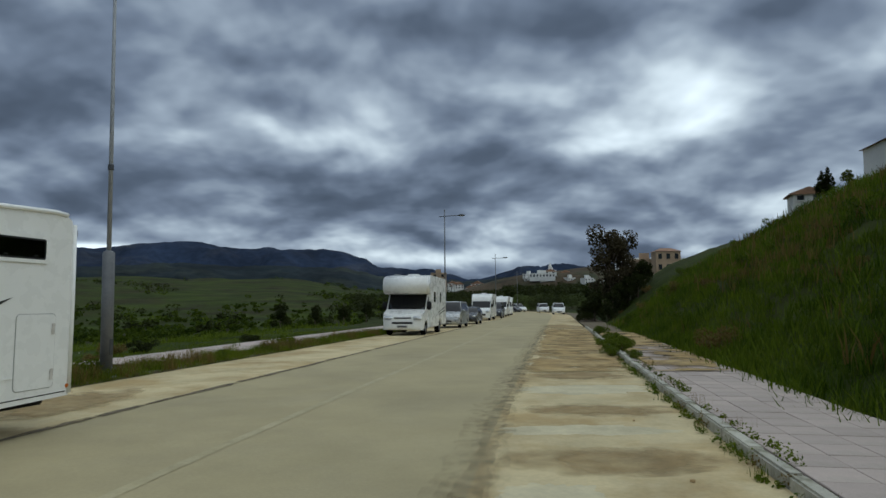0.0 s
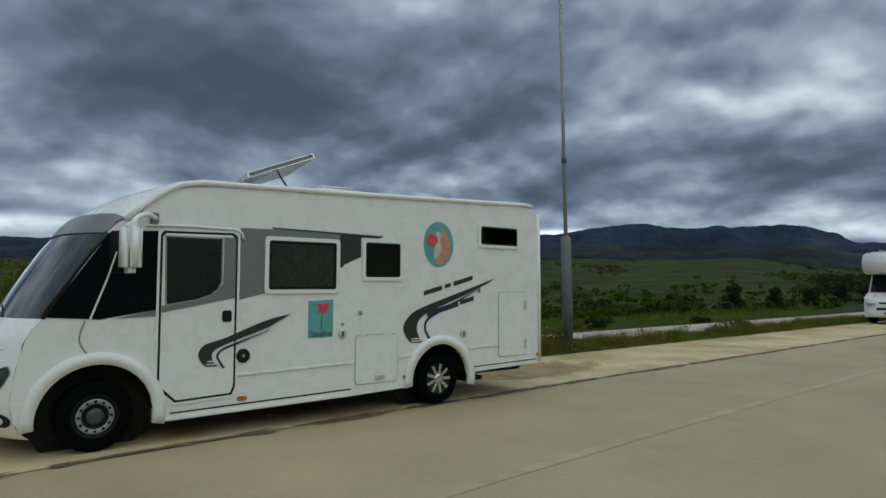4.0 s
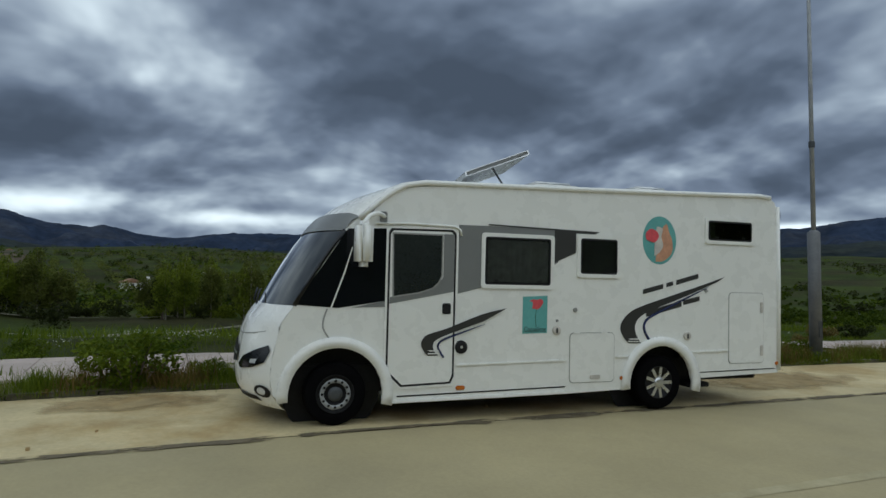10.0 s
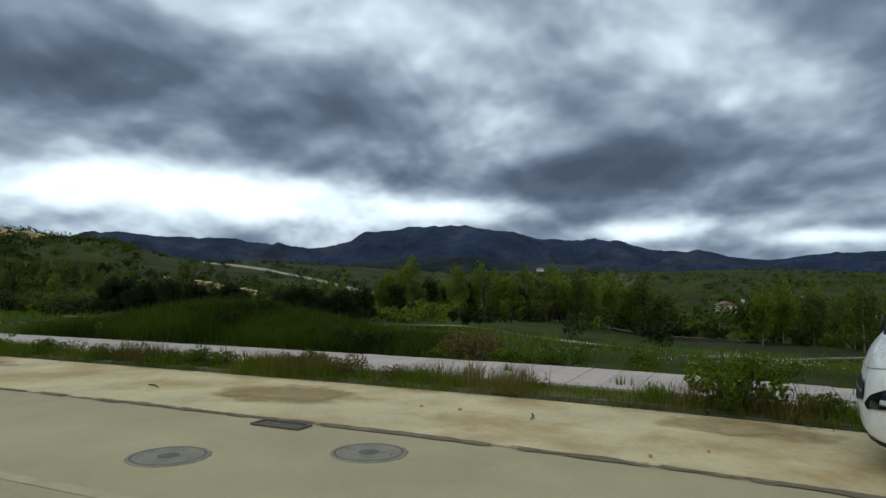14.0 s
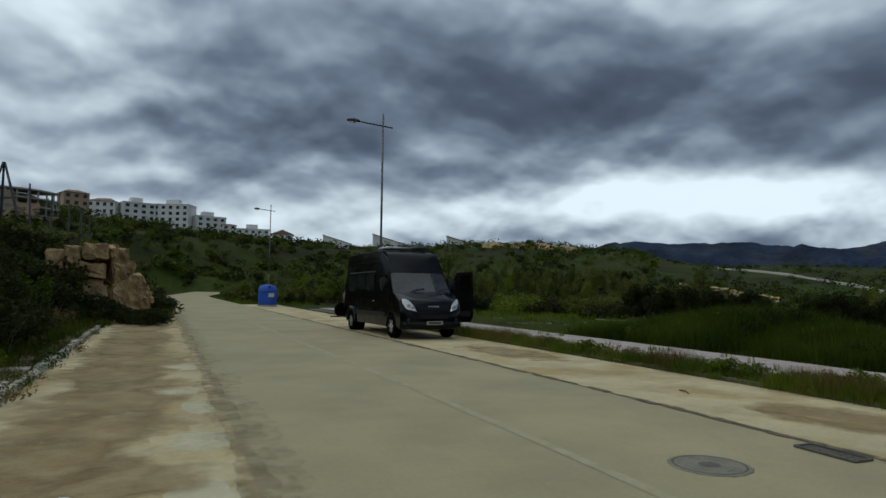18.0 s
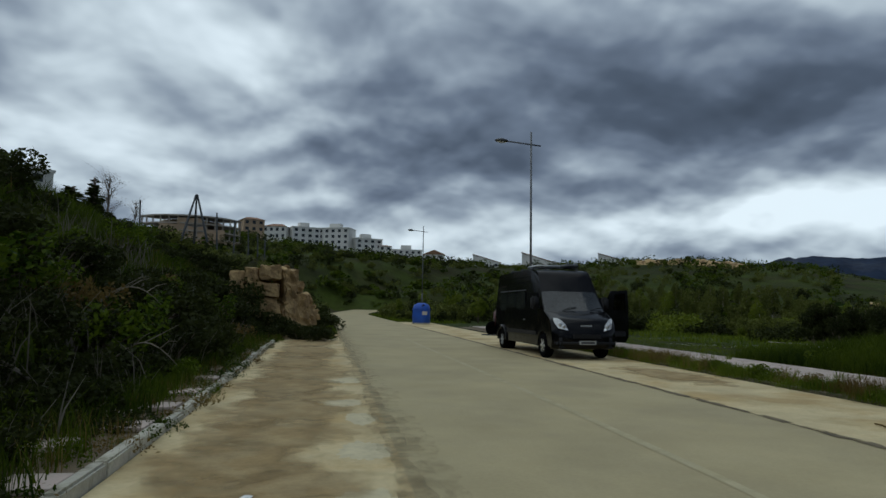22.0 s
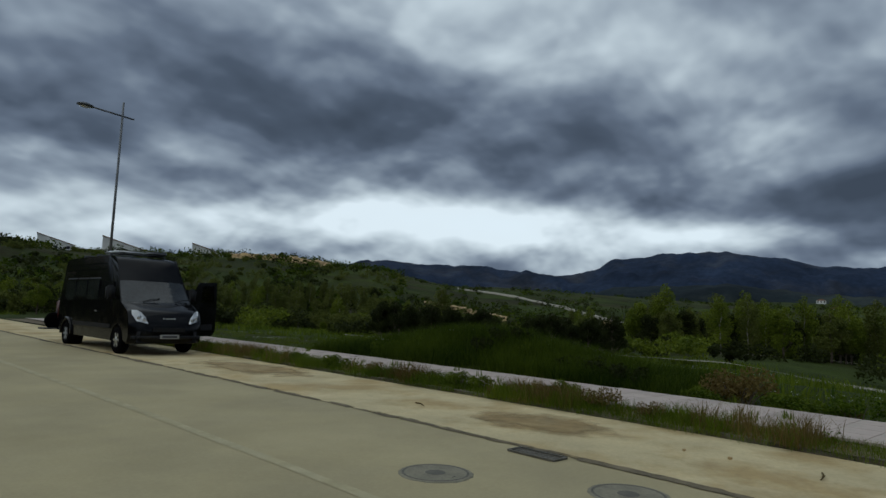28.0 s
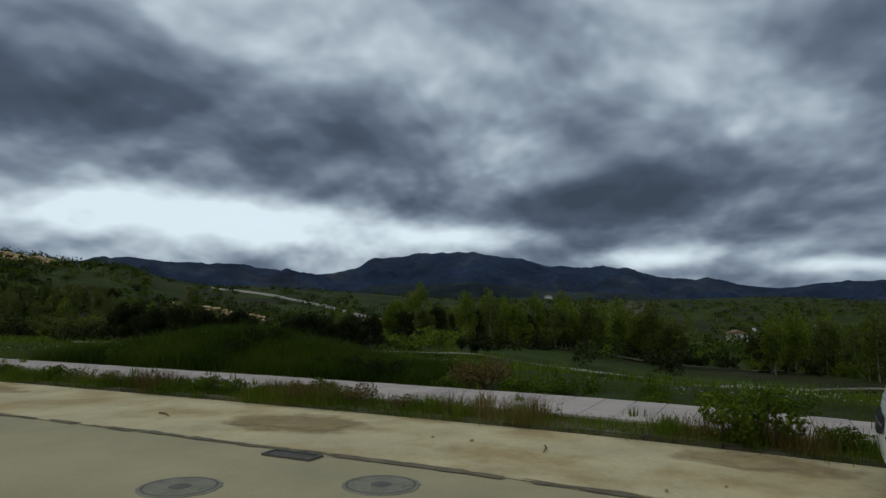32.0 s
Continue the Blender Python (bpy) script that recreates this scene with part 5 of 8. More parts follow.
def build_black_van(m):
    W = 2.0
    T = thing("black_van", m, "black high-roof van with one front door standing open", "van")
    lower = [(-0.55, 0.28), (-0.92, 0.32), (-0.98, 0.50), (-0.97, 0.78), (-0.93, 0.95), (-0.85, 1.12), (-0.70, 1.22), (-0.40, 1.34), (-0.18, 1.42)]
    glass = [(-0.18, 1.42), (0.02, 1.62), (0.20, 1.82), (0.36, 2.02)]
    roofp = [(0.36, 2.02), (0.52, 2.26), (0.68, 2.50), (0.80, 2.64), (0.98, 2.72), (1.4, 2.75), (3.2, 2.76), (4.75, 2.74), (4.98, 2.70), (5.06, 2.55), (5.10, 1.6), (5.10, 0.5)]
    for name, prof, mat, lab in (("bonnet", soft_line(lower, 2), "van_black", "black bonnet and bumper"), ("windscreen", glass, "screen", "grey reflecting windscreen"), ("roof", soft_line(roofp[:7], 2) + roofp[7:], "van_black", "black high roof")):
        b, _ = hull(prof, W, 0.10, top_in=0.13, z_shoulder=1.2, z_top=2.75, span=(-0.98, 5.12))
        part(name, b, mat, T, lab, True)
    # sides lean in with height: three tiers
    def y_at(z):
        return W / 2 - 0.13 * smooth(1.2, 2.75, z)
    edge = [(x + 0.22 * smooth(0.25, 0, (x + 0.98) / 6.1), z) for x, z in lower[1:] + glass[1:] + roofp[1:-2]]
    for s in (-1, 1):
        out = edge + [(5.04, 1.6), (5.04, 0.46), (4.55, 0.42)] + arch(4.1, 0.36, 0.44, 8, 172, 10) + [(3.6, 0.36), (0.5, 0.34)] + arch(0.0, 0.36, 0.44, -5, 176, 10)
        b = slab_xz(out, 0.0, 0.03)
        bmesh.ops.subdivide_edges(b, edges=[e for e in b.edges if abs(e.verts[0].co.z - e.verts[1].co.z) > 0.5], cuts=2)
        for v in b.verts:
            v.co.y = s * (y_at(v.co.z) - (0.03 if v.co.y > 0.015 else 0.0))
        part("side_panel", b, "van_black", T, "black side panel")
        # side windows: a dark band in panes with a lighter vent line over it
        for x0, x1 in ((1.72, 2.62), (2.72, 3.62), (3.72, 4.62)):
            w = part("side_window", slab_xz(round_rect(x0, x1, 1.42, 2.02, 0.06), s * y_at(1.7) + s * 0.0, s * (y_at(1.7) + 0.008)), "big_screen", T, "dark side window")
            part("vent_line", box(x0, x1, min(s * y_at(2.1), s * (y_at(2.1) + 0.012)), max(s * y_at(2.1), s * (y_at(2.1) + 0.012)), 2.07, 2.11), "dark_steel", w)
        part("cab_window", slab_xz([(0.28, 1.42), (0.62, 1.98), (1.5, 2.0), (1.5, 1.40)], s * y_at(1.7), s * (y_at(1.7) + 0.008)), "black_gloss" if s > 0 else "glass_dark", T, "dark cab window")
        part("body_moulding", box(0.5, 3.55, min(s * W / 2, s * (W / 2 + 0.03)), max(s * W / 2, s * (W / 2 + 0.03)), 0.66, 0.78, 0.01), "black", T, "black side moulding")
        part("roof_rib", box(1.4, 4.9, min(s * y_at(2.35), s * (y_at(2.35) + 0.02)), max(s * y_at(2.35), s * (y_at(2.35) + 0.02)), 2.33, 2.37, 0.006), "van_black", T)
        part("roof_rib", box(1.4, 4.9, min(s * y_at(2.52), s * (y_at(2.52) + 0.02)), max(s * y_at(2.52), s * (y_at(2.52) + 0.02)), 2.50, 2.54, 0.006), "van_black", T)
        lamp = [(-0.80, 0.98), (-0.90, 0.92), (-0.86, 0.86)]
        b = sheet(lambda u, v: (-0.965 + 0.17 * u * u + 0.07 * v + 0.04 * u, s * (0.56 + 0.36 * u), 0.84 + 0.09 * u + v * (0.05 + 0.62 * u - 0.40 * u * u) * (1.0 - 0.0 * u)), steps(0, 1, 10), steps(0, 1, 6))
        hl = part("headlamp", b, "lens", T, "large clear headlamp", True)
        for u, v in ((0.3, 0.35), (0.62, 0.45)):
            part("bulb", lathe([(0.06, 0.0), (0.05, -0.015), (0.02, -0.02)], 14, axis="x", at=(-0.985 + 0.17 * u * u + 0.07 * v + 0.04 * u, s * (0.56 + 0.36 * u), 0.86 + 0.09 * u + 0.22 * v)), "chrome", hl)
        mir = part("mirror", box(0.16, 0.34, min(s * 1.05, s * 1.28), max(s * 1.05, s * 1.28), 1.45, 1.86, 0.05), "black", T, "black door mirror", True)
        part("mirror_arm", tube([(0.30, s * 0.95, 1.50), (0.26, s * 1.10, 1.55)], 0.03, 6), "black", mir)
        wheel(T, 0.0, s * (W / 2 + 0.01), s * (W / 2 - 0.23), 0.37, 0.37, 0.21, spokes=6, hub="chrome")
        wheel(T, 4.1, s * (W / 2 + 0.03), s * (W / 2 - 0.40), 0.37, 0.37, 0.21, spokes=6, hub="steel")
        part("rear_arch", band_xz(arch(4.1, 0.36, 0.53, 0, 180, 12), arch(4.1, 0.36, 0.44, 0, 180, 12), s * (W / 2 - 0.02), s * (W / 2 + 0.05)), "van_black", T, "flared rear arch", True)
    part("door_handle", box(1.62, 1.74, W / 2, W / 2 + 0.03, 1.10, 1.14, 0.008), "chrome", T, "bright door handle")
    part("grille", box(-1.005, -0.96, -0.44, 0.44, 0.62, 0.74, 0.01), "black", T, "black grille")
    part("bumper", box(-1.03, -0.62, -0.94, 0.94, 0.32, 0.64, 0.12, 4), "black", T, "black bumper", True)
    for i in range(5):
        part("badge_bar", box(-0.955, -0.935, -0.17 + i * 0.072, -0.115 + i * 0.072, 0.965, 1.005), "chrome", T)
    plate(T, -1.045, 0.50)
    part("underbody", box(-0.6, 4.9, -0.8, 0.8, 0.34, 0.6, 0.02), "black", T, "dark underbody")
    part("cabin_back", box(0.7, 0.76, -0.85, 0.85, 0.6, 2.0), "cabin", T, "dark inside of the cab")
    for y in (0.45, -0.45):
        part("wiper", tube([(-0.22, y, 1.425), (-0.15, y - 0.22, 1.50), (-0.10, y - 0.5, 1.53)], 0.013, 6), "black", T, "black wiper arm", True)
    # the open front door on the far side, hinged at its front edge
    dm = pose(0.22, -W / 2, 0.0, 0, 0, -68)
    door = part("open_door", slab_xz([(0.0, 0.44), (0.0, 1.38), (0.06, 1.42), (1.24, 1.42), (1.24, 0.6), (1.1, 0.44)], -0.07, 0.0, 0.01), "van_black", T, "open black door seen from inside", m=dm)
    part("window_frame", ring_xz([(0.06, 1.40), (0.44, 2.08), (1.20, 2.12), (1.24, 1.40)], [(0.52, 1.47), (0.60, 1.98), (1.08, 2.01), (1.10, 1.47)], -0.06, -0.01), "van_black", door, "black window frame")
    part("door_window", slab_xz([(0.52, 1.47), (0.60, 1.98), (1.08, 2.01), (1.10, 1.47)], -0.038, -0.032), "clear", door, "clear door window")
    part("door_pocket", box(0.15, 1.05, -0.13, -0.07, 0.62, 0.82, 0.03), "black", door)
    part("door_inner_mirror", box(0.05, 0.22, 0.03, 0.22, 1.42, 1.84, 0.05), "black", door, "door mirror")
    # roof load
    for x in (1.5, 2.6, 3.7):
        part("roof_bar", tube([(x, -0.8, 2.82), (x, 0.8, 2.82)], 0.02, 6), "dark_steel", T)
        for y in (-0.78, 0.78):
            part("bar_foot", box(x - 0.03, x + 0.03, y - 0.03, y + 0.03, 2.72, 2.82), "dark_steel", T)
    part("roof_box", box(1.25, 2.3, -0.1, 0.7, 2.83, 2.92, 0.03), "silver", T, "pale panel on the roof", True)
    part("roof_pod", box(1.2, 2.0, -0.75, -0.25, 2.84, 2.96, 0.05, 3), "dark_steel", T, "dark roof unit", True)
    return T


build_black_van(pose(-8.78, -19.3, road_z(-19.3) + 0.006, 0, 0, -91.5) @ Matrix.Diagonal((1.06, 1.06, 1.06, 1)))


def build_scooter(m):
    T = thing("motor_scooter", m, "dark red scooter carried upright on the van's rear rack", "scooter")
    for x in (-0.55, 0.55):
        t = part("tyre", lathe([(0.18, -0.05), (0.27, -0.055), (0.29, 0), (0.27, 0.055), (0.18, 0.05)], 24, axis="y", at=(x, 0, 0.29)), "rubber", T, "black tyre", True)
        part("rim", lathe([(0.18, -0.03), (0.06, -0.04), (0.06, 0.04), (0.18, 0.03)], 20, axis="y", at=(x, 0, 0.29)), "dark_steel", t)
    part("body", box(-0.1, 0.72, -0.15, 0.15, 0.5, 0.78, 0.09, 3), "maroon", T, "dark red rear bodywork", True)
    part("seat", box(-0.1, 0.65, -0.14, 0.14, 0.78, 0.9, 0.05, 3), "black", T, "black seat", True)
    part("leg_shield", box(-0.45, -0.35, -0.2, 0.2, 0.35, 1.0, 0.04), "maroon", T, "dark red leg shield", True)
    part("fork", tube([(-0.55, 0, 0.29), (-0.40, 0, 0.8), (-0.36, 0, 1.05)], 0.03, 6), "dark_steel", T)
    part("handlebar", tube([(-0.36, -0.32, 1.05), (-0.38, 0, 1.08), (-0.36, 0.32, 1.05)], 0.018, 6), "black", T)
    part("floorboard", box(-0.4, 0.1, -0.15, 0.15, 0.32, 0.38, 0.02), "black", T)
    part("rack", box(-0.95, 0.95, -0.22, 0.22, 0.0, 0.05, 0.01), "dark_steel", T, "steel carrier rack")
    part("rack_arm", box(-0.05, 0.05, -0.75, -0.2, -0.05, 0.0, 0.01), "dark_steel", T)
    return T


build_scooter(pose(-8.42, -25.15, road_z(-25.3) + 0.42, 0, 0, 180))


def build_alcove_camper(m):
    """x to the rear from the front axle, y across with 0 in the middle."""
    W = 2.12
    T = thing("alcove_camper", m, "white alcove camper with black side stripes parked beside the road", "motorhome", "parked campers")
    nose = [(-0.55, 0.26), (-0.84, 0.28), (-0.88, 0.45), (-0.86, 0.72), (-0.80, 0.98), (-0.62, 1.06), (-0.30, 1.18), (-0.12, 1.24)]
    b, _ = hull(soft_line(nose, 2), 1.95, 0.10, z_shoulder=3, z_top=4)
    part("bonnet", b, "white", T, "white bonnet and bumper", True)
    b, _ = hull([(-0.12, 1.24), (0.10, 1.50), (0.30, 1.74), (0.46, 1.96)], 1.85, 0.06, z_shoulder=3, z_top=4)
    part("windscreen", b, "black_gloss", T, "dark windscreen", True)
    alc = part("alcove", slab_xz(soft_line([(0.75, 1.98), (-0.1, 1.98), (-0.42, 2.08), (-0.56, 2.34), (-0.48, 2.64), (-0.2, 2.82), (0.75, 2.90)], 3), -W / 2, W / 2, 0.03), "white", T, "white sleeping alcove over the cab", True)
    side = [(0.7, 0.36), (0.7, 2.92), (4.85, 2.90), (4.98, 2.78), (4.98, 0.42), (3.62, 0.40)] + arch(3.2, 0.34, 0.40, 8, 172, 8) + [(2.7, 0.36)]
    part("body", slab_xz(side, -W / 2, W / 2, 0.02), "white", T, "white living body")
    for s in (-1, 1):
        y = s * W / 2
        part("cab_side", slab_xz(nose_side := [(-0.66, 0.30), (-0.68, 0.9), (-0.1, 1.22), (0.42, 1.98), (0.72, 1.98), (0.72, 0.34), (0.42, 0.32)] + arch(0.0, 0.33, 0.40, -4, 176, 8), s * 0.94, s * 0.975), "white", T, "white cab door")
        part("cab_window", slab_xz([(0.05, 1.26), (0.42, 1.86), (0.68, 1.86), (0.68, 1.24)], s * 0.975, s * 0.98), "black_gloss", T, "dark cab window")
        part("mirror", box(-0.02, 0.14, min(s * 1.0, s * 1.22), max(s * 1.0, s * 1.22), 1.22, 1.62, 0.04), "black", T, "black door mirror", True)
        part("headlamp", box(-0.88, -0.72, min(s * 0.52, s * 0.90), max(s * 0.52, s * 0.90), 0.74, 0.92, 0.03), "lens", T, "rectangular headlamp", True)
        for x0, x1, z0, z1 in ((1.35, 1.95, 1.55, 2.15), (3.0, 3.5, 1.55, 2.15)):
            wi = part("window", ring_xz(round_rect(x0, x1, z0, z1, 0.05), round_rect(x0 + 0.04, x1 - 0.04, z0 + 0.04, z1 - 0.04, 0.04), y, y + s * 0.02), "white", T, "framed side window")
            part("pane", slab_xz(round_rect(x0 + 0.04, x1 - 0.04, z0 + 0.04, z1 - 0.04, 0.04), y, y + s * 0.01), "black_gloss", wi)
        part("stripe", slab_xz([(2.6, 1.02), (4.7, 1.30), (4.7, 1.38), (2.6, 1.06)], y, y + s * 0.005), "dark_decal", T)
        part("stripe", slab_xz([(2.9, 0.92), (4.7, 1.14), (4.7, 1.22), (2.9, 0.97)], y, y + s * 0.005), "dark_decal", T)
        part("locker", slab_xz(round_rect(2.0, 2.6, 0.5, 1.0, 0.03), y, y + s * 0.008), "car_white", T)
        wheel(T, 0.0, s * 0.95, s * 0.74, 0.33, 0.33, 0.19, spokes=6, hub="steel")
        wheel(T, 3.2, s * 1.02, s * 0.80, 0.33, 0.33, 0.19, spokes=6, hub="steel")
    part("grille", box(-0.892, -0.86, -0.5, 0.5, 0.55, 0.65, 0.01), "black", T, "black lower grille")
    part("grille", box(-0.872, -0.82, -0.42, 0.42, 0.80, 0.86, 0.01), "black", T, "black upper grille")
    plate(T, -0.895, 0.43)
    part("wiper", tube([(-0.14, 0.4, 1.26), (-0.06, 0.1, 1.34), (0.0, -0.3, 1.38)], 0.012, 5), "black", T)
    part("roof_vent", box(1.4, 1.9, -0.3, 0.3, 2.9, 3.02, 0.04), "white", T, "roof hatch", True)
    part("roof_vent", box(3.6, 4.0, -0.25, 0.25, 2.9, 2.99, 0.04), "white", T, "roof hatch", True)
    part("roof_rack", tube([(1.0, 0.85, 2.92), (1.0, 0.85, 3.0), (4.4, 0.85, 3.0), (4.4, 0.85, 2.92)], 0.015, 5), "steel", T)
    part("underbody", box(-0.5, 4.8, -0.8, 0.8, 0.3, 0.55), "black", T, "dark underbody")
    return T


def build_low_profile(m, label):
    W = 2.15
    T = thing("camper", m, label, "motorhome", "parked campers")
    nose = [(-0.55, 0.26), (-0.88, 0.28), (-0.93, 0.5), (-0.90, 0.8), (-0.80, 1.06), (-0.55, 1.18), (-0.20, 1.32)]
    b, _ = hull(soft_line(nose, 2), 2.0, 0.12, z_shoulder=3, z_top=4)
    part("bonnet", b, "white", T, "white bonnet and bumper", True)
    b, _ = hull([(-0.20, 1.32), (0.05, 1.58), (0.25, 1.80), (0.42, 2.0)], 1.9, 0.06, z_shoulder=3, z_top=4)
    part("windscreen", b, "black_gloss", T, "dark windscreen", True)
    b, _ = hull([(0.42, 2.0), (0.48, 2.2), (0.62, 2.45), (0.95, 2.68), (1.5, 2.78)], W, 0.05, z_shoulder=3, z_top=4)
    part("roof_cap", b, "white", T, "white cap over the cab", True)
    side = [(0.75, 0.36), (0.45, 2.0), (0.48, 2.2), (0.62, 2.45), (0.95, 2.70), (1.5, 2.80), (5.4, 2.82), (5.55, 2.7), (5.55, 0.45), (4.3, 0.4)] + arch(3.85, 0.34, 0.40, 8, 172, 8) + [(3.3, 0.36)]
    part("body", slab_xz(side, -W / 2, W / 2, 0.02), "white", T, "white living body")
    for s in (-1, 1):
        y = s * W / 2
        part("cab_side", slab_xz([(-0.70, 0.30), (-0.72, 0.95), (-0.18, 1.30), (0.40, 2.0), (0.72, 2.0), (0.72, 0.34), (0.42, 0.32)] + arch(0.0, 0.33, 0.40, -4, 176, 8), s * 0.96, s * 0.995), "white", T, "white cab door")
        part("cab_window", slab_xz([(0.0, 1.32), (0.40, 1.88), (0.70, 1.88), (0.70, 1.30)], s * 0.995, s * 1.0), "black_gloss", T, "dark cab window")
        part("mirror", box(-0.04, 0.12, min(s * 1.03, s * 1.26), max(s * 1.03, s * 1.26), 1.35, 1.75, 0.05), "black", T, "black door mirror", True)
        part("headlamp", box(-0.90, -0.66, min(s * 0.55, s * 0.90), max(s * 0.55, s * 0.90), 0.82, 1.06, 0.05), "lens", T, "clear headlamp", True)
        part("window", slab_xz(round_rect(1.5, 2.4, 1.5, 2.1, 0.05), y, y + s * 0.012), "black_gloss", T, "dark side window")
        part("window", slab_xz(round_rect(4.2, 4.9, 1.6, 2.1, 0.05), y, y + s * 0.012), "black_gloss", T, "dark side window")
        wheel(T, 0.0, s * 0.97, s * 0.75, 0.33, 0.33, 0.2, spokes=6, hub="steel")
        wheel(T, 3.85, s * 1.03, s * 0.80, 0.33, 0.33, 0.2, spokes=6, hub="steel")
    part("grille", box(-0.945, -0.90, -0.55, 0.55, 0.50, 0.72, 0.03), "black", T, "black grille")
    plate(T, -0.95, 0.42)
    part("roof_vent", box(2.4, 2.9, -0.3, 0.3, 2.8, 2.92, 0.04), "white", T, "roof hatch", True)
    part("underbody", box(-0.5, 5.4, -0.8, 0.8, 0.3, 0.55), "black", T, "dark underbody")
    return T


def build_car(name, m, label, mat, van=False, group="parked cars"):
    """A car or people carrier; x to the rear from the front axle."""
    W, k = (1.9, 1.0) if van else (1.78, 0.78)
    T = thing(name, m, label, "van" if van else "car", group)
    if van:
        low = [(-0.5, 0.24), (-0.85, 0.28), (-0.92, 0.5), (-0.88, 0.78), (-0.70, 0.98), (-0.2, 1.10), (0.12, 1.16)]
        scr = [(0.12, 1.16), (0.45, 1.45), (0.75, 1.70), (0.95, 1.82)]
        top = [(0.95, 1.82), (1.3, 1.88), (3.6, 1.86), (3.85, 1.78), (3.98, 1.3), (4.02, 0.9), (4.0, 0.4)]
        wb, zt, belt = 3.2, 1.84, 1.15
    else:
        low = [(-0.5, 0.20), (-0.80, 0.22), (-0.88, 0.42), (-0.84, 0.62), (-0.68, 0.78), (-0.2, 0.90), (0.35, 0.98)]
        scr = [(0.35, 0.98), (0.62, 1.16), (0.86, 1.33), (1.02, 1.40)]
        top = [(1.02, 1.40), (1.4, 1.46), (2.3, 1.45), (2.8, 1.36), (3.25, 1.06), (3.42, 0.95), (3.48, 0.6), (3.4, 0.28)]
        wb, zt, belt = 2.6, 1.44, 0.96
    for nm, prof, mt, lb in (("bonnet", soft_line(low, 2), mat, "bonnet and bumper"), ("windscreen", scr, "black_gloss", "dark windscreen"), ("roof", soft_line(top, 2), mat, "roof and tail")):
        b, _ = hull(prof, W, 0.09, top_in=0.16, z_shoulder=belt, z_top=zt, span=(low[2][0], top[-2][0]))
        part(nm, b, mt, T, lb, True)
    edge = [(x + 0.18 * smooth(0.25, 0, (x + 0.9) / 4.6), z) for x, z in low[1:] + scr[1:] + top[1:]]
    y_at = lambda z: W / 2 - 0.16 * smooth(belt, zt, z)
    for s in (-1, 1):
        out = edge + [(wb + 0.45, 0.3)] + arch(wb, 0.31, 0.36, 0, 180, 8) + [(wb - 0.45, 0.26), (0.45, 0.24)] + arch(0, 0.31, 0.36, -2, 178, 8)
        b = slab_xz(out, 0.0, 0.03)
        for v in b.verts:
            v.co.y = s * (y_at(v.co.z) - 0.005 - (0.03 if v.co.y > 0.015 else 0.0))
        part("side_panel", b, mat, T, "painted side panel")
        gl = [(0.42, belt + 0.03), (1.0, zt - 0.10), (3.5, zt - 0.10), (3.7, belt + 0.04)] if van else [(0.55, belt + 0.03), (1.05, zt - 0.09), (2.3, zt - 0.09), (2.95, belt + 0.05)]
        b = slab_xz(gl, 0.0, 0.01)
        for v in b.verts:
            v.co.y = s * (y_at(v.co.z) + 0.004 + (0.006 if v.co.y > 0.005 else 0.0))
        part("side_glass", b, "black_gloss", T, "dark side glass")
        part("mirror", box(0.42, 0.56, min(s * W / 2, s * (W / 2 + 0.18)), max(s * W / 2, s * (W / 2 + 0.18)), belt, belt + 0.16, 0.04), mat, T, "door mirror", True)
        part("headlamp", box(-0.86, -0.62, min(s * 0.5, s * 0.82), max(s * 0.5, s * 0.82), 0.62 * (1.15 if van else 1), 0.62 * (1.15 if van else 1) + 0.15, 0.04), "lens", T, "headlamp", True)
        wheel(T, 0.0, s * (W / 2 - 0.01), s * (W / 2 - 0.2), 0.31, 0.31, 0.2, spokes=5, hub="chrome")
        wheel(T, wb, s * (W / 2 - 0.01), s * (W / 2 - 0.2), 0.31, 0.31, 0.2, spokes=5, hub="chrome")
    part("grille", box(-0.92, -0.87, -0.42, 0.42, 0.42, 0.56, 0.02), "black", T, "dark grille")
    plate(T, -0.935, 0.36)
    return T


build_alcove_camper(oriented(34.6, -7.35) @ Matrix.Diagonal((1.12, 1.12, 1.12, 1)))
build_car("people_carrier", oriented(45.3, -6.95), "silver people carrier parked behind the alcove camper", "silver", True)
build_car("dark_car", oriented(54.0, -6.8), "dark grey saloon car parked in the row", "dark_grey")
build_low_profile(oriented(67.0, -7.2), "white low-profile camper with rounded cap parked in the row")
build_car("blue_car", oriented(77.5, -6.9), "dark blue car parked between two campers", "dark_blue", True)
for yy in (88.0, 99.0, 110.0):
    build_low_profile(oriented(yy, -7.2), "white camper far down the row of parked campers")
build_car("far_car", oriented(138.0, -3.4, 40), "dark car standing far down the road", "dark_grey")
build_car("far_van", oriented(128.0, 0.9), "white van standing far down the road", "car_white", True)
build_car("grey_van", oriented(104.0, 1.4), "pale van parked beside the roadside tree", "car_white", True)
build_car("far_van", oriented(146.0, -1.2, 30), "white van standing far down the road", "car_white", True)


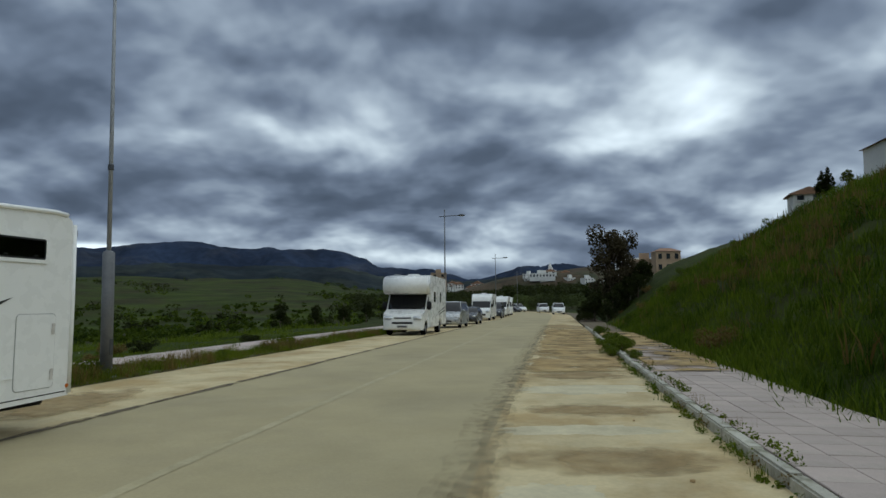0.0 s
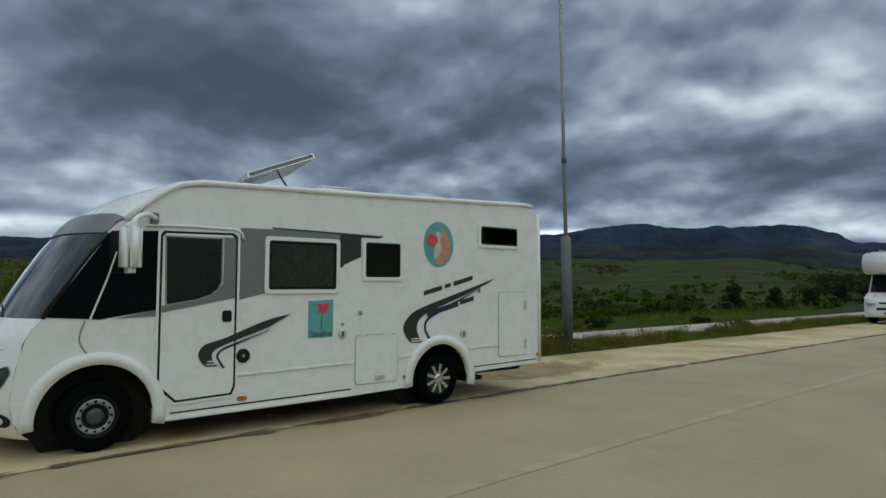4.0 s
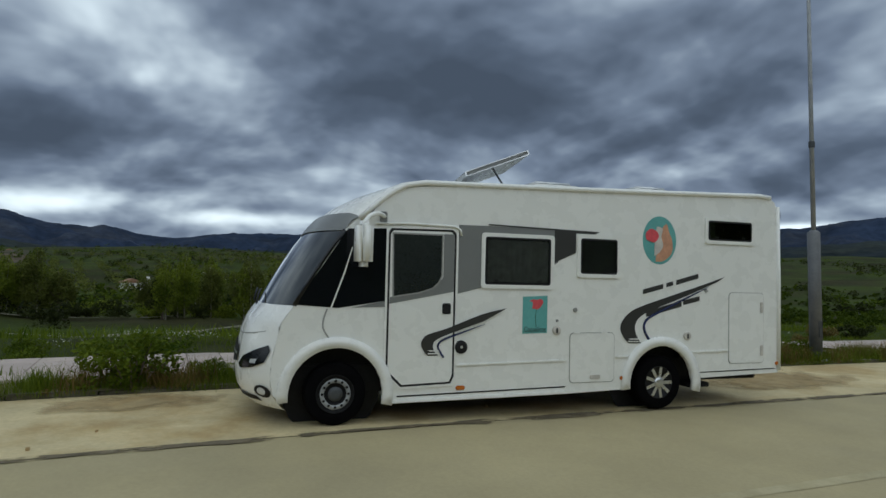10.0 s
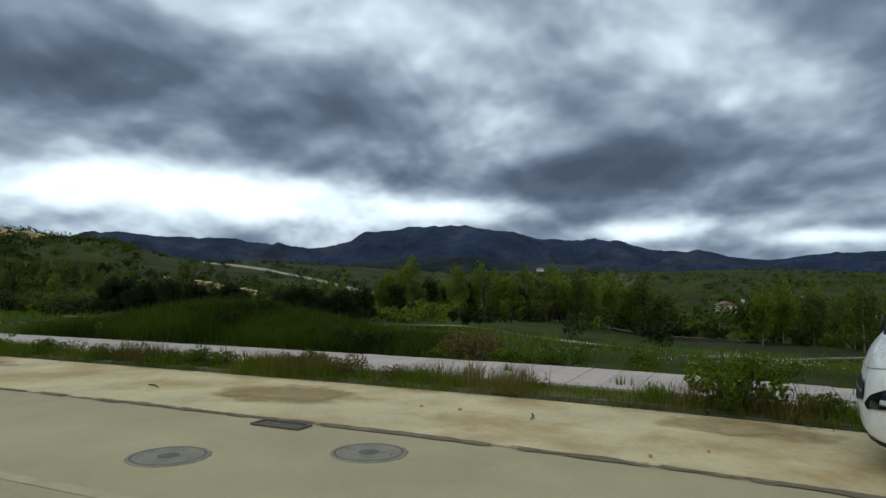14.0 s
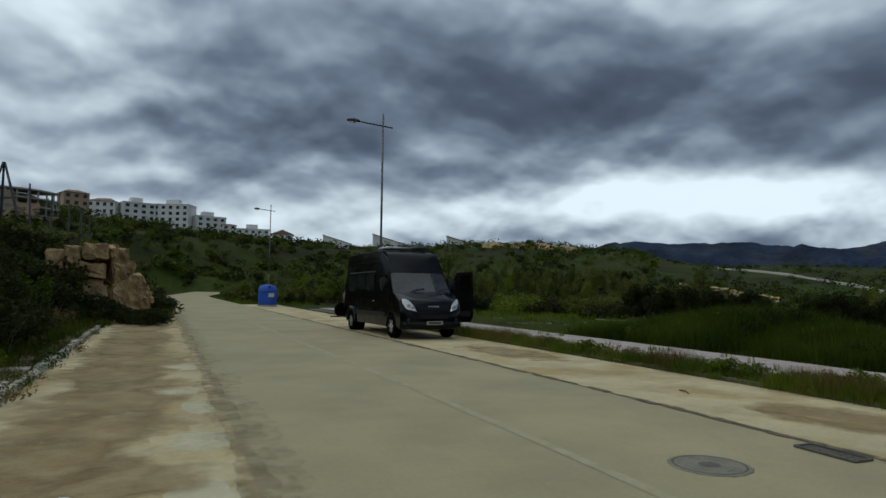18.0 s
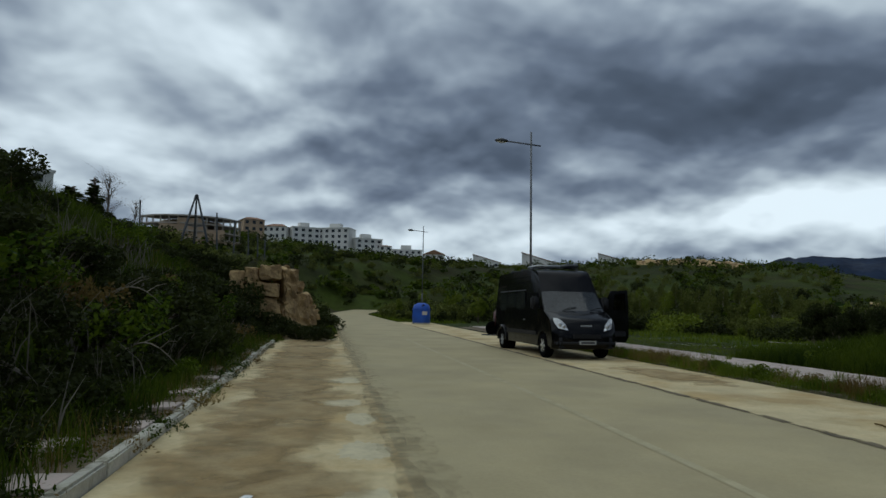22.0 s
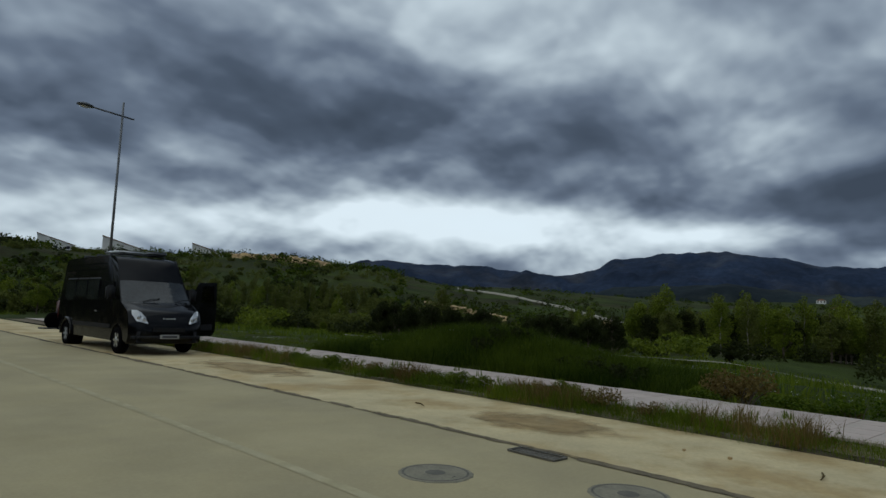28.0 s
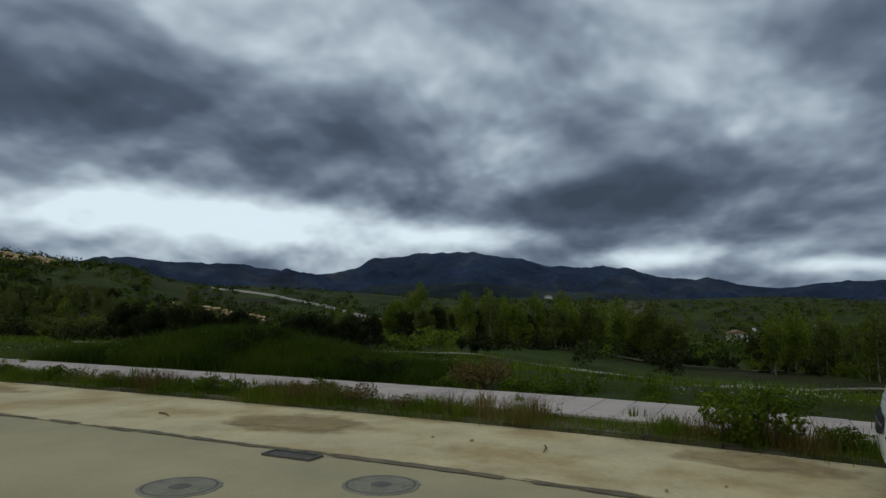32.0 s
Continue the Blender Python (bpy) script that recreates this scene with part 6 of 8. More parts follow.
# ---- street furniture and the rock ----
def build_lamp_post(x, y, h, arm=True, thick=0.0, turn=0.0, label="tall grey steel street lamp beside the road"):
    T = thing("street_lamp", pose(x, y, road_z(y) + 0.05, 0, 0, turn), label, "street lamp", "street lamps")
    part("foot", box(-0.2, 0.2, -0.2, 0.2, 0, 0.03, 0.008), "steel", T, "steel foot plate")
    for sx in (-0.15, 0.15):
        for sy in (-0.15, 0.15):
            part("bolt", lathe([(0.02, 0.03), (0.02, 0.06), (0.012, 0.065)], 6, at=(sx, sy, 0)), "dark_steel", T)
    r0 = thick or 0.085
    part("base_tube", tube([(0, 0, 0.02), (0, 0, 2.75), (0, 0, 2.80)], [r0, r0, 0.06], 14), "pole_steel", T, "thicker lower tube with a hatch", True)
    # far poles look dark against the sky through their colour alone
    part("pole", tube([(0, 0, 2.75), (0, 0, h * 0.6), (0, 0, h)], [0.050, 0.042, 0.030] if thick else [0.058, 0.052, 0.042], 12), "steel" if thick else "pole_steel", T, "slim steel pole", True)
    for z in (4.6,) if thick else ():
        part("collar", lathe([(0.055, z), (0.064, z + 0.02), (0.064, z + 0.12), (0.052, z + 0.14)], 12), "dark_steel", T)
    part("hatch", box(r0 - 0.01, r0 + 0.006, -0.05, 0.05, 0.5, 0.85, 0.004), "dark_steel", T)
    za = h - 0.62
    part("arm", tube([(-0.5, 0, za - 0.02), (1.25, 0, za + 0.06)], 0.036, 8), "dark_steel", T, "cross arm", True)
    head = part("lamp_head", lathe([(0.10, 0.11), (0.24, 0.05), (0.27, 0.0), (0.25, -0.03), (0.12, -0.07)], 20, at=(0, 0, 0)), "dark_steel", T, "dark domed lamp head", True, pose(1.55, 0, za + 0.06) @ Matrix.Diagonal((1.3, 0.75, 1, 1)))
    part("bowl", lathe([(0.20, -0.03), (0.16, -0.08), (0.05, -0.11)], 18), "lens", head, "clear lamp bowl", True)
    part("neck", tube([(1.2, 0, za + 0.06), (1.4, 0, za + 0.07)], 0.04, 8), "dark_steel", T)
    return T


build_lamp_post(-7.55, 14.0, 10.4, thick=0.125, turn=-12)
build_lamp_post(-10.9, -28.7, 10.1, turn=3)
build_lamp_post(-0.4, 57.0, 10.2, turn=-10)
build_lamp_post(7.1, 98.0, 9.4, turn=-10)
build_lamp_post(-13.4, -68.0, 10.2, turn=15)
build_lamp_post(15.5, 146.0, 9.4, turn=-8)


def build_tank(m):
    T = thing("recycling_container", m, "bright blue plastic recycling container beside the road", "container")
    b = lathe([(0.72, 0.10), (0.77, 0.14), (0.78, 0.7), (0.76, 1.25), (0.70, 1.48), (0.55, 1.66), (0.30, 1.74), (0.08, 1.76)], 28)
    for v in b.verts:
        v.co.x, v.co.y = [c * (1 - 0.10 * (abs(v.co.x * v.co.y) / 0.3)) for c in (v.co.x, v.co.y)]
    part("shell", b, "blue", T, "rounded blue plastic shell", True)
    part("base", lathe([(0.74, 0.0), (0.76, 0.02), (0.76, 0.10), (0.72, 0.12)], 28), "kerb", T, "pale plinth")
    part("hole", lathe([(0.11, 0.0), (0.13, 0.02), (0.13, 0.06)], 16, axis="y", at=(0.1, 0.60, 1.50)), "black", T, "dark throwing hole")
    part("lifting_eye", tube([(-0.08, 0, 1.74), (-0.08, 0, 1.86), (0.08, 0, 1.86), (0.08, 0, 1.74)], 0.02, 6), "dark_steel", T, "steel lifting eye")
    part("rim", lathe([(0.785, 1.18), (0.80, 1.20), (0.785, 1.24)], 28), "blue", T)
    part("label_plate", box(-0.22, 0.22, 0.72, 0.775, 0.75, 1.05, 0.01), "pale_print", T, "pale worn sticker")
    return T


build_tank(pose(-10.2, -52.0, road_z(-52) + 0.01, 0, 0, 10))


def stone(sx, sy, sz, seed, rough=0.16):
    """A weathered block with broken edges."""
    b = bmesh.new()
    bmesh.ops.create_cube(b, size=1.0)
    bmesh.ops.bevel(b, geom=b.edges[:], offset=0.06, segments=2, affect="EDGES")
    bmesh.ops.subdivide_edges(b, edges=b.edges[:], cuts=2, use_grid_fill=True)
    for v in b.verts:
        p = Vector((v.co.x * sx, v.co.y * sy, v.co.z * sz))
        n = noise.noise_vector(p * 1.9 + Vector((seed * 7.3, seed, 0)))
        f = noise.noise_vector(p * 5.5 + Vector((seed, seed * 3.1, 5)))
        strata = 0.03 * noise.noise((0.0, seed, p.z * 9)) if sz > 0.2 else 0.0
        v.co = p + n * rough + f * rough * 0.45 + Vector((p.x, p.y, 0)).normalized() * strata
    return b


def build_rock(m):
    """Square-cut beds on the face, a crumbled slope falling away along the road."""
    T = thing("rock_outcrop", m, "layered tan sandstone outcrop at the foot of the bank", "rock")
    k = 0
    for x, y, z, sx, sy, sz in (
            (-2.62, 0.35, 2.30, 0.95, 1.5, 1.55), (-1.72, 0.25, 2.82, 0.85, 1.4, 0.80), (-0.62, 0.20, 2.98, 1.35, 1.5, 0.78), (-1.05, 0.10, 2.15, 2.05, 1.4, 0.72),
            (-1.15, 0.20, 1.62, 2.0, 1.3, 0.36), (-0.72, 0.05, 1.12, 1.65, 1.3, 0.78), (-2.5, 0.5, 1.30, 0.8, 1.3, 0.5), (-0.6, 0.30, 0.50, 1.6, 1.4, 0.6), (-1.9, 0.8, 0.6, 1.6, 1.6, 1.2),
            (0.30, 0.85, 2.85, 0.95, 1.5, 0.85), (0.45, 0.9, 2.05, 1.0, 1.6, 0.95), (0.40, 0.8, 1.2, 1.0, 1.6, 0.9), (0.35, 0.8, 0.45, 1.2, 1.6, 0.9),
            (0.95, 1.7, 2.30, 0.9, 1.4, 0.7), (1.15, 1.8, 1.55, 1.0, 1.6, 0.9), (1.1, 1.7, 0.7, 1.2, 1.7, 1.0), (1.55, 2.5, 1.75, 0.75, 1.2, 0.55), (1.75, 2.6, 1.15, 0.9, 1.4, 0.7), (1.8, 2.5, 0.45, 1.1, 1.5, 0.9), (2.2, 3.2, 0.9, 0.7, 1.0, 0.6),
            (-0.2, 1.4, 3.05, 1.6, 1.2, 0.6), (-1.6, 1.5, 2.6, 1.6, 1.4, 0.9)):
        k += 1
        part("block", stone(sx * 0.99, sy, sz * (0.94 if k < 9 else 1.0), k, 0.13 if k < 9 else 0.26), "rock", T, smooth=False, m=pose(x, y, z, random.uniform(-3, 3), random.uniform(-4, 4), random.uniform(-6, 6) + (0 if k < 10 else 30)))
    for i in range(26):
        t = random.random()
        b = stone(random.uniform(0.15, 0.4), random.uniform(0.15, 0.35), random.uniform(0.1, 0.25), i + 40, 0.05)
        part("rubble", b, "rock", T, m=pose(0.5 + 1.9 * t + random.uniform(-0.2, 0.3), 0.2 + 2.6 * t, random.uniform(0.2, 2.6) * (1 - 0.5 * t), random.uniform(0, 90), random.uniform(0, 90), random.uniform(0, 90)))
    return T


build_rock(pose(0.85, -32.4, road_z(-33) + 0.05, 0, 0, 180) @ Matrix.Diagonal((0.76, 1.0, 1.0, 1)))


def build_debris():
    """Stones and rubbish lying on the concrete strips."""
    for i in range(26):
        y = random.uniform(-9, 12)
        off = random.choice((random.uniform(0.2, 2.4), random.uniform(-8.5, -6.1)))
        if abs(off - 0.5) < 0.6 and abs(y) < 1.5:
            continue
        s = random.uniform(0.02, 0.05)
        b = stone(s, s * 0.8, s * 0.6, i, 0.012)
        solid("pebble", b, "rock", "small pale stone lying on the concrete strip", "stone", group="loose stones", m=along(y, off, 0.02))
    for y, off, a in ((-1.6, -7.4, 15), (-7.6, -7.0, 70)):
        b = tube([(-0.18, 0, 0.012), (0.0, 0.02, 0.02), (0.2, -0.01, 0.012)], [0.012, 0.012, 0.006], 6)
        solid("twig", b, "dry", "dry twig lying on the concrete strip", "twig", group="loose twigs", m=along(y, off, 0.012) @ pose(0, 0, 0, 0, 0, a))
    b = box(-0.09, 0.09, -0.04, 0.04, 0, 0.012, 0.004)
    solid("scrap", b, "car_white", "white scrap of litter on the concrete strip", "litter", m=along(-5.6, 1.4, 0.008) @ pose(0, 0, 0, 0, 0, 70))


build_debris()


# ---- plants ----
rng = np.random.default_rng(7)


def blades(name, xyz, height, mat, label, width=0.012, lean=0.45, category="grass", kind="stuff"):
    """Grass blades or stalks, each bent over, as one sheet of stuff; xyz and height are arrays."""
    n = len(xyz)
    a = rng.uniform(0, 2 * math.pi, n)
    side = np.stack([np.cos(a), np.sin(a), np.zeros(n)], 1)
    bend = rng.uniform(0, 2 * math.pi, n)
    out = np.stack([np.cos(bend), np.sin(bend), np.zeros(n)], 1) * (rng.uniform(0.1, 1.0, n) * lean)[:, None]
    h = height[:, None]
    w = (width * rng.uniform(0.6, 1.4, n) * np.sqrt(height / 0.3))[:, None]
    up = np.array([[0, 0, 1.0]])
    v = np.stack([xyz - side * w, xyz + side * w, xyz + (up * 0.55 + out * 0.35) * h + side * w * 0.7, xyz + (up * 0.55 + out * 0.35) * h - side * w * 0.7, xyz + (up * 0.95 + out) * h], 1).reshape(-1, 3)
    i = np.arange(n) * 5
    quads = np.stack([i, i + 1, i + 2, i + 3], 1).tolist()
    tris = np.stack([i + 3, i + 2, i + 4], 1).tolist()
    me = bpy.data.meshes.new(name)
    me.from_pydata(v.tolist(), [], quads + tris)
    me.materials.append(M[mat])
    return tagged(new(name, me), label, category, kind=kind)


def leaves(centres, size, flat=0.35):
    """Leaf quads round the centres: verts and faces."""
    n = len(centres)
    d = rng.normal(size=(n, 3))
    d[:, 2] *= flat + 0.4
    d /= np.linalg.norm(d, axis=1)[:, None]
    e = np.cross(d, rng.normal(size=(n, 3)))
    e /= np.linalg.norm(e, axis=1)[:, None] + 1e-9
    s = (size * rng.uniform(0.55, 1.35, n))[:, None]
    c = np.asarray(centres)
    v = np.stack([c - d * s, c - e * s * 0.5, c + d * s, c + e * s * 0.5], 1).reshape(-1, 3)
    i = np.arange(n) * 4
    return v, np.stack([i, i + 1, i + 2, i + 3], 1)


def leaf_mesh(name, centres, size, mat):
    v, f = leaves(centres, size)
    me = bpy.data.meshes.new(name)
    me.from_pydata(v.tolist(), [], f.tolist())
    me.materials.append(M[mat])
    return me


def clump_points(clumps, n):
    """Points inside a set of lumps (x, y, z, radius, flattening), thicker towards their skins."""
    w = np.array([c[3] ** 2 for c in clumps])
    pick = rng.choice(len(clumps), n, p=w / w.sum())
    c = np.array(clumps)[pick]
    d = rng.normal(size=(n, 3))
    d /= np.linalg.norm(d, axis=1)[:, None]
    r = rng.uniform(0.25, 1.0, n) ** 0.45
    return c[:, :3] + d * (c[:, 3] * r)[:, None] * np.stack([np.ones(n), np.ones(n), c[:, 4]], 1)


def build_tree(name, h, shape, n, leaf, mat, label, trunk_r=0.09, seed=1, bare=0.0, category="tree", group="trees"):
    """A tree at the origin: tapered trunk, limbs, and a crown of leaves with gaps."""
    r = random.Random(seed)
    T = thing(name, pose(0, 0, 0), label, category, group)
    lean = [(0, 0, -0.3)]
    for i in range(1, 7):
        t = i / 6
        lean.append((r.uniform(-0.05, 0.05) * h * t * 0.6, r.uniform(-0.05, 0.05) * h * t * 0.6, h * 0.92 * t))
    part("trunk", tube(lean, [trunk_r * (1.15 - 0.95 * i / 6) for i in range(7)], 7), "pale_bark" if shape == "poplar" else "bark", T, "tapered trunk", True)
    clumps, limb = [], bmesh.new()
    count = {"poplar": 16, "round": 15, "tall": 34, "conifer": 14}[shape]
    for i in range(count):
        t = (i + 0.5) / count
        if shape == "poplar":
            z, rad, spread = h * (0.15 + 0.81 * t), h * (0.10 * math.sin(math.pi * (0.15 + 0.8 * t)) + 0.03), h * 0.11 * math.sin(math.pi * (0.2 + 0.75 * t))
        elif shape == "conifer":
            z, rad, spread = h * (0.08 + 0.86 * t), h * (0.10 * (1 - t) + 0.02), h * 0.07 * (1 - t)
        elif shape == "tall":
            z, rad, spread = h * (0.24 + 0.70 * t), h * r.uniform(0.05, 0.10), h * r.uniform(0.02, 0.17)
        else:
            z, rad, spread = h * (0.30 + 0.58 * t), h * r.uniform(0.12, 0.20) * (1 - 0.4 * t), h * r.uniform(0.08, 0.30) * (1 - 0.6 * t)
        a = r.uniform(0, 2 * math.pi)
        p = Vector((math.cos(a) * spread, math.sin(a) * spread, z))
        clumps.append((p.x, p.y, p.z, rad, 1.25 if shape in ("poplar", "conifer") else 0.85))
        q = Vector((0, 0, max(h * 0.1, z - spread * 1.2 - h * 0.06)))
        mid = (p + q) / 2 + Vector((0, 0, -0.02 * h))
        tube([q, mid, p], [trunk_r * 0.42, trunk_r * 0.28, trunk_r * 0.10], 5, limb)
        if bare:
            for _ in range(7):
                e = p + Vector((r.gauss(0, 1), r.gauss(0, 1), r.gauss(0.6, 0.6))) * rad * 1.3
                tube([p, (p + e) / 2 + Vector((r.gauss(0, 0.1), r.gauss(0, 0.1), 0)) * rad, e], [trunk_r * 0.10, trunk_r * 0.07, trunk_r * 0.03], 4, limb)
    part("branching", limb, "bark", T, "spreading limbs")
    if n:
        ob = new("crown", leaf_mesh("crown", clump_points(clumps, n), leaf, mat))
        ob.parent = T
        tagged(ob, "crown of small leaves with gaps")
    return T


def spot(az, d):
    x, y = -d * math.sin(radians(az)), d * math.cos(radians(az))
    return x, y, land_z(x, y)


def on_road(x, y, margin=1.2):
    return -170 < y < 200 and GUTTER_L - margin < x - edge_x(y) < margin


def set_down(proto, az, d, s=1.0, turn=None):
    x, y, z = spot(az, d)
    if on_road(x, y, 3.0):
        x, y, z = spot(az - 12, d)
    return copy_thing(proto, pose(x, y, z, 0, 0, random.uniform(0, 360) if turn is None else turn) @ Matrix.Diagonal((s * random.uniform(0.9, 1.1), s * random.uniform(0.9, 1.1), s, 1)))


def move_to(ob, az, d, s=1.0):
    x, y, z = spot(az, d)
    ob.matrix_basis = pose(x, y, z, 0, 0, 40) @ Matrix.Diagonal((s, s, s, 1))


# the park in the valley: rows of young poplars and rounder trees, lower shrubs where the pale road climbs behind
protos = [
    build_tree("poplar_tree", 8.0, "poplar", 3400, 0.13, "leaf", "slender young tree in fresh spring leaf with a pale trunk", 0.09, 3, group="park trees"),
    build_tree("poplar_tree", 7.4, "poplar", 3000, 0.13, "leaf_olive", "slender olive-green young tree with a pale trunk", 0.08, 8, group="park trees"),
    build_tree("park_tree", 7.0, "round", 4200, 0.14, "leaf", "round park tree in fresh spring leaf", 0.12, 5, group="park trees"),
    build_tree("park_tree", 6.0, "round", 3800, 0.14, "leaf_dark", "dark round park tree in the valley", 0.12, 11, group="park trees"),
    build_tree("park_tree", 6.4, "round", 4000, 0.14, "leaf_olive", "olive-green round tree in the valley", 0.12, 17, group="park trees"),
]
places = [(112, 80, 0, 1.0), (108, 84, 1, 1.0), (99, 88, 2, 0.9), (104, 92, 3, 0.9), (90, 90, 4, 0.9)]
for p, (az, d, _, s) in zip(protos, places):
    move_to(p, az, d, s)
for i in range(250):
    az = random.uniform(56, 115)
    d = 74 + 16 * random.random() if i % 2 else 90 + 95 * random.random()
    if 84 < az < 90 or (92.5 < az < 98 and d > 96):
        continue
    k = random.choices((0, 1, 2, 3, 4), (4, 5, 2, 1.2, 3))[0]
    set_down(protos[k], az, d, random.uniform(0.72, 1.0) * (1 if d < 100 else 1.08))
for i in range(14):
    set_down(protos[random.choice((0, 1, 4))], random.uniform(107, 121), random.uniform(115, 170), random.uniform(0.75, 1.0))
for i in range(46):
    az = random.uniform(115, 132)
    set_down(protos[random.choice((3, 4, 4, 1))], az, random.uniform(62, 120), random.uniform(0.30, 0.52))
for i in range(110):
    az = random.uniform(131, 162)
    d = random.uniform(66, 150)
    set_down(protos[random.choices((0, 1, 2, 3, 4), (2, 6, 1, 2, 4))[0]], az, d, random.uniform(0.5, 0.78))
# undergrowth among the park trees
UNDERGROWTH = [(random.uniform(90, 160), random.uniform(46, 110), random.uniform(1.2, 3.0)) for i in range(120)] + [(random.uniform(56, 117), random.uniform(78, 130), random.uniform(1.4, 3.0)) for i in range(170)]
# darker thicket on the valley's edge behind the black van
for i in range(70):
    set_down(protos[3], random.uniform(116, 137), random.uniform(42, 56), random.uniform(0.34, 0.55))
for i in range(30):
    set_down(protos[random.choice((0, 2, 3))], random.uniform(160, 171), random.uniform(62, 100), random.uniform(0.3, 0.5))
for i in range(46):
    set_down(protos[random.choice((2, 3, 3))], random.uniform(167, 187), random.uniform(75, 190), random.uniform(0.22, 0.42))
for az, d, s in ((15, 88, 0.8), (12, 92, 0.7), (9.5, 96, 0.62), (20, 150, 0.6), (7.5, 104, 0.7), (4.5, 130, 1.0), (3.4, 150, 1.0)):
    set_down(protos[3], az, d, s)

# the tall thin tree and thicket where the bank comes down to the road ahead
tall = build_tree("roadside_tree", 9.2, "tall", 5200, 0.14, "leaf_brown", "tall thin-leaved tree at the foot of the bank", 0.16, 21)
tall.matrix_basis = pose(15.1, 60.0, road_z(60) - 0.1)
copy_thing(tall, pose(16.6, 61.5, road_z(61) - 0.1, 0, 0, 130) @ Matrix.Diagonal((0.92, 0.92, 0.95, 1)))
for x, y, s in ((12.2, 57.5, 0.45), (12.9, 60, 0.5), (13.8, 56.0, 0.42), (15.4, 57.8, 0.6), (15.8, 61, 0.75), (18.4, 60, 0.62), (16.9, 57, 0.5), (19.4, 64, 0.6), (13.3, 58.5, 0.62), (14.6, 57.0, 0.55), (16.4, 59.0, 0.6), (17.5, 62, 0.75), (14.0, 62.5, 0.7)):
    copy_thing(protos[3], pose(x, y, land_z(x, y) - 0.3, 0, 0, x * 50) @ Matrix.Diagonal((s, s, s, 1)))
# bare tree and conifer on the crest of the bank behind
bare_tree = build_tree("bare_tree", 5.6, "tall", 260, 0.08, "leaf_brown", "nearly bare tree on the crest of the bank", 0.09, 33, bare=1.0)
move_to(bare_tree, -164.8, 58, 0.9)
copy_thing(bare_tree, pose(*spot(-166.8, 62), 0, 0, 200) @ Matrix.Diagonal((0.6, 0.6, 0.7, 1)))
con = build_tree("conifer", 4.2, "conifer", 1500, 0.12, "leaf_dark", "dark dense conifer on the crest of the bank", 0.1, 41)
con.matrix_basis = pose(*spot(-163.8, 55), 0, 0, 40) @ Matrix.Diagonal((2.1, 2.1, 0.95, 1))
copy_thing(con, pose(*spot(-162.2, 56), 0, 0, 100) @ Matrix.Diagonal((1.9, 1.9, 0.75, 1)))
copy_thing(con, pose(*spot(-154.6, 48), 0, 0, 200) @ Matrix.Diagonal((1.9, 1.9, 0.9, 1)))
for az, s in ((-30.95, 0.62), (-30.55, 0.54)):
    x, y, _ = spot(az, 62)
    copy_thing(con, pose(x, y, 1.5 + 62 * math.tan(radians(7.0)), 0, 0, az * 90) @ Matrix.Diagonal((0.5, 0.5, s, 1)))
x, y, _ = spot(-32.3, 62)
copy_thing(protos[4], pose(x, y, 1.6 + 62 * math.tan(radians(7.2)), 0, 0, 30) @ Matrix.Diagonal((0.34, 0.34, 0.3, 1)))
set_down(protos[3], -152.5, 31, 0.42)
set_down(protos[3], -150.5, 28, 0.42)


def build_bush(name, h, n, leaf, mat, label, seed):
    r = random.Random(seed)
    T = thing(name, pose(0, 0, 0), label, "bush", "bushes")
    lump = lambda: max(-0.55, min(0.55, r.gauss(0, 0.40))) * h
    clumps = [(lump(), lump(), r.uniform(0.15, 0.72) * h, r.uniform(0.18, 0.34) * h, 0.9) for _ in range(12)]
    b = bmesh.new()
    for c in clumps:
        tube([(c[0] * 0.15, c[1] * 0.15, -0.1), (c[0] * 0.6, c[1] * 0.6, c[2] * 0.6), c[:3]], [0.022 * h, 0.016 * h, 0.006 * h], 4, b)
    part("stem_frame", b, "bark", T, "woody stems")
    ob = new("foliage", leaf_mesh("foliage", clump_points(clumps, n), leaf, mat))
    ob.parent = T
    tagged(ob, "small dense leaves")
    return T


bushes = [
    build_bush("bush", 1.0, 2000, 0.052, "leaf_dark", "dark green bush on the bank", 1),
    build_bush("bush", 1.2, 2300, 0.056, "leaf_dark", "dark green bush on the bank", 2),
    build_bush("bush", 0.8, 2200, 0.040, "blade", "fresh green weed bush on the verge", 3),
    build_bush("bush", 1.0, 1300, 0.05, "bank_green", "green bush among the grass of the bank", 6),
    build_bush("dry_bush", 0.9, 1100, 0.045, "dry", "brown dry bush among the grass", 4),
]


def put_bush(k, x, y, s, sink=0.05, on_road=False):
    z = road_z(y) + 0.08 if on_road else land_z(x, y)
    return copy_thing(bushes[k], pose(x, y, z - sink, 0, 0, random.uniform(0, 360)) @ Matrix.Diagonal((s, s, s * random.uniform(0.8, 1.1), 1)))


for b, (x, y) in zip(bushes, ((7.4, -13.0), (5.6, -8.0), (-9.35, 0.9), (8.4, 9.0), (7.5, 18.0))):
    b.matrix_basis = pose(x, y, land_z(x, y) if x > 0 else road_z(y) + 0.08)
for y, s in ((1.9, 0.45), (14.2, 0.6), (13.4, 0.5), (-13.0, 0.6), (-6.2, 0.55), (19, 0.5), (24, 0.7)):
    put_bush(2, edge_x(y) - 9.35 + random.uniform(-0.2, 0.2), y, s, on_road=True)
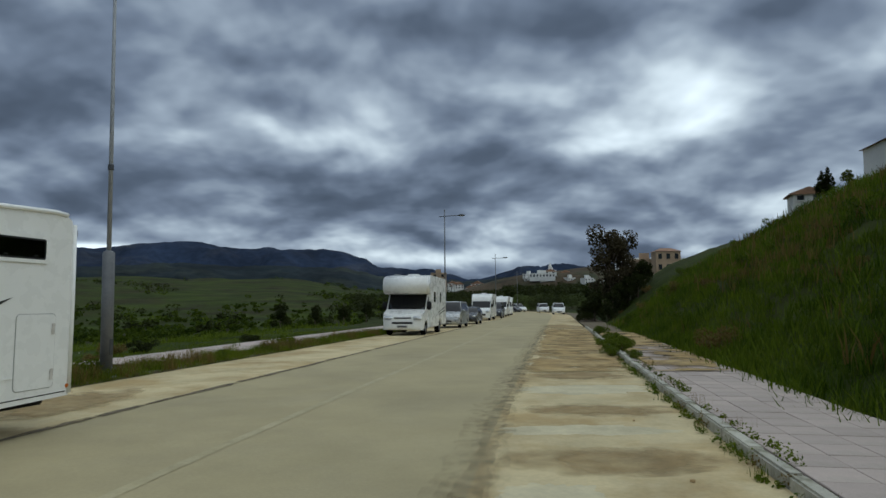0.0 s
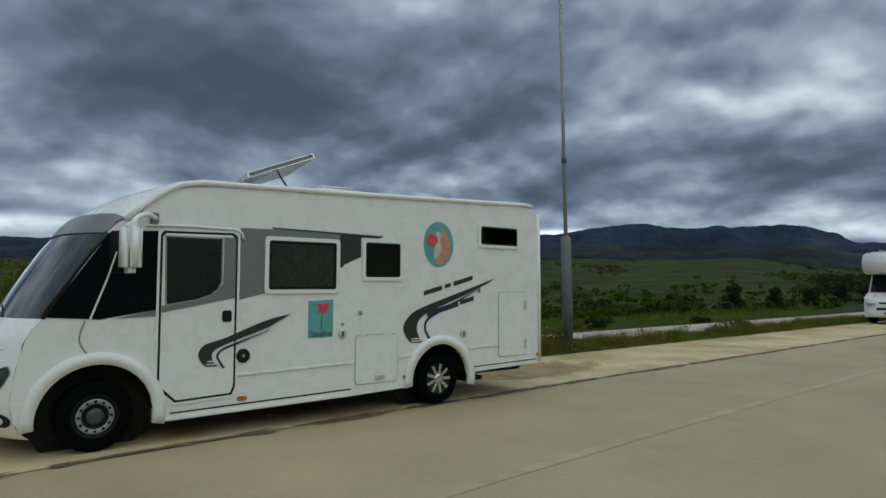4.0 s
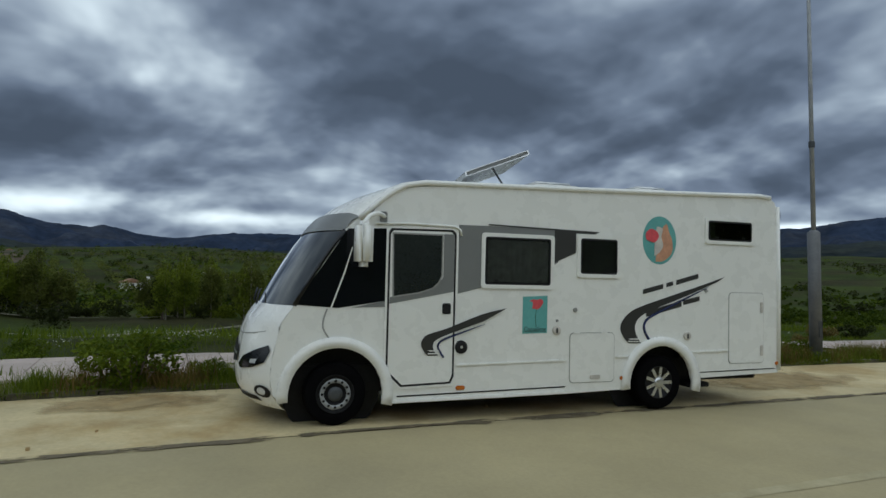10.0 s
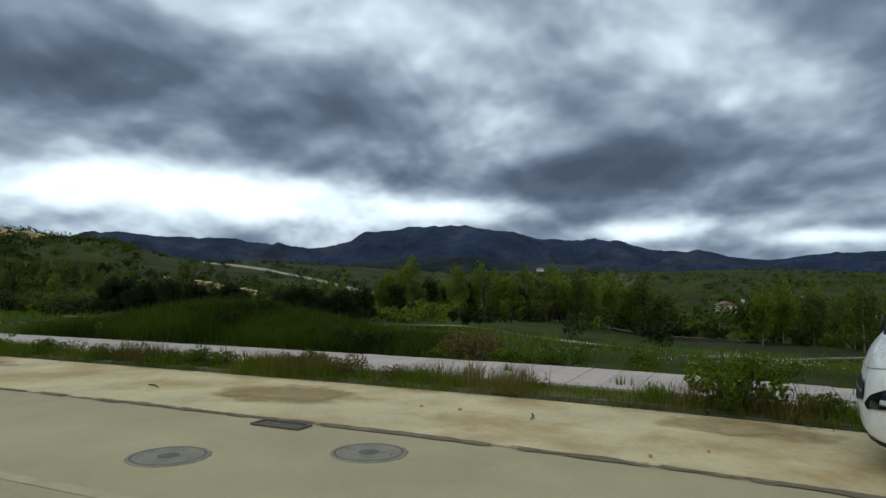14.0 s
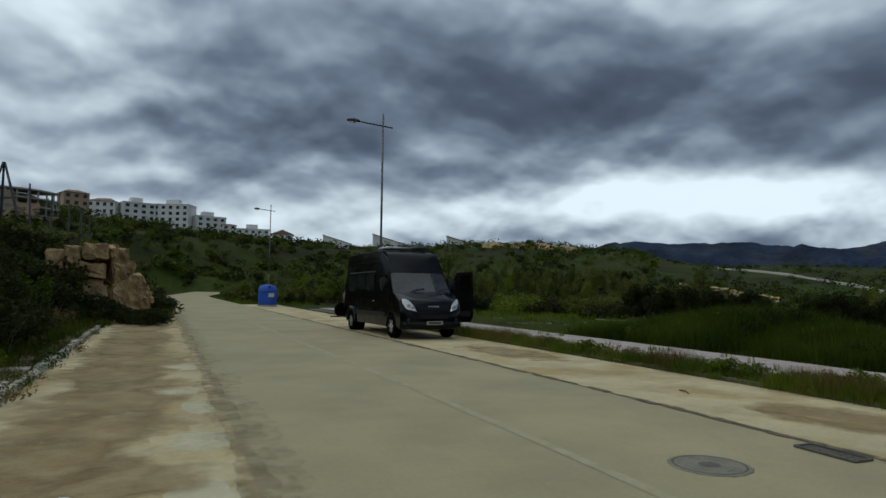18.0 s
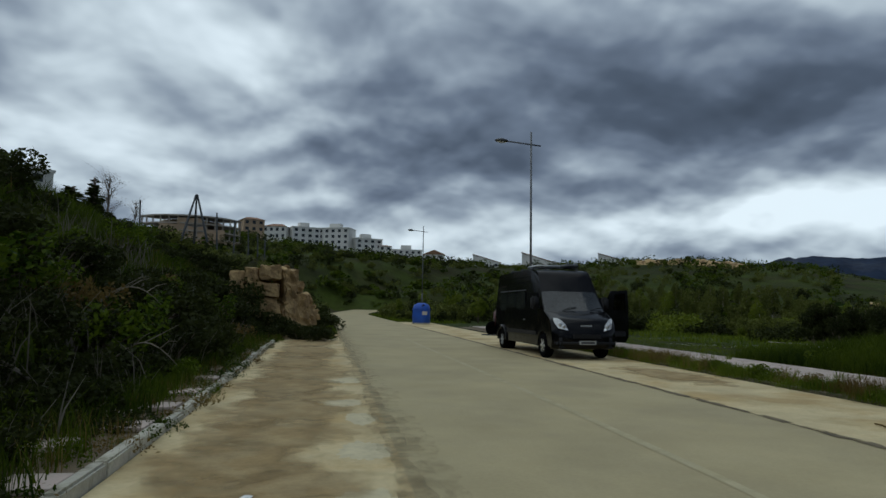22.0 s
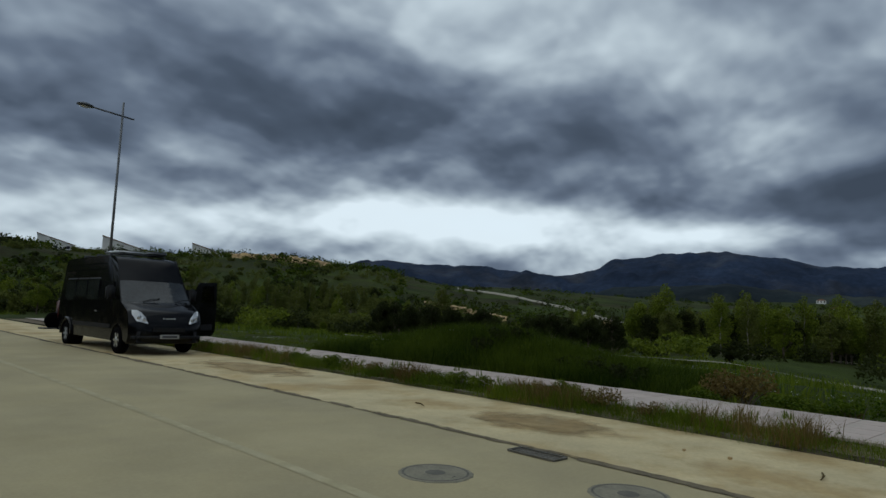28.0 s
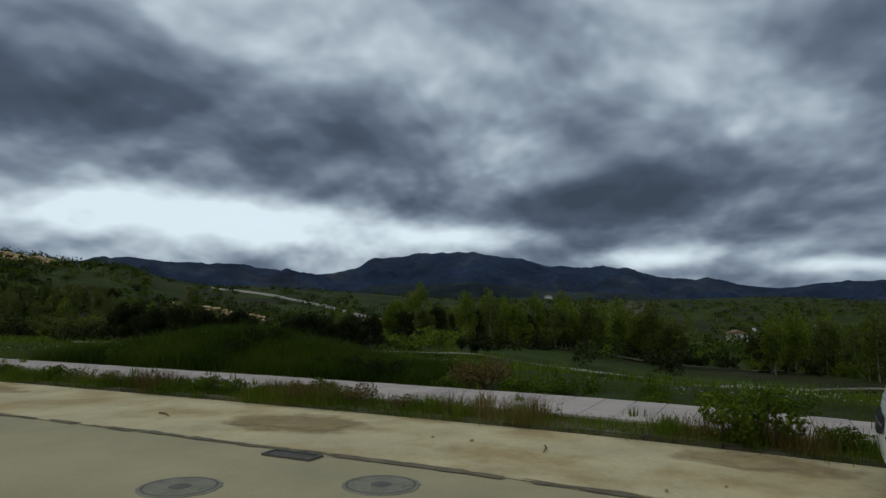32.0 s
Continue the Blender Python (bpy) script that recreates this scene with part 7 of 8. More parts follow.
for y, u, s in ((19.5, 2.5, 0.5), (20.6, 2.9, 0.7), (21.8, 3.2, 0.6), (22.6, 2.6, 0.6), (24.0, 3.0, 0.7), (18.2, 3.0, 0.4), (27.5, 3.1, 0.6), (33, 3.0, 0.7)):
    put_bush(2, edge_x(y) + u, y, s, on_road=True)
for i in range(120):
    y = random.uniform(-46, 58)
    if -3 < y < 3:
        continue
    u = random.uniform(5.2, 19)
    put_bush(random.choices((0, 1, 3, 4), (3, 3, 6, 1) if y < 0 else (0, 0, 5, 3))[0], edge_x(y) + u, y, random.uniform(0.55, 1.5) * (1.0 if y < 0 else 0.6))
for k, x, y, s in ((2, -13.9, -5.0, 0.75), (4, -14.4, -4.3, 1.0), (4, -14.9, -4.6, 0.9), (2, -13.8, -3.2, 0.8), (3, -13.8, -2.1, 0.65), (2, -13.6, -0.4, 0.6), (3, -13.9, 1.9, 0.7)):
    put_bush(k, x, y, s, 0.1)
for k, y, s in ((4, -6.4, 0.45), (4, -5.3, 0.5), (4, -4.4, 0.35), (2, -8.6, 0.5), (2, -8.0, 0.45), (4, -11.4, 0.4), (2, -14.6, 0.45)):
    put_bush(k, edge_x(y) - 9.2, y, s, 0.05, on_road=True)
BANK_FAR = [(edge_x(y) + random.uniform(0.9, 4.5), y, random.uniform(0.7, 1.5)) for y in steps(-90, -40, 60)] + [(edge_x(y) - random.uniform(7.5, 13.0), y, random.uniform(0.4, 1.1)) for y in steps(-92, -60, 34)]
for i in range(230):
    y = random.uniform(-95, -26)
    u = random.uniform(1.1, 6.5) if i % 3 == 0 else random.uniform(4, 13)
    if y > -38 and u < 6.2:
        continue
    s = random.uniform(0.9, 2.0) - 0.05 * u
    if y < -44:
        BANK_FAR.append((edge_x(y) + u, y, s))
    else:
        put_bush(random.choices((0, 1, 3, 4), (6, 6, 3, 1))[0], edge_x(y) + u, y, s, 0.15)
for i in range(26):
    y = random.uniform(-12, -2.0)
    s = random.uniform(0.35, 0.6)
    put_bush(random.choice((0, 1, 3)), edge_x(y) + random.uniform(3.0 + 0.7 * s, 4.4), y, s, 0.05)
for i in range(44):
    y = random.uniform(-24, -3.2)
    s = random.uniform(0.45, 0.9)
    put_bush(random.choices((0, 1, 2, 3), (4, 4, 1, 3))[0], edge_x(y) + random.uniform(3.1 + 0.9 * s, 5.8), y, s, 0.05)
for x, y, s in ((-0.9, -27.6, 0.9), (-0.3, -28.6, 1.1), (0.6, -29.8, 1.2), (1.6, -30.2, 1.5), (2.6, -30.4, 1.7), (3.4, -31.0, 1.9), (2.1, -29.4, 1.3), (3.9, -32.0, 1.5), (-1.0, -29.6, 0.9), (-0.4, -31.0, 0.9), (-1.3, -31.5, 0.8), (-1.6, -34, 0.9), (0.9, -27.8, 0.8), (2.0, -27.6, 0.9)):
    put_bush(random.choice((0, 1, 2)), x, y, s, 0.1)
for i in range(40):
    y = random.uniform(-31, -4.5)
    put_bush(random.choices((0, 1, 2, 4), (5, 5, 2, 1))[0], edge_x(y) + random.uniform(4.3, 6.2), y, random.uniform(0.5, 1.15))
def thicket(name, spots, mat, label, leaf=0.15):
    """Bushes too far off to tell apart, as one mesh of leaves."""
    pts = []
    for x, y, s in spots:
        if on_road(x, y, 0.6 + 0.7 * s):
            continue
        z = land_z(x, y)
        clumps = [(x + random.gauss(0, 0.45) * s, y + random.gauss(0, 0.45) * s, z + random.uniform(0.1, 0.7) * s, random.uniform(0.2, 0.36) * s, 0.9) for _ in range(9)]
        pts.append(clump_points(clumps, 620))
    tagged(new(name, leaf_mesh(name, np.concatenate(pts), leaf, mat)), label, "bushes", kind="stuff")


thicket("park_undergrowth", [spot(az, d)[:2] + (s,) for az, d, s in UNDERGROWTH[::2]], "leaf_dark", "dark undergrowth among the park trees")
thicket("park_shrubs", [spot(az, d)[:2] + (s * 0.8,) for az, d, s in UNDERGROWTH[1::2]], "leaf", "fresh green shrubs among the park trees")
thicket("village_hill_scrub", [spot(random.uniform(-21, -5), random.uniform(330, 400))[:2] + (random.uniform(3, 7),) for i in range(110)], "leaf_dark", "dark scrub and trees below the village", 0.4)
thicket("valley_slope_scrub", [spot(random.uniform(12, 60), 80 + 190 * random.random() ** 1.3)[:2] + (random.uniform(0.6, 1.9),) for i in range(420)], "bank_blade", "low green scrub over the valley slope")
thicket("road_end_thicket", [spot(random.uniform(-11.8, 3.0), random.uniform(158, 205))[:2] + (random.uniform(3.5, 6.0),) for i in range(60)], "leaf_dark", "dark trees beyond the end of the parked row")
thicket("hillside_scrub", [spot(random.uniform(126, 192), 66 + 200 * random.random() ** 1.5)[:2] + (random.uniform(1.2, 3.2),) for i in range(260)], "leaf_dark", "dark scrub over the hillside")
thicket("hillside_green", [spot(random.uniform(126, 192), 66 + 200 * random.random() ** 1.5)[:2] + (random.uniform(1.0, 2.6),) for i in range(700)], "leaf_olive", "green shrubs over the hillside")
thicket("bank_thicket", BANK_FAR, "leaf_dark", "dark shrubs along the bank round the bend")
# tall-grass mound and scattered bushes beyond the far pavement
for i in range(26):
    y = random.uniform(-18, -6)
    put_bush(random.choice((0, 2, 2)), edge_x(y) - random.uniform(13.2, 16.4), y, random.uniform(0.6, 1.0), 0.25)
for i in range(16):
    y = random.uniform(-5, 34)
    put_bush(random.choice((0, 2, 4)), edge_x(y) - random.uniform(12.9, 15.5), y, random.uniform(0.35, 0.8), 0.1)


def scatter(n, y_range, off, clumped=None, lift=None):
    """Points along the road between two offsets; clumped leaves gaps between stretches."""
    ys = rng.uniform(*y_range, n)
    if clumped is not None:
        ys = np.array([y for y in ys if noise.noise((y * 0.55, clumped, 0.0)) + 0.5 * noise.noise((y * 1.7, clumped, 4.0)) > 0.02])
        n = len(ys)
    os = rng.uniform(*off, n)
    xs = np.array([edge_x(y) for y in ys]) + os
    if lift is None:
        zs = np.array([land_z(x, y) for x, y in zip(xs, ys)])
    else:
        zs = np.array([road_z(y) + lift for y in ys])
    return np.stack([xs, ys, zs], 1)


def tufts(centres, per, spread):
    c = np.repeat(centres, per, 0)
    c[:, :2] += rng.normal(size=(len(c), 2)) * spread
    return c


# verge between the far kerb and pavement
c = tufts(scatter(2600, (-34, 40), (-9.65, -8.75), 9.0, lift=0.06), 40, 0.11)
blades("verge_grass", c, rng.uniform(0.08, 0.32, len(c)), "blade", "rough green grass along the far kerb", width=0.005, lean=0.8)
c = tufts(scatter(1000, (-28, 34), (-9.6, -8.72), 3.0, lift=0.06), 40, 0.10)
blades("verge_dry_grass", c, rng.uniform(0.12, 0.46, len(c)), "dry", "brown dry stalks along the far kerb", width=0.004, lean=0.7)
c = tufts(scatter(2800, (-30, 36), (-9.70, -8.66), lift=0.03), 30, 0.10)
blades("verge_low_grass", c, rng.uniform(0.05, 0.19, len(c)), "blade", "low grass along the far kerb", width=0.005, lean=0.8)
c = tufts(scatter(40, (-20, 30), (-12.2, -9.8), lift=0.12), 20, 0.06)
blades("pavement_weeds", c, rng.uniform(0.06, 0.2, len(c)), "blade", "weeds growing between the paving slabs")
# near kerb: weeds in the joints
def weed_tufts(name, centres, size, leaf, mat, label):
    """Low leafy weeds, each a small dome of leaves."""
    pts = np.repeat(centres, 46, 0)
    n = len(pts)
    r = np.repeat(rng.uniform(0.5, 1.4, len(centres)) * size, 46)
    d = rng.normal(size=(n, 3))
    d /= np.linalg.norm(d, axis=1)[:, None]
    d[:, 2] = np.abs(d[:, 2]) * 1.1
    pts = pts + d * (r * rng.uniform(0.3, 1.0, n))[:, None]
    tagged(new(name, leaf_mesh(name, pts, leaf, mat)), label, "weeds", kind="stuff")


weed_tufts("kerb_weeds_leafy", np.concatenate([scatter(70, (2.2, 26), (2.55, 2.68), lift=0.01), scatter(46, (2.5, 26), (2.88, 3.02), lift=0.11)]), 0.10, 0.020, "blade", "leafy green weeds along the near kerb")
weed_tufts("kerb_weeds_brown", scatter(26, (2.2, 22), (2.5, 3.0), lift=0.03), 0.11, 0.018, "dry", "brown withered weeds along the near kerb")
weed_tufts("verge_weeds_leafy", scatter(420, (-26, 34), (-9.6, -8.8), 14.0, lift=0.06), 0.22, 0.03, "blade", "leafy green weeds along the far kerb")
weed_tufts("verge_weeds_brown", scatter(150, (-24, 30), (-9.5, -8.6), lift=0.05), 0.14, 0.02, "dry", "brown withered weeds along the far kerb")
weed_tufts("buried_kerb_weeds", scatter(360, (-29, -1.0), (2.75, 4.2), lift=0.07), 0.17, 0.024, "bank_blade", "dark leafy weeds over the near kerb behind")
weed_tufts("kerb_edge_weeds", scatter(110, (-27, -1.5), (2.5, 3.05), 21.0, lift=0.05), 0.15, 0.022, "bank_blade", "dark leafy weeds burying the kerb")
weed_tufts("kerb_edge_weeds_brown", scatter(110, (-27, -1.5), (2.48, 3.05), 27.0, lift=0.05), 0.16, 0.024, "dry", "brown withered weeds over the kerb")
c = tufts(scatter(80, (2.5, 34), (2.52, 2.98), lift=0.02), 34, 0.06)
blades("kerb_weeds", c, rng.uniform(0.03, 0.13, len(c)), "blade", "small weeds along the near kerb", width=0.006)
c = tufts(scatter(14, (5, 26), (2.75, 3.1), lift=0.1), 24, 0.08)
blades("kerb_stalks", c, rng.uniform(0.08, 0.24, len(c)), "dry", "thin dry stalks along the near kerb", width=0.003)
c = tufts(scatter(520, (-30, 0.5), (3.2, 4.9), lift=0.08), 30, 0.12)
blades("buried_pavement_grass", c, rng.uniform(0.10, 0.42, len(c)), "bank_blade", "rough grass burying the near pavement", width=0.007)
c = tufts(scatter(60, (-30, -2), (2.6, 4.6), lift=0.08), 22, 0.14)
blades("buried_pavement_stalks", c, rng.uniform(0.15, 0.4, len(c)), "dry", "dry stalks burying the near pavement", width=0.004)
for i in range(46):
    y = random.uniform(-30, -4.5)
    put_bush(random.choices((0, 1, 3, 4), (4, 4, 6, 1))[0], edge_x(y) + random.uniform(4.3, 7.5), y, random.uniform(0.9, 1.5), 0.12)
c = tufts(scatter(90, (-28, -3.5), (3.9, 9.0)), 16, 0.28)
blades("dead_stalks", c, rng.uniform(0.6, 1.35, len(c)), "dry_grey", "grey dead stalks standing among the shrubs of the bank", width=0.006, lean=0.7)
def build_branch(x, y, turn, seed):
    """A dead branch lying out of the shrubs, arched, with a few bare twigs."""
    r = random.Random(seed)
    T = thing("dead_branch", pose(x, y, land_z(x, y) - 0.03, 0, 0, turn), "bare grey dead branch arching out of the shrubs", "branch", "dead branches")
    line = [(0.16 * i, r.uniform(-0.03, 0.03), 0.95 * math.sin(0.24 * i + 0.1) + 0.05) for i in range(11)]
    part("limb", tube(line, [0.030 - 0.0023 * i for i in range(11)], 6), "dead_wood", T, "grey bare limb", True)
    for i in (3, 5, 6, 8):
        a, side = Vector(line[i]), r.choice((-1, 1))
        part("twig", tube([a, a + Vector((0.22, side * 0.12, 0.14)), a + Vector((0.46, side * 0.30, 0.17 + r.uniform(-0.1, 0.15)))], [0.011, 0.008, 0.004], 5), "dead_wood", T)
    return T


for k, (x, y, turn) in enumerate(((3.55, -12.6, 160), (3.0, -9.6, 20), (4.2, -13.6, 205))):
    build_branch(x, y, turn, k)
# the bank
c = tufts(scatter(3000, (2, 48), (4.75, 17)), 34, 0.25)
blades("bank_grass", c, rng.uniform(0.12, 0.45, len(c)), "bank_green", "dense green grass on the bank", width=0.013, lean=0.8)
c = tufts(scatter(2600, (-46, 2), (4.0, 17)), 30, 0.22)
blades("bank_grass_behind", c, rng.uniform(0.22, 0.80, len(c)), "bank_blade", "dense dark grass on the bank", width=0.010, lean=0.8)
c = tufts(scatter(260, (3, 30), (4.7, 6.6)), 40, 0.16)
blades("bank_foot_grass", c, rng.uniform(0.1, 0.4, len(c)), "blade", "fresh green grass at the foot of the bank", width=0.007, lean=0.8)
c = tufts(scatter(150, (-44, 48), (5.2, 16)), 18, 0.3)
blades("bank_dry_grass", c, rng.uniform(0.3, 0.75, len(c)), "dry", "dry grass stalks on the bank", width=0.01)
c = tufts(scatter(420, (12, 36), (8.0, 14), 31.0), 26, 0.35)
blades("bank_ochre_grass", c, rng.uniform(0.2, 0.5, len(c)), "dry", "ochre withered grass high on the bank", width=0.014)
c = tufts(scatter(340, (-30, 24), (-34, -14), 17.0), 16, 0.4)
c[:, 2] += 0.24
tagged(new("daisies", leaf_mesh("daisies", c, 0.02, "petal")), "white daisies scattered in the meadow", "flowers", kind="stuff")
# rough verges on both sides of the narrower road behind
c = np.concatenate([tufts(scatter(420, (-100, -58), (-12.5, -6.1)), 22, 0.22), tufts(scatter(260, (-100, -37), (0.15, 4.6)), 22, 0.22)])
blades("far_verge_grass", c, rng.uniform(0.12, 0.45, len(c)), "blade", "rough grass beside the narrower road", width=0.014, lean=0.8)
# meadow beyond the far pavement
c = tufts(scatter(2600, (-34, 46), (-20, -12.2)), 26, 0.2)
blades("meadow_grass", c, rng.uniform(0.04, 0.16, len(c)), "blade", "long meadow grass beyond the pavement", width=0.007, lean=0.8)
c = tufts(scatter(900, (-19, -5.5), (-16.8, -12.7)), 60, 0.22)
blades("tall_grass_mound", c, rng.uniform(0.2, 0.6, len(c)), "bank_blade", "mound of tall grass beyond the pavement", width=0.006, lean=0.8)
c = tufts(scatter(1500, (-50, 60), (-44, -18)), 16, 0.4)
blades("valley_grass", c, rng.uniform(0.2, 0.5, len(c)), "blade", "long grass sloping into the valley", width=0.018, lean=0.8)


# ---- buildings, hills and mountains in the distance ----
def build_house(name, az, d, w, depth, h, label, mat="wall", storeys=2, bays=3, roof="gable", turn=0.0, z=None, cat="house", roof_mat="roof", sink=1.0):
    """A house facing the camera: walls with recessed windows, a roof, maybe a chimney."""
    x, y, zz = spot(az, d)
    T = thing(name, pose(x, y, zz if z is None else z, 0, 0, az + 180 + turn), label, cat, "houses")
    part("wall", box(-w / 2, w / 2, -depth / 2, depth / 2, -sink, h), mat, T, "rendered wall")
    if roof == "gable":
        b = slab_xz([(-w / 2 - 0.3, h), (0, h + w * 0.22), (w / 2 + 0.3, h), (w / 2 + 0.3, h - 0.12), (-w / 2 - 0.3, h - 0.12)], -depth / 2 - 0.3, depth / 2 + 0.3)
        part("roof", b, roof_mat, T, "pitched tiled roof")
    elif roof == "hip":
        b = bmesh.new()
        q = [b.verts.new((sx * (w / 2 + 0.3), sy * (depth / 2 + 0.3), h)) for sx, sy in ((-1, -1), (1, -1), (1, 1), (-1, 1))]
        r = [b.verts.new((sx * w * 0.22, 0, h + w * 0.16)) for sx in (-1, 1)]
        for f in ((q[0], q[1], r[1], r[0]), (q[2], q[3], r[0], r[1]), (q[1], q[2], r[1]), (q[3], q[0], r[0]), (q[0], q[3], q[2], q[1])):
            b.faces.new(f)
        part("roof", b, roof_mat, T, "hipped tiled roof")
    elif roof == "shed":
        part("roof", slab_xz([(-w / 2 - 0.3, h - 0.1), (-w / 2 - 0.3, h + 0.1), (w / 2 + 0.2, h + w * 0.32), (w / 2 + 0.2, h + w * 0.30)], -depth / 2 - 0.3, depth / 2 + 0.3), roof_mat, T, "sloping roof")
        part("gable_wall", slab_xz([(-w / 2, h - 0.2), (w / 2, h - 0.2), (w / 2, h + w * 0.29)], -depth / 2, depth / 2), mat, T, "white gable wall")
    else:
        part("roof", box(-w / 2 - 0.15, w / 2 + 0.15, -depth / 2 - 0.15, depth / 2 + 0.15, h - 0.02, h + 0.35), mat, T, "flat roof with parapet")
        part("roof_room", box(-w * 0.15, w * 0.2, -depth * 0.2, depth * 0.2, h + 0.3, h + 2.2), mat, T, "roof room")
    sh = h / storeys
    for s in range(storeys):
        for k in range(bays):
            cx = -w / 2 + w * (k + 0.5) / bays
            ww, hh = min(1.3, w / bays * 0.45), sh * 0.5
            wi = part("window", box(cx - ww / 2, cx + ww / 2, depth / 2 - 0.05, depth / 2 + 0.02, s * sh + sh * 0.3, s * sh + sh * 0.3 + hh), "pane", T, "dark window")
            part("sill", box(cx - ww / 2 - 0.1, cx + ww / 2 + 0.1, depth / 2, depth / 2 + 0.12, s * sh + sh * 0.3 - 0.1, s * sh + sh * 0.3), mat, wi)
    return T


def el_z(el, d):
    return 1.6 + d * math.tan(radians(el))


# white apartment houses along the hill behind
for az, w, el, top, st, by, rf, mat in ((184.0, 8, 6.4, 7.5, 2, 3, "hip", "wall_tan"), (181.8, 9, 5.9, 7.0, 2, 4, "hip", "wall"), (179.5, 11, 5.6, 7.0, 3, 4, "flat", "wall"), (176.6, 13, 5.1, 7.05, 4, 5, "flat", "wall"),
                                        (174.0, 11, 4.9, 6.2, 3, 4, "flat", "wall"), (172.3, 5, 4.8, 5.6, 2, 2, "hip", "wall"), (170.3, 12, 4.5, 5.3, 2, 5, "flat", "wall"), (167.8, 8, 4.4, 5.0, 1, 3, "gable", "wall")):
    h = 255 * (math.tan(radians(top)) - math.tan(radians(el)))
    build_house("apartment_house", az, 255, w, 8, h, "white apartment house on the hill with dark windows" if mat == "wall" else "tan apartment house on the hill with a tiled roof", mat, st, by, rf, random.uniform(-22, 22), el_z(el, 255), "building", sink=7)
for az, w, el in ((163.0, 13, 3.85), (158.2, 17, 3.8), (151.6, 16, 3.8)):
    build_house("gabled_house", az, 300, w, 9, 2.4, "white house with a long sloping roof on the ridge", "wall", 1, 3, "shed", 0, el_z(el, 300), "house", sink=6)


def build_round_building():
    """The unfinished round block on the hill: curved floors on posts."""
    d = 150
    x, y, z = spot(-171.2, d)
    T = thing("unfinished_building", pose(x, y, el_z(5.6, d), 0, 0, -171.2 + 180) @ Matrix.Diagonal((0.76, 0.76, 0.95, 1)), "unfinished curved concrete building with open floors on the hill", "building")
    arc = lambda r, z, a0=-62, a1=62: [(r * math.sin(radians(a)), r * math.cos(radians(a)) - 14, z) for a in steps(a0, a1, 26)]
    for i in range(4):
        zz = i * 1.75
        a, b = arc(16, zz), arc(9, zz)
        verts = a + b + [(p[0], p[1], p[2] + 0.35) for p in a] + [(p[0], p[1], p[2] + 0.35) for p in b]
        n = len(a)
        faces = []
        for j in range(n - 1):
            faces += [(j, j + 1, n + j + 1, n + j), (2 * n + j, 3 * n + j, 3 * n + j + 1, 2 * n + j + 1), (j, 2 * n + j, 2 * n + j + 1, j + 1), (n + j, n + j + 1, 3 * n + j + 1, 3 * n + j)]
        ob = new("floor_slab", raw("floor_slab", verts, faces, "raw_concrete"))
        ob.parent = T
        if i < 3:
            for p in arc(15.6, zz)[::2]:
                part("post", box(p[0] - 0.2, p[0] + 0.2, p[1] - 0.2, p[1] + 0.2, zz + 0.3, zz + 1.8), "raw_concrete", T)
        if i == 0:
            part("infill", slab_xz([(-9, 0), (9, 0), (9, 3.3), (4, 3.3), (4, 4.9), (-3, 4.9), (-3, 2.4), (-9, 2.4)], 1.2, 1.6), "wall_tan", T, "brick infill wall")
    part("dark_core", lathe([(9.0, 0.0), (9.0, 5.2)], 24, at=(0, -14, 0)), "wall_tan", T, "inner wall")
    part("base", lathe([(16.5, -8.0), (16.5, 0.0)], 24, at=(0, -14, 0)), "wall_tan", T, "base wall")
    return T


build_round_building()
build_house("crest_house", -155.8, 95, 15, 8, 4.0, "pale house behind the crest of the bank", "wall", 2, 4, "flat", 20, el_z(7.6, 95), sink=6)


def build_tripod(az, d, z, h):
    x, y, _ = spot(az, d)
    T = thing("steel_tripod", pose(x, y, z, 0, 0, az), "dark steel tripod frame standing on the bank", "tripod")
    for a in (90, 210, 330):
        f = Vector((math.cos(radians(a)), math.sin(radians(a)), 0)) * h * 0.30
        part("leg", tube([f, f * 0.06 + Vector((0, 0, h))], [0.13, 0.10], 6), "dark_steel", T, "dark steel leg")
        g = Vector((math.cos(radians(a + 120)), math.sin(radians(a + 120)), 0)) * h * 0.30
        part("brace", tube([f * 0.65 + Vector((0, 0, h * 0.35)), g * 0.65 + Vector((0, 0, h * 0.35))], 0.04, 5), "dark_steel", T)
    part("cap", box(-0.15, 0.15, -0.15, 0.15, h - 0.1, h + 0.1, 0.02), "dark_steel", T)
    return T


build_tripod(-171.4, 66, el_z(5.4, 66), 4.6)
for az, d, lo, hi in ((-167.2, 70, 5.8, 8.6), (-173.2, 72, 5.6, 8.0), (-174.6, 78, 5.3, 7.4), (-175.8, 84, 5.2, 6.9), (-176.6, 88, 5.0, 6.4), (-177.2, 92, 4.9, 6.0), (-157.2, 60, 7.6, 10.2)):
    x, y, _ = spot(az, d)
    z0, z1 = el_z(lo, d), el_z(hi, d)
    solid("fence_post", tube([(0, 0, -1.0), (0, 0, z1 - z0)], [0.10, 0.08], 6), "dark_steel", "dark weathered post standing on the bank", "post", group="posts on the bank", m=pose(x, y, z0, random.uniform(-3, 3), random.uniform(-3, 3), 0))

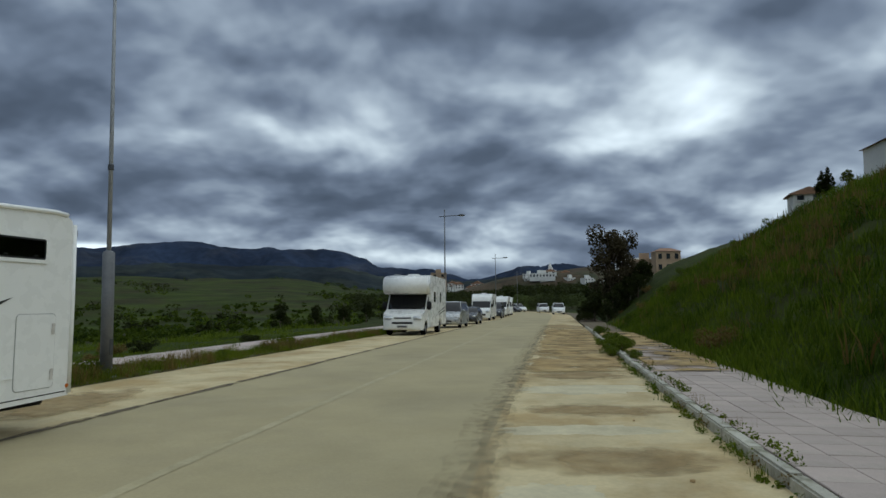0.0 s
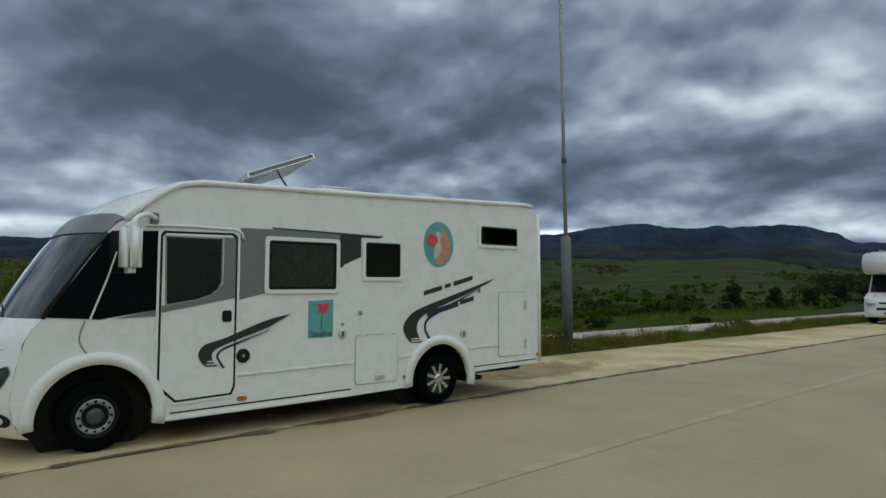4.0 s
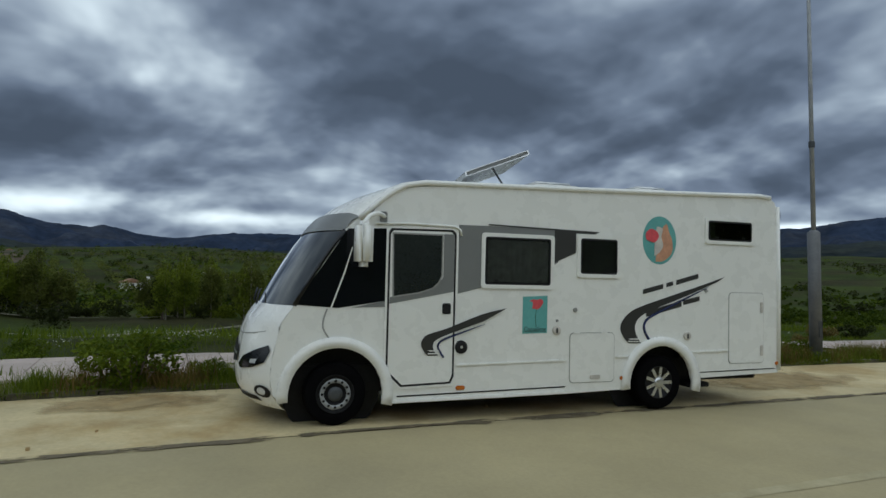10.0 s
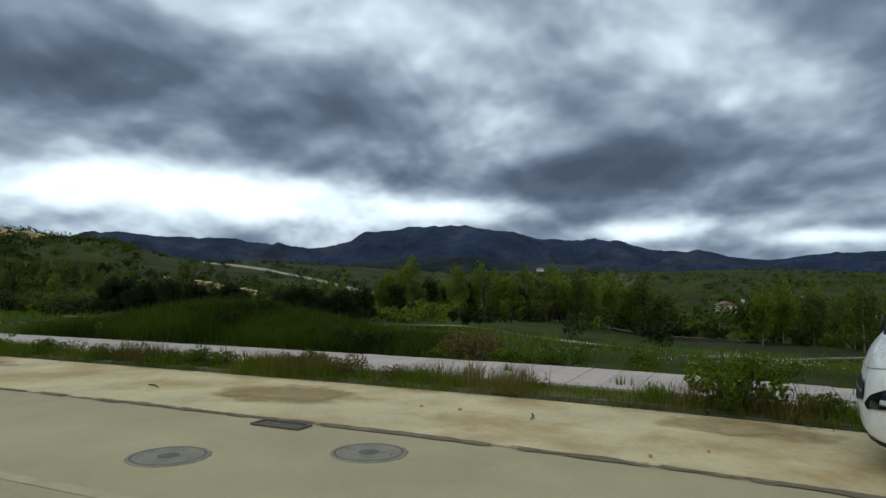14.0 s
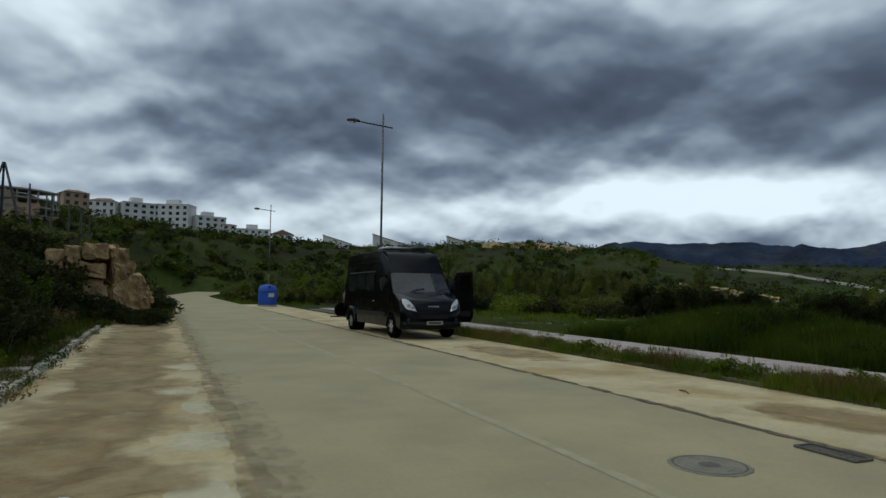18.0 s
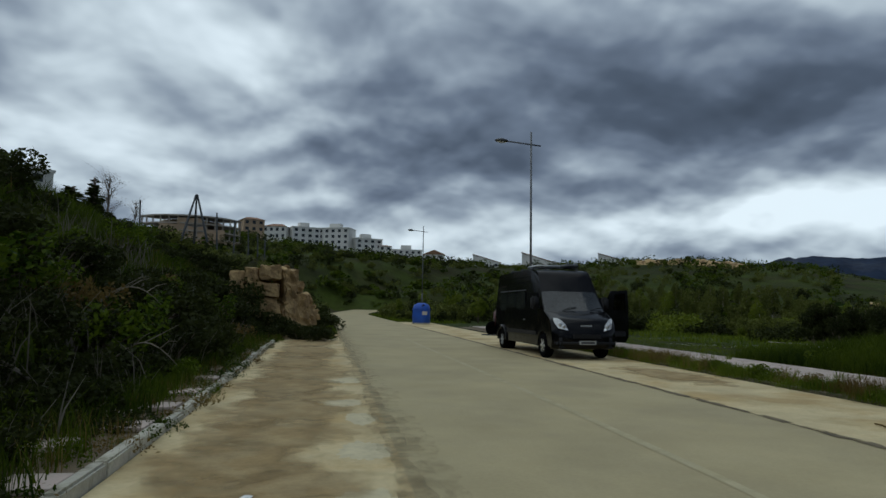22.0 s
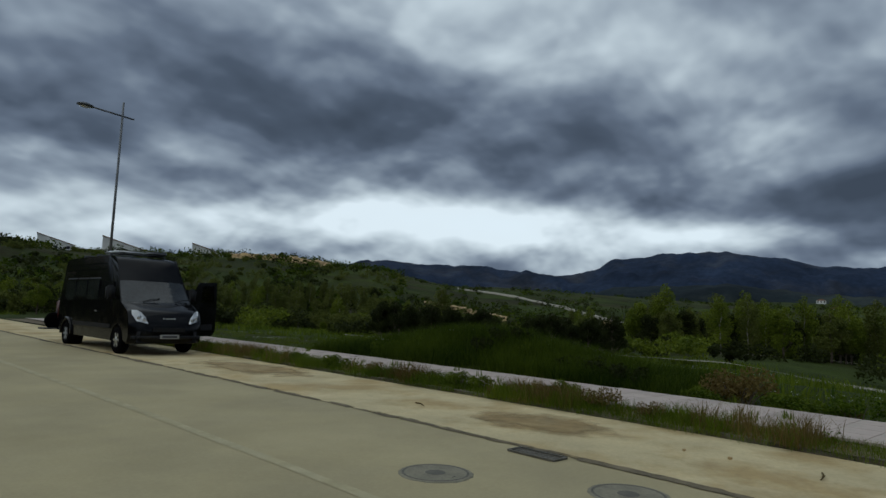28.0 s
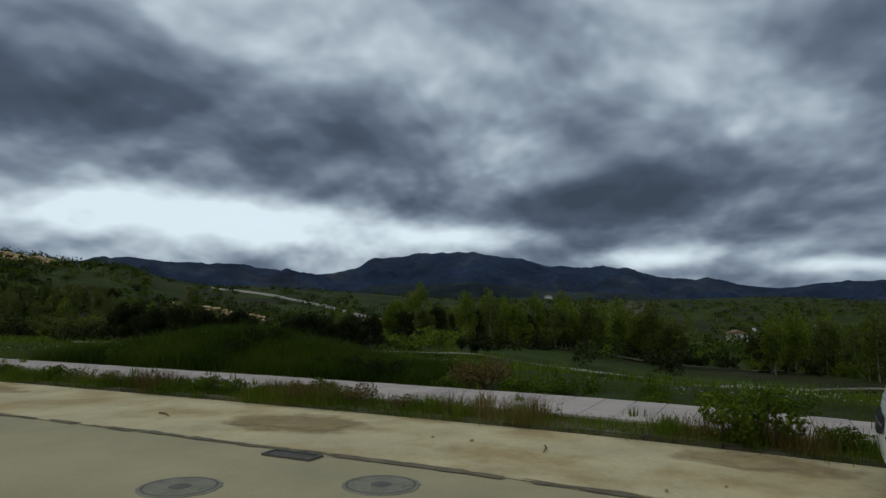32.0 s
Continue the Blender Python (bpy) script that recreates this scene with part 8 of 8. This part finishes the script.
# village and church ahead, on their own brown hill
def build_knoll(name, az, d, w, h, label, mat):
    x, y, _ = spot(az, d)
    verts, faces, n = [], [], 22
    for i in range(n + 1):
        for j in range(n + 1):
            u, v = i / n * 2 - 1, j / n * 2 - 1
            r = math.hypot(u, v)
            verts.append((u * w, v * w * 0.7, h * max(0, math.cos(min(1, r) * math.pi / 2)) ** 1.2 * (1 + 0.25 * noise.noise((u * 3, v * 3, az))) - 3))
    for i in range(n):
        for j in range(n):
            a = i * (n + 1) + j
            faces.append((a, a + n + 1, a + n + 2, a + 1))
    ob = new(name, raw(name, verts, faces, mat, True))
    ob.matrix_basis = pose(x, y, -6, 0, 0, az)
    return tagged(ob, label, "hill", kind="structure")


build_knoll("village_hill", -11.5, 440, 120, 21, "brown scrubby hill below the village", "scrub")
build_knoll("woods_hill", -3.5, 500, 70, 9, "dark wooded rise beyond the road", "hill")
for i in range(30):
    az = random.uniform(-20.5, -7.0)
    d = random.uniform(395, 440) if az > -15 else random.uniform(215, 250)
    el = 1.0 - 0.05 * abs(az + 10) + random.uniform(-0.55, 0.3) if az > -15 else random.uniform(1.0, 1.9)
    build_house("village_house", az, d, random.uniform(4.5, 8), 5, random.uniform(2.2, 3.6), "small white village house with a clay roof", "wall", 2, 3, random.choice(("gable", "flat", "flat")), random.uniform(-40, 40), el_z(el, d) - 2, sink=2.5)
for i in range(9):
    az = random.uniform(-2.5, 1.2)
    build_house("village_house", az, 480, random.uniform(5, 9), 5, random.uniform(2, 3.4), "small white village house with a clay roof", "wall", 2, 3, "gable", random.uniform(-40, 40), el_z(random.uniform(-0.3, 0.15), 480) - 2, sink=3)
build_house("long_white_building", -8.3, 405, 16, 8, 2.6, "long white building on the village hill", "wall", 1, 8, "flat", 0, el_z(0.70, 405), "building", sink=2)
ch = build_house("church", -9.0, 415, 8, 9, 3.6, "white church with a slim bell tower", "wall", 2, 2, "gable", 0, el_z(0.75, 415), "church", sink=2)
part("bell_tower", box(-1.1, 1.1, -1.1, 1.1, 3, 6.6), "wall", ch, "white bell tower")
part("spire", lathe([(1.2, 6.6), (0.15, 9.4)], 8), "wall", ch, "pointed tower roof")
build_house("brick_tower_house", -18.8, 190, 6.6, 7, 6.0, "square brick tower house with a low hipped roof", "wall_tan", 2, 3, "hip", 12, el_z(1.0, 190), "building", sink=6)
build_house("brick_wing", -17.1, 196, 8, 6, 3.4, "low brown wing beside the brick tower", "wall_tan", 1, 2, "flat", 0, el_z(1.1, 196), "building", sink=6)
build_house("brown_tower", 1.0, 330, 8, 8, 7.5, "square ochre tower block among the trees", "wall_tan", 3, 2, "flat", 0, el_z(0.2, 330) - 2, "building", sink=6)
# the house over the bank ahead
build_house("bank_house", -35.8, 66, 4.2, 5, 2.0, "white house standing on top of the bank", "wall", 2, 3, "hip", 24, el_z(8.5, 66), sink=4)
build_house("bank_wall_house", -29.4, 68, 2.6, 3, 0.9, "low white building on the crest of the bank", "wall", 1, 2, "gable", 10, el_z(6.2, 68), sink=3)
# houses and walls in the valley
build_house("valley_house", 85.2, 190, 4.6, 4, 2.2, "small white house among the valley trees", "wall", 1, 3, "gable", 15)
build_house("valley_shed", 83.9, 196, 2.4, 2, 1.3, "small white outbuilding in the valley", "wall", 1, 2, "flat", 5)
build_house("white_post_house", 76.3, 120, 1.5, 1.6, 4.6, "narrow white tower building in the valley", "wall", 2, 1, "gable", 5)
build_house("valley_shed", 75.2, 124, 5.5, 3, 1.6, "long pale shed in the valley", "wall", 1, 3, "flat", 5)
build_house("farm_house", 99.5, 560, 9, 7, 3.0, "white farmhouse on the far field", "wall", 1, 3, "gable", 0)
build_house("farm_house", 93.4, 600, 12, 7, 2.6, "white farmhouse on the far field", "wall", 1, 3, "gable", 0)
for az, d in ((10.5, 900), (9.4, 950), (8.6, 930), (11.6, 980), (7.6, 1000), (72, 700), (70.5, 720), (67.5, 760), (100.5, 900)):
    build_house("farm_house", az, d, random.uniform(8, 13), 7, 3.5, "white farmhouse far off on the plain", "wall", 1, 3, "gable", 0)


def track(name, pts, w, label, mat="pale_track"):
    """A pale track or low wall laid over the land, through bearings and distances."""
    verts, faces = [], []
    fine = []
    for (a0, d0), (a1, d1) in zip(pts, pts[1:]):
        fine += [(a0 + (a1 - a0) * i / 10, d0 + (d1 - d0) * i / 10) for i in range(10)]
    fine.append(pts[-1])
    for az, d in fine:
        for k in (-0.5, 0.5):
            x, y, z = spot(az, d + k * w)
            verts.append((x, y, z + 0.25))
    for i in range(len(fine) - 1):
        faces.append((2 * i, 2 * i + 1, 2 * i + 3, 2 * i + 2))
    return tagged(new(name, raw(name, verts, faces, mat)), label, "track", kind="structure")


def embankment(name, pts, h, label, mat="pale_track", lift=0.0):
    """A low bank or cutting that shows its face to the valley, through bearings and distances."""
    fine = []
    for (a0, d0), (a1, d1) in zip(pts, pts[1:]):
        fine += [(a0 + (a1 - a0) * i / 14, d0 + (d1 - d0) * i / 14) for i in range(14)]
    fine.append(pts[-1])
    verts, faces = [], []
    for i, (az, d) in enumerate(fine):
        e = h * (0.75 + 0.5 * noise.noise((az * 1.3, d * 0.02, 3.0)))
        for dd, hh in ((-2.0, -0.6), (-0.6, e), (5.0, e * 1.02), (9.0, -0.6)):
            x, y, z = spot(az, d + dd)
            verts.append((x, y, z + hh + lift))
    for i in range(len(fine) - 1):
        for j in range(3):
            a = 4 * i + j
            faces.append((a, a + 1, a + 5, a + 4))
    return tagged(new(name, raw(name, verts, faces, mat)), label, "embankment", kind="structure")


embankment("field_road", [(130, 430), (124, 360), (118.5, 270), (114, 215), (108, 185)], 1.05, "pale dirt road climbing the far slope on its bank")
embankment("ochre_cutting", [(119.2, 168), (116.2, 160)], 3.6, "bare ochre cutting below the road", "rock")
embankment("ochre_terrace", [(150, 250), (145.5, 240), (141, 236)], 2.2, "bare ochre terrace below the ridge", "rock")
embankment("ochre_terrace", [(133, 235), (129, 225), (125.5, 205)], 1.8, "bare ochre terrace on the slope", "rock")


def field(name, az0, az1, d0, d1, mat, label):
    """A field laid over the far land."""
    verts, faces, n = [], [], 12
    for i in range(n + 1):
        for j in range(n + 1):
            x, y, z = spot(az0 + (az1 - az0) * (i / n + 0.12 * math.sin(j * 0.7) / n), d0 + (d1 - d0) * j / n)
            verts.append((x, y, z + 0.5))
    for i in range(n):
        for j in range(n):
            a = i * (n + 1) + j
            faces.append((a, a + n + 1, a + n + 2, a + 1))
    return tagged(new(name, raw(name, verts, faces, mat, True)), label, "field", kind="structure")


field("ploughed_field", 92.2, 94.6, 300, 520, "scrub", "brown ploughed field on the far slope")
field("young_corn_field", 94.7, 99.5, 210, 500, "crop", "smooth green field on the far slope")
field("ploughed_field", 70, 75.5, 420, 620, "scrub", "brown ploughed field on the far slope")
track("field_track_two", [(80.5, 300), (77.5, 240), (74, 215)], 7, "pale dirt track between the fields")
track("park_path", [(140, 44), (124, 40), (110, 40), (96, 43), (80, 50), (66, 62)], 1.6, "dusty path through the park below", "path")
track("park_path_two", [(118, 74), (104, 72), (90, 76), (78, 84)], 1.4, "dusty path among the park trees", "path")

# far woods and hedges, as stuff
def far_woods():
    pts = ([], [])
    for i in range(6800):
        ahead = i % 6 == 0
        az = random.uniform(-21, 9) if ahead else random.uniform(2, 200)
        d = random.uniform(205, 390) if ahead else 120 + 750 * random.random() ** 1.6
        if noise.noise((az * 0.22, d * 0.008, 4)) < (-0.4 if ahead else 0.22 if 12 < az < 52 else -0.22):
            continue
        x, y, z = spot(az, d)
        r = random.uniform(1.0, 2.6) * (1.0 if d > 200 else 0.7)
        for k in range(44):
            v = Vector((random.gauss(0, 1), random.gauss(0, 1), random.gauss(0, 1))).normalized() * r * random.uniform(0.5, 1)
            pts[0 if ahead or i % 5 < 2 else 1].append((x + v.x * 1.3, y + v.y * 1.3, z + r * 0.7 + v.z * 0.8))
    for p, mat, label in zip(pts, ("leaf_dark", "bank_blade"), ("scattered dark trees and hedges on the far fields", "scattered green trees and shrubs on the far fields")):
        tagged(new("far_woods", leaf_mesh("far_woods", np.array(p), 0.5, mat)), label, "woods", kind="stuff")


far_woods()


def orchard():
    """Rows of small olive trees over the far slope, too many to count."""
    pts = []
    for i in range(-4, 34):
        for j in range(26):
            x, y = -150 - j * 11 + random.uniform(-1, 1), -20 + i * 8.5 + random.uniform(-1, 1)
            az, d = math.degrees(math.atan2(-x, y)), math.hypot(x, y)
            if not 56 < az < 93 or noise.noise((x * 0.012, y * 0.012, 8)) < -0.25:
                continue
            r = random.uniform(1.3, 2.2)
            z = land_z(x, y)
            for k in range(60):
                v = Vector((random.gauss(0, 1), random.gauss(0, 1), random.gauss(0, 1))).normalized() * r * random.uniform(0.5, 1)
                pts.append((x + v.x, y + v.y, z + r * 1.1 + v.z * 0.9))
    tagged(new("orchard", leaf_mesh("orchard", np.array(pts), 0.34, "leaf_olive")), "rows of small olive trees over the far slope", "orchard", kind="stuff")


orchard()

RIDGE = [(-24, 1.0), (-12, 1.55), (-7, 1.6), (-2, 0.6), (0, 1.0), (2.8, 1.52), (6.5, 1.65), (8, 2.6), (9.6, 3.16), (13, 3.35), (20, 3.45), (23.4, 3.88), (26.7, 3.56), (30, 3.15), (36, 2.6), (50, 2.7), (62, 3.0), (72, 3.2),
         (77.6, 3.14), (83, 2.75), (87.5, 3.48), (90.8, 3.6), (94.3, 4.5), (100.5, 4.8), (104, 5.4), (107, 5.95), (112, 5.65), (116, 5.2), (118, 4.2), (122, 3.75), (125.5, 3.95), (129, 4.4), (135.7, 4.45), (141, 4.1), (148, 3.5), (165, 2.2)]


def ridge(az):
    for (a0, e0), (a1, e1) in zip(RIDGE, RIDGE[1:]):
        if a0 <= az <= a1:
            return e0 + (e1 - e0) * smooth(a0, a1, az)
    return 1.0


def build_mountains(name, az0, az1, r0, r1, k, rough, label, mat):
    """A range of mountains: the crest at r1 * 0.86, spurs running down towards r0."""
    verts, faces = [], []
    na, nr = int((az1 - az0) / 0.22), 22
    for i in range(na + 1):
        az = az0 + (az1 - az0) * i / na
        fade = smooth(az0, az0 + 3, az) * smooth(az1, az1 - 3, az)
        for j in range(nr + 1):
            t = j / nr
            r = r0 + (r1 - r0) * t
            x, y = -r * math.sin(radians(az)), r * math.cos(radians(az))
            top = el_z(ridge(az) * k * (0.6 + 0.4 * fade), r0 + (r1 - r0) * 0.86)
            f = smooth(0, 0.86, t) if t < 0.86 else 1 - 0.3 * (t - 0.86) / 0.14
            spur = noise.fractal((x * 0.0035, y * 0.0035, 3.0), 0.9, 2.1, 5) * rough * math.sin(math.pi * min(1, t / 0.86)) ** 0.8
            crest = noise.fractal((az * 0.9, t, 1.0), 0.9, 2.0, 4) * 5.0 * f
            verts.append((x, y, -60 + (top + 60) * f + spur + crest))
    for i in range(na):
        for j in range(nr):
            a = i * (nr + 1) + j
            faces.append((a, a + 1, a + nr + 2, a + nr + 1))
    ob = new(name, raw(name, verts, faces, mat, True))
    return tagged(ob, label, "mountains", kind="structure")


build_mountains("mountains_back", -24, 165, 2700, 4600, 1.0, 75, "distant mountains along the horizon, dark blue with painted haze", "mountain")
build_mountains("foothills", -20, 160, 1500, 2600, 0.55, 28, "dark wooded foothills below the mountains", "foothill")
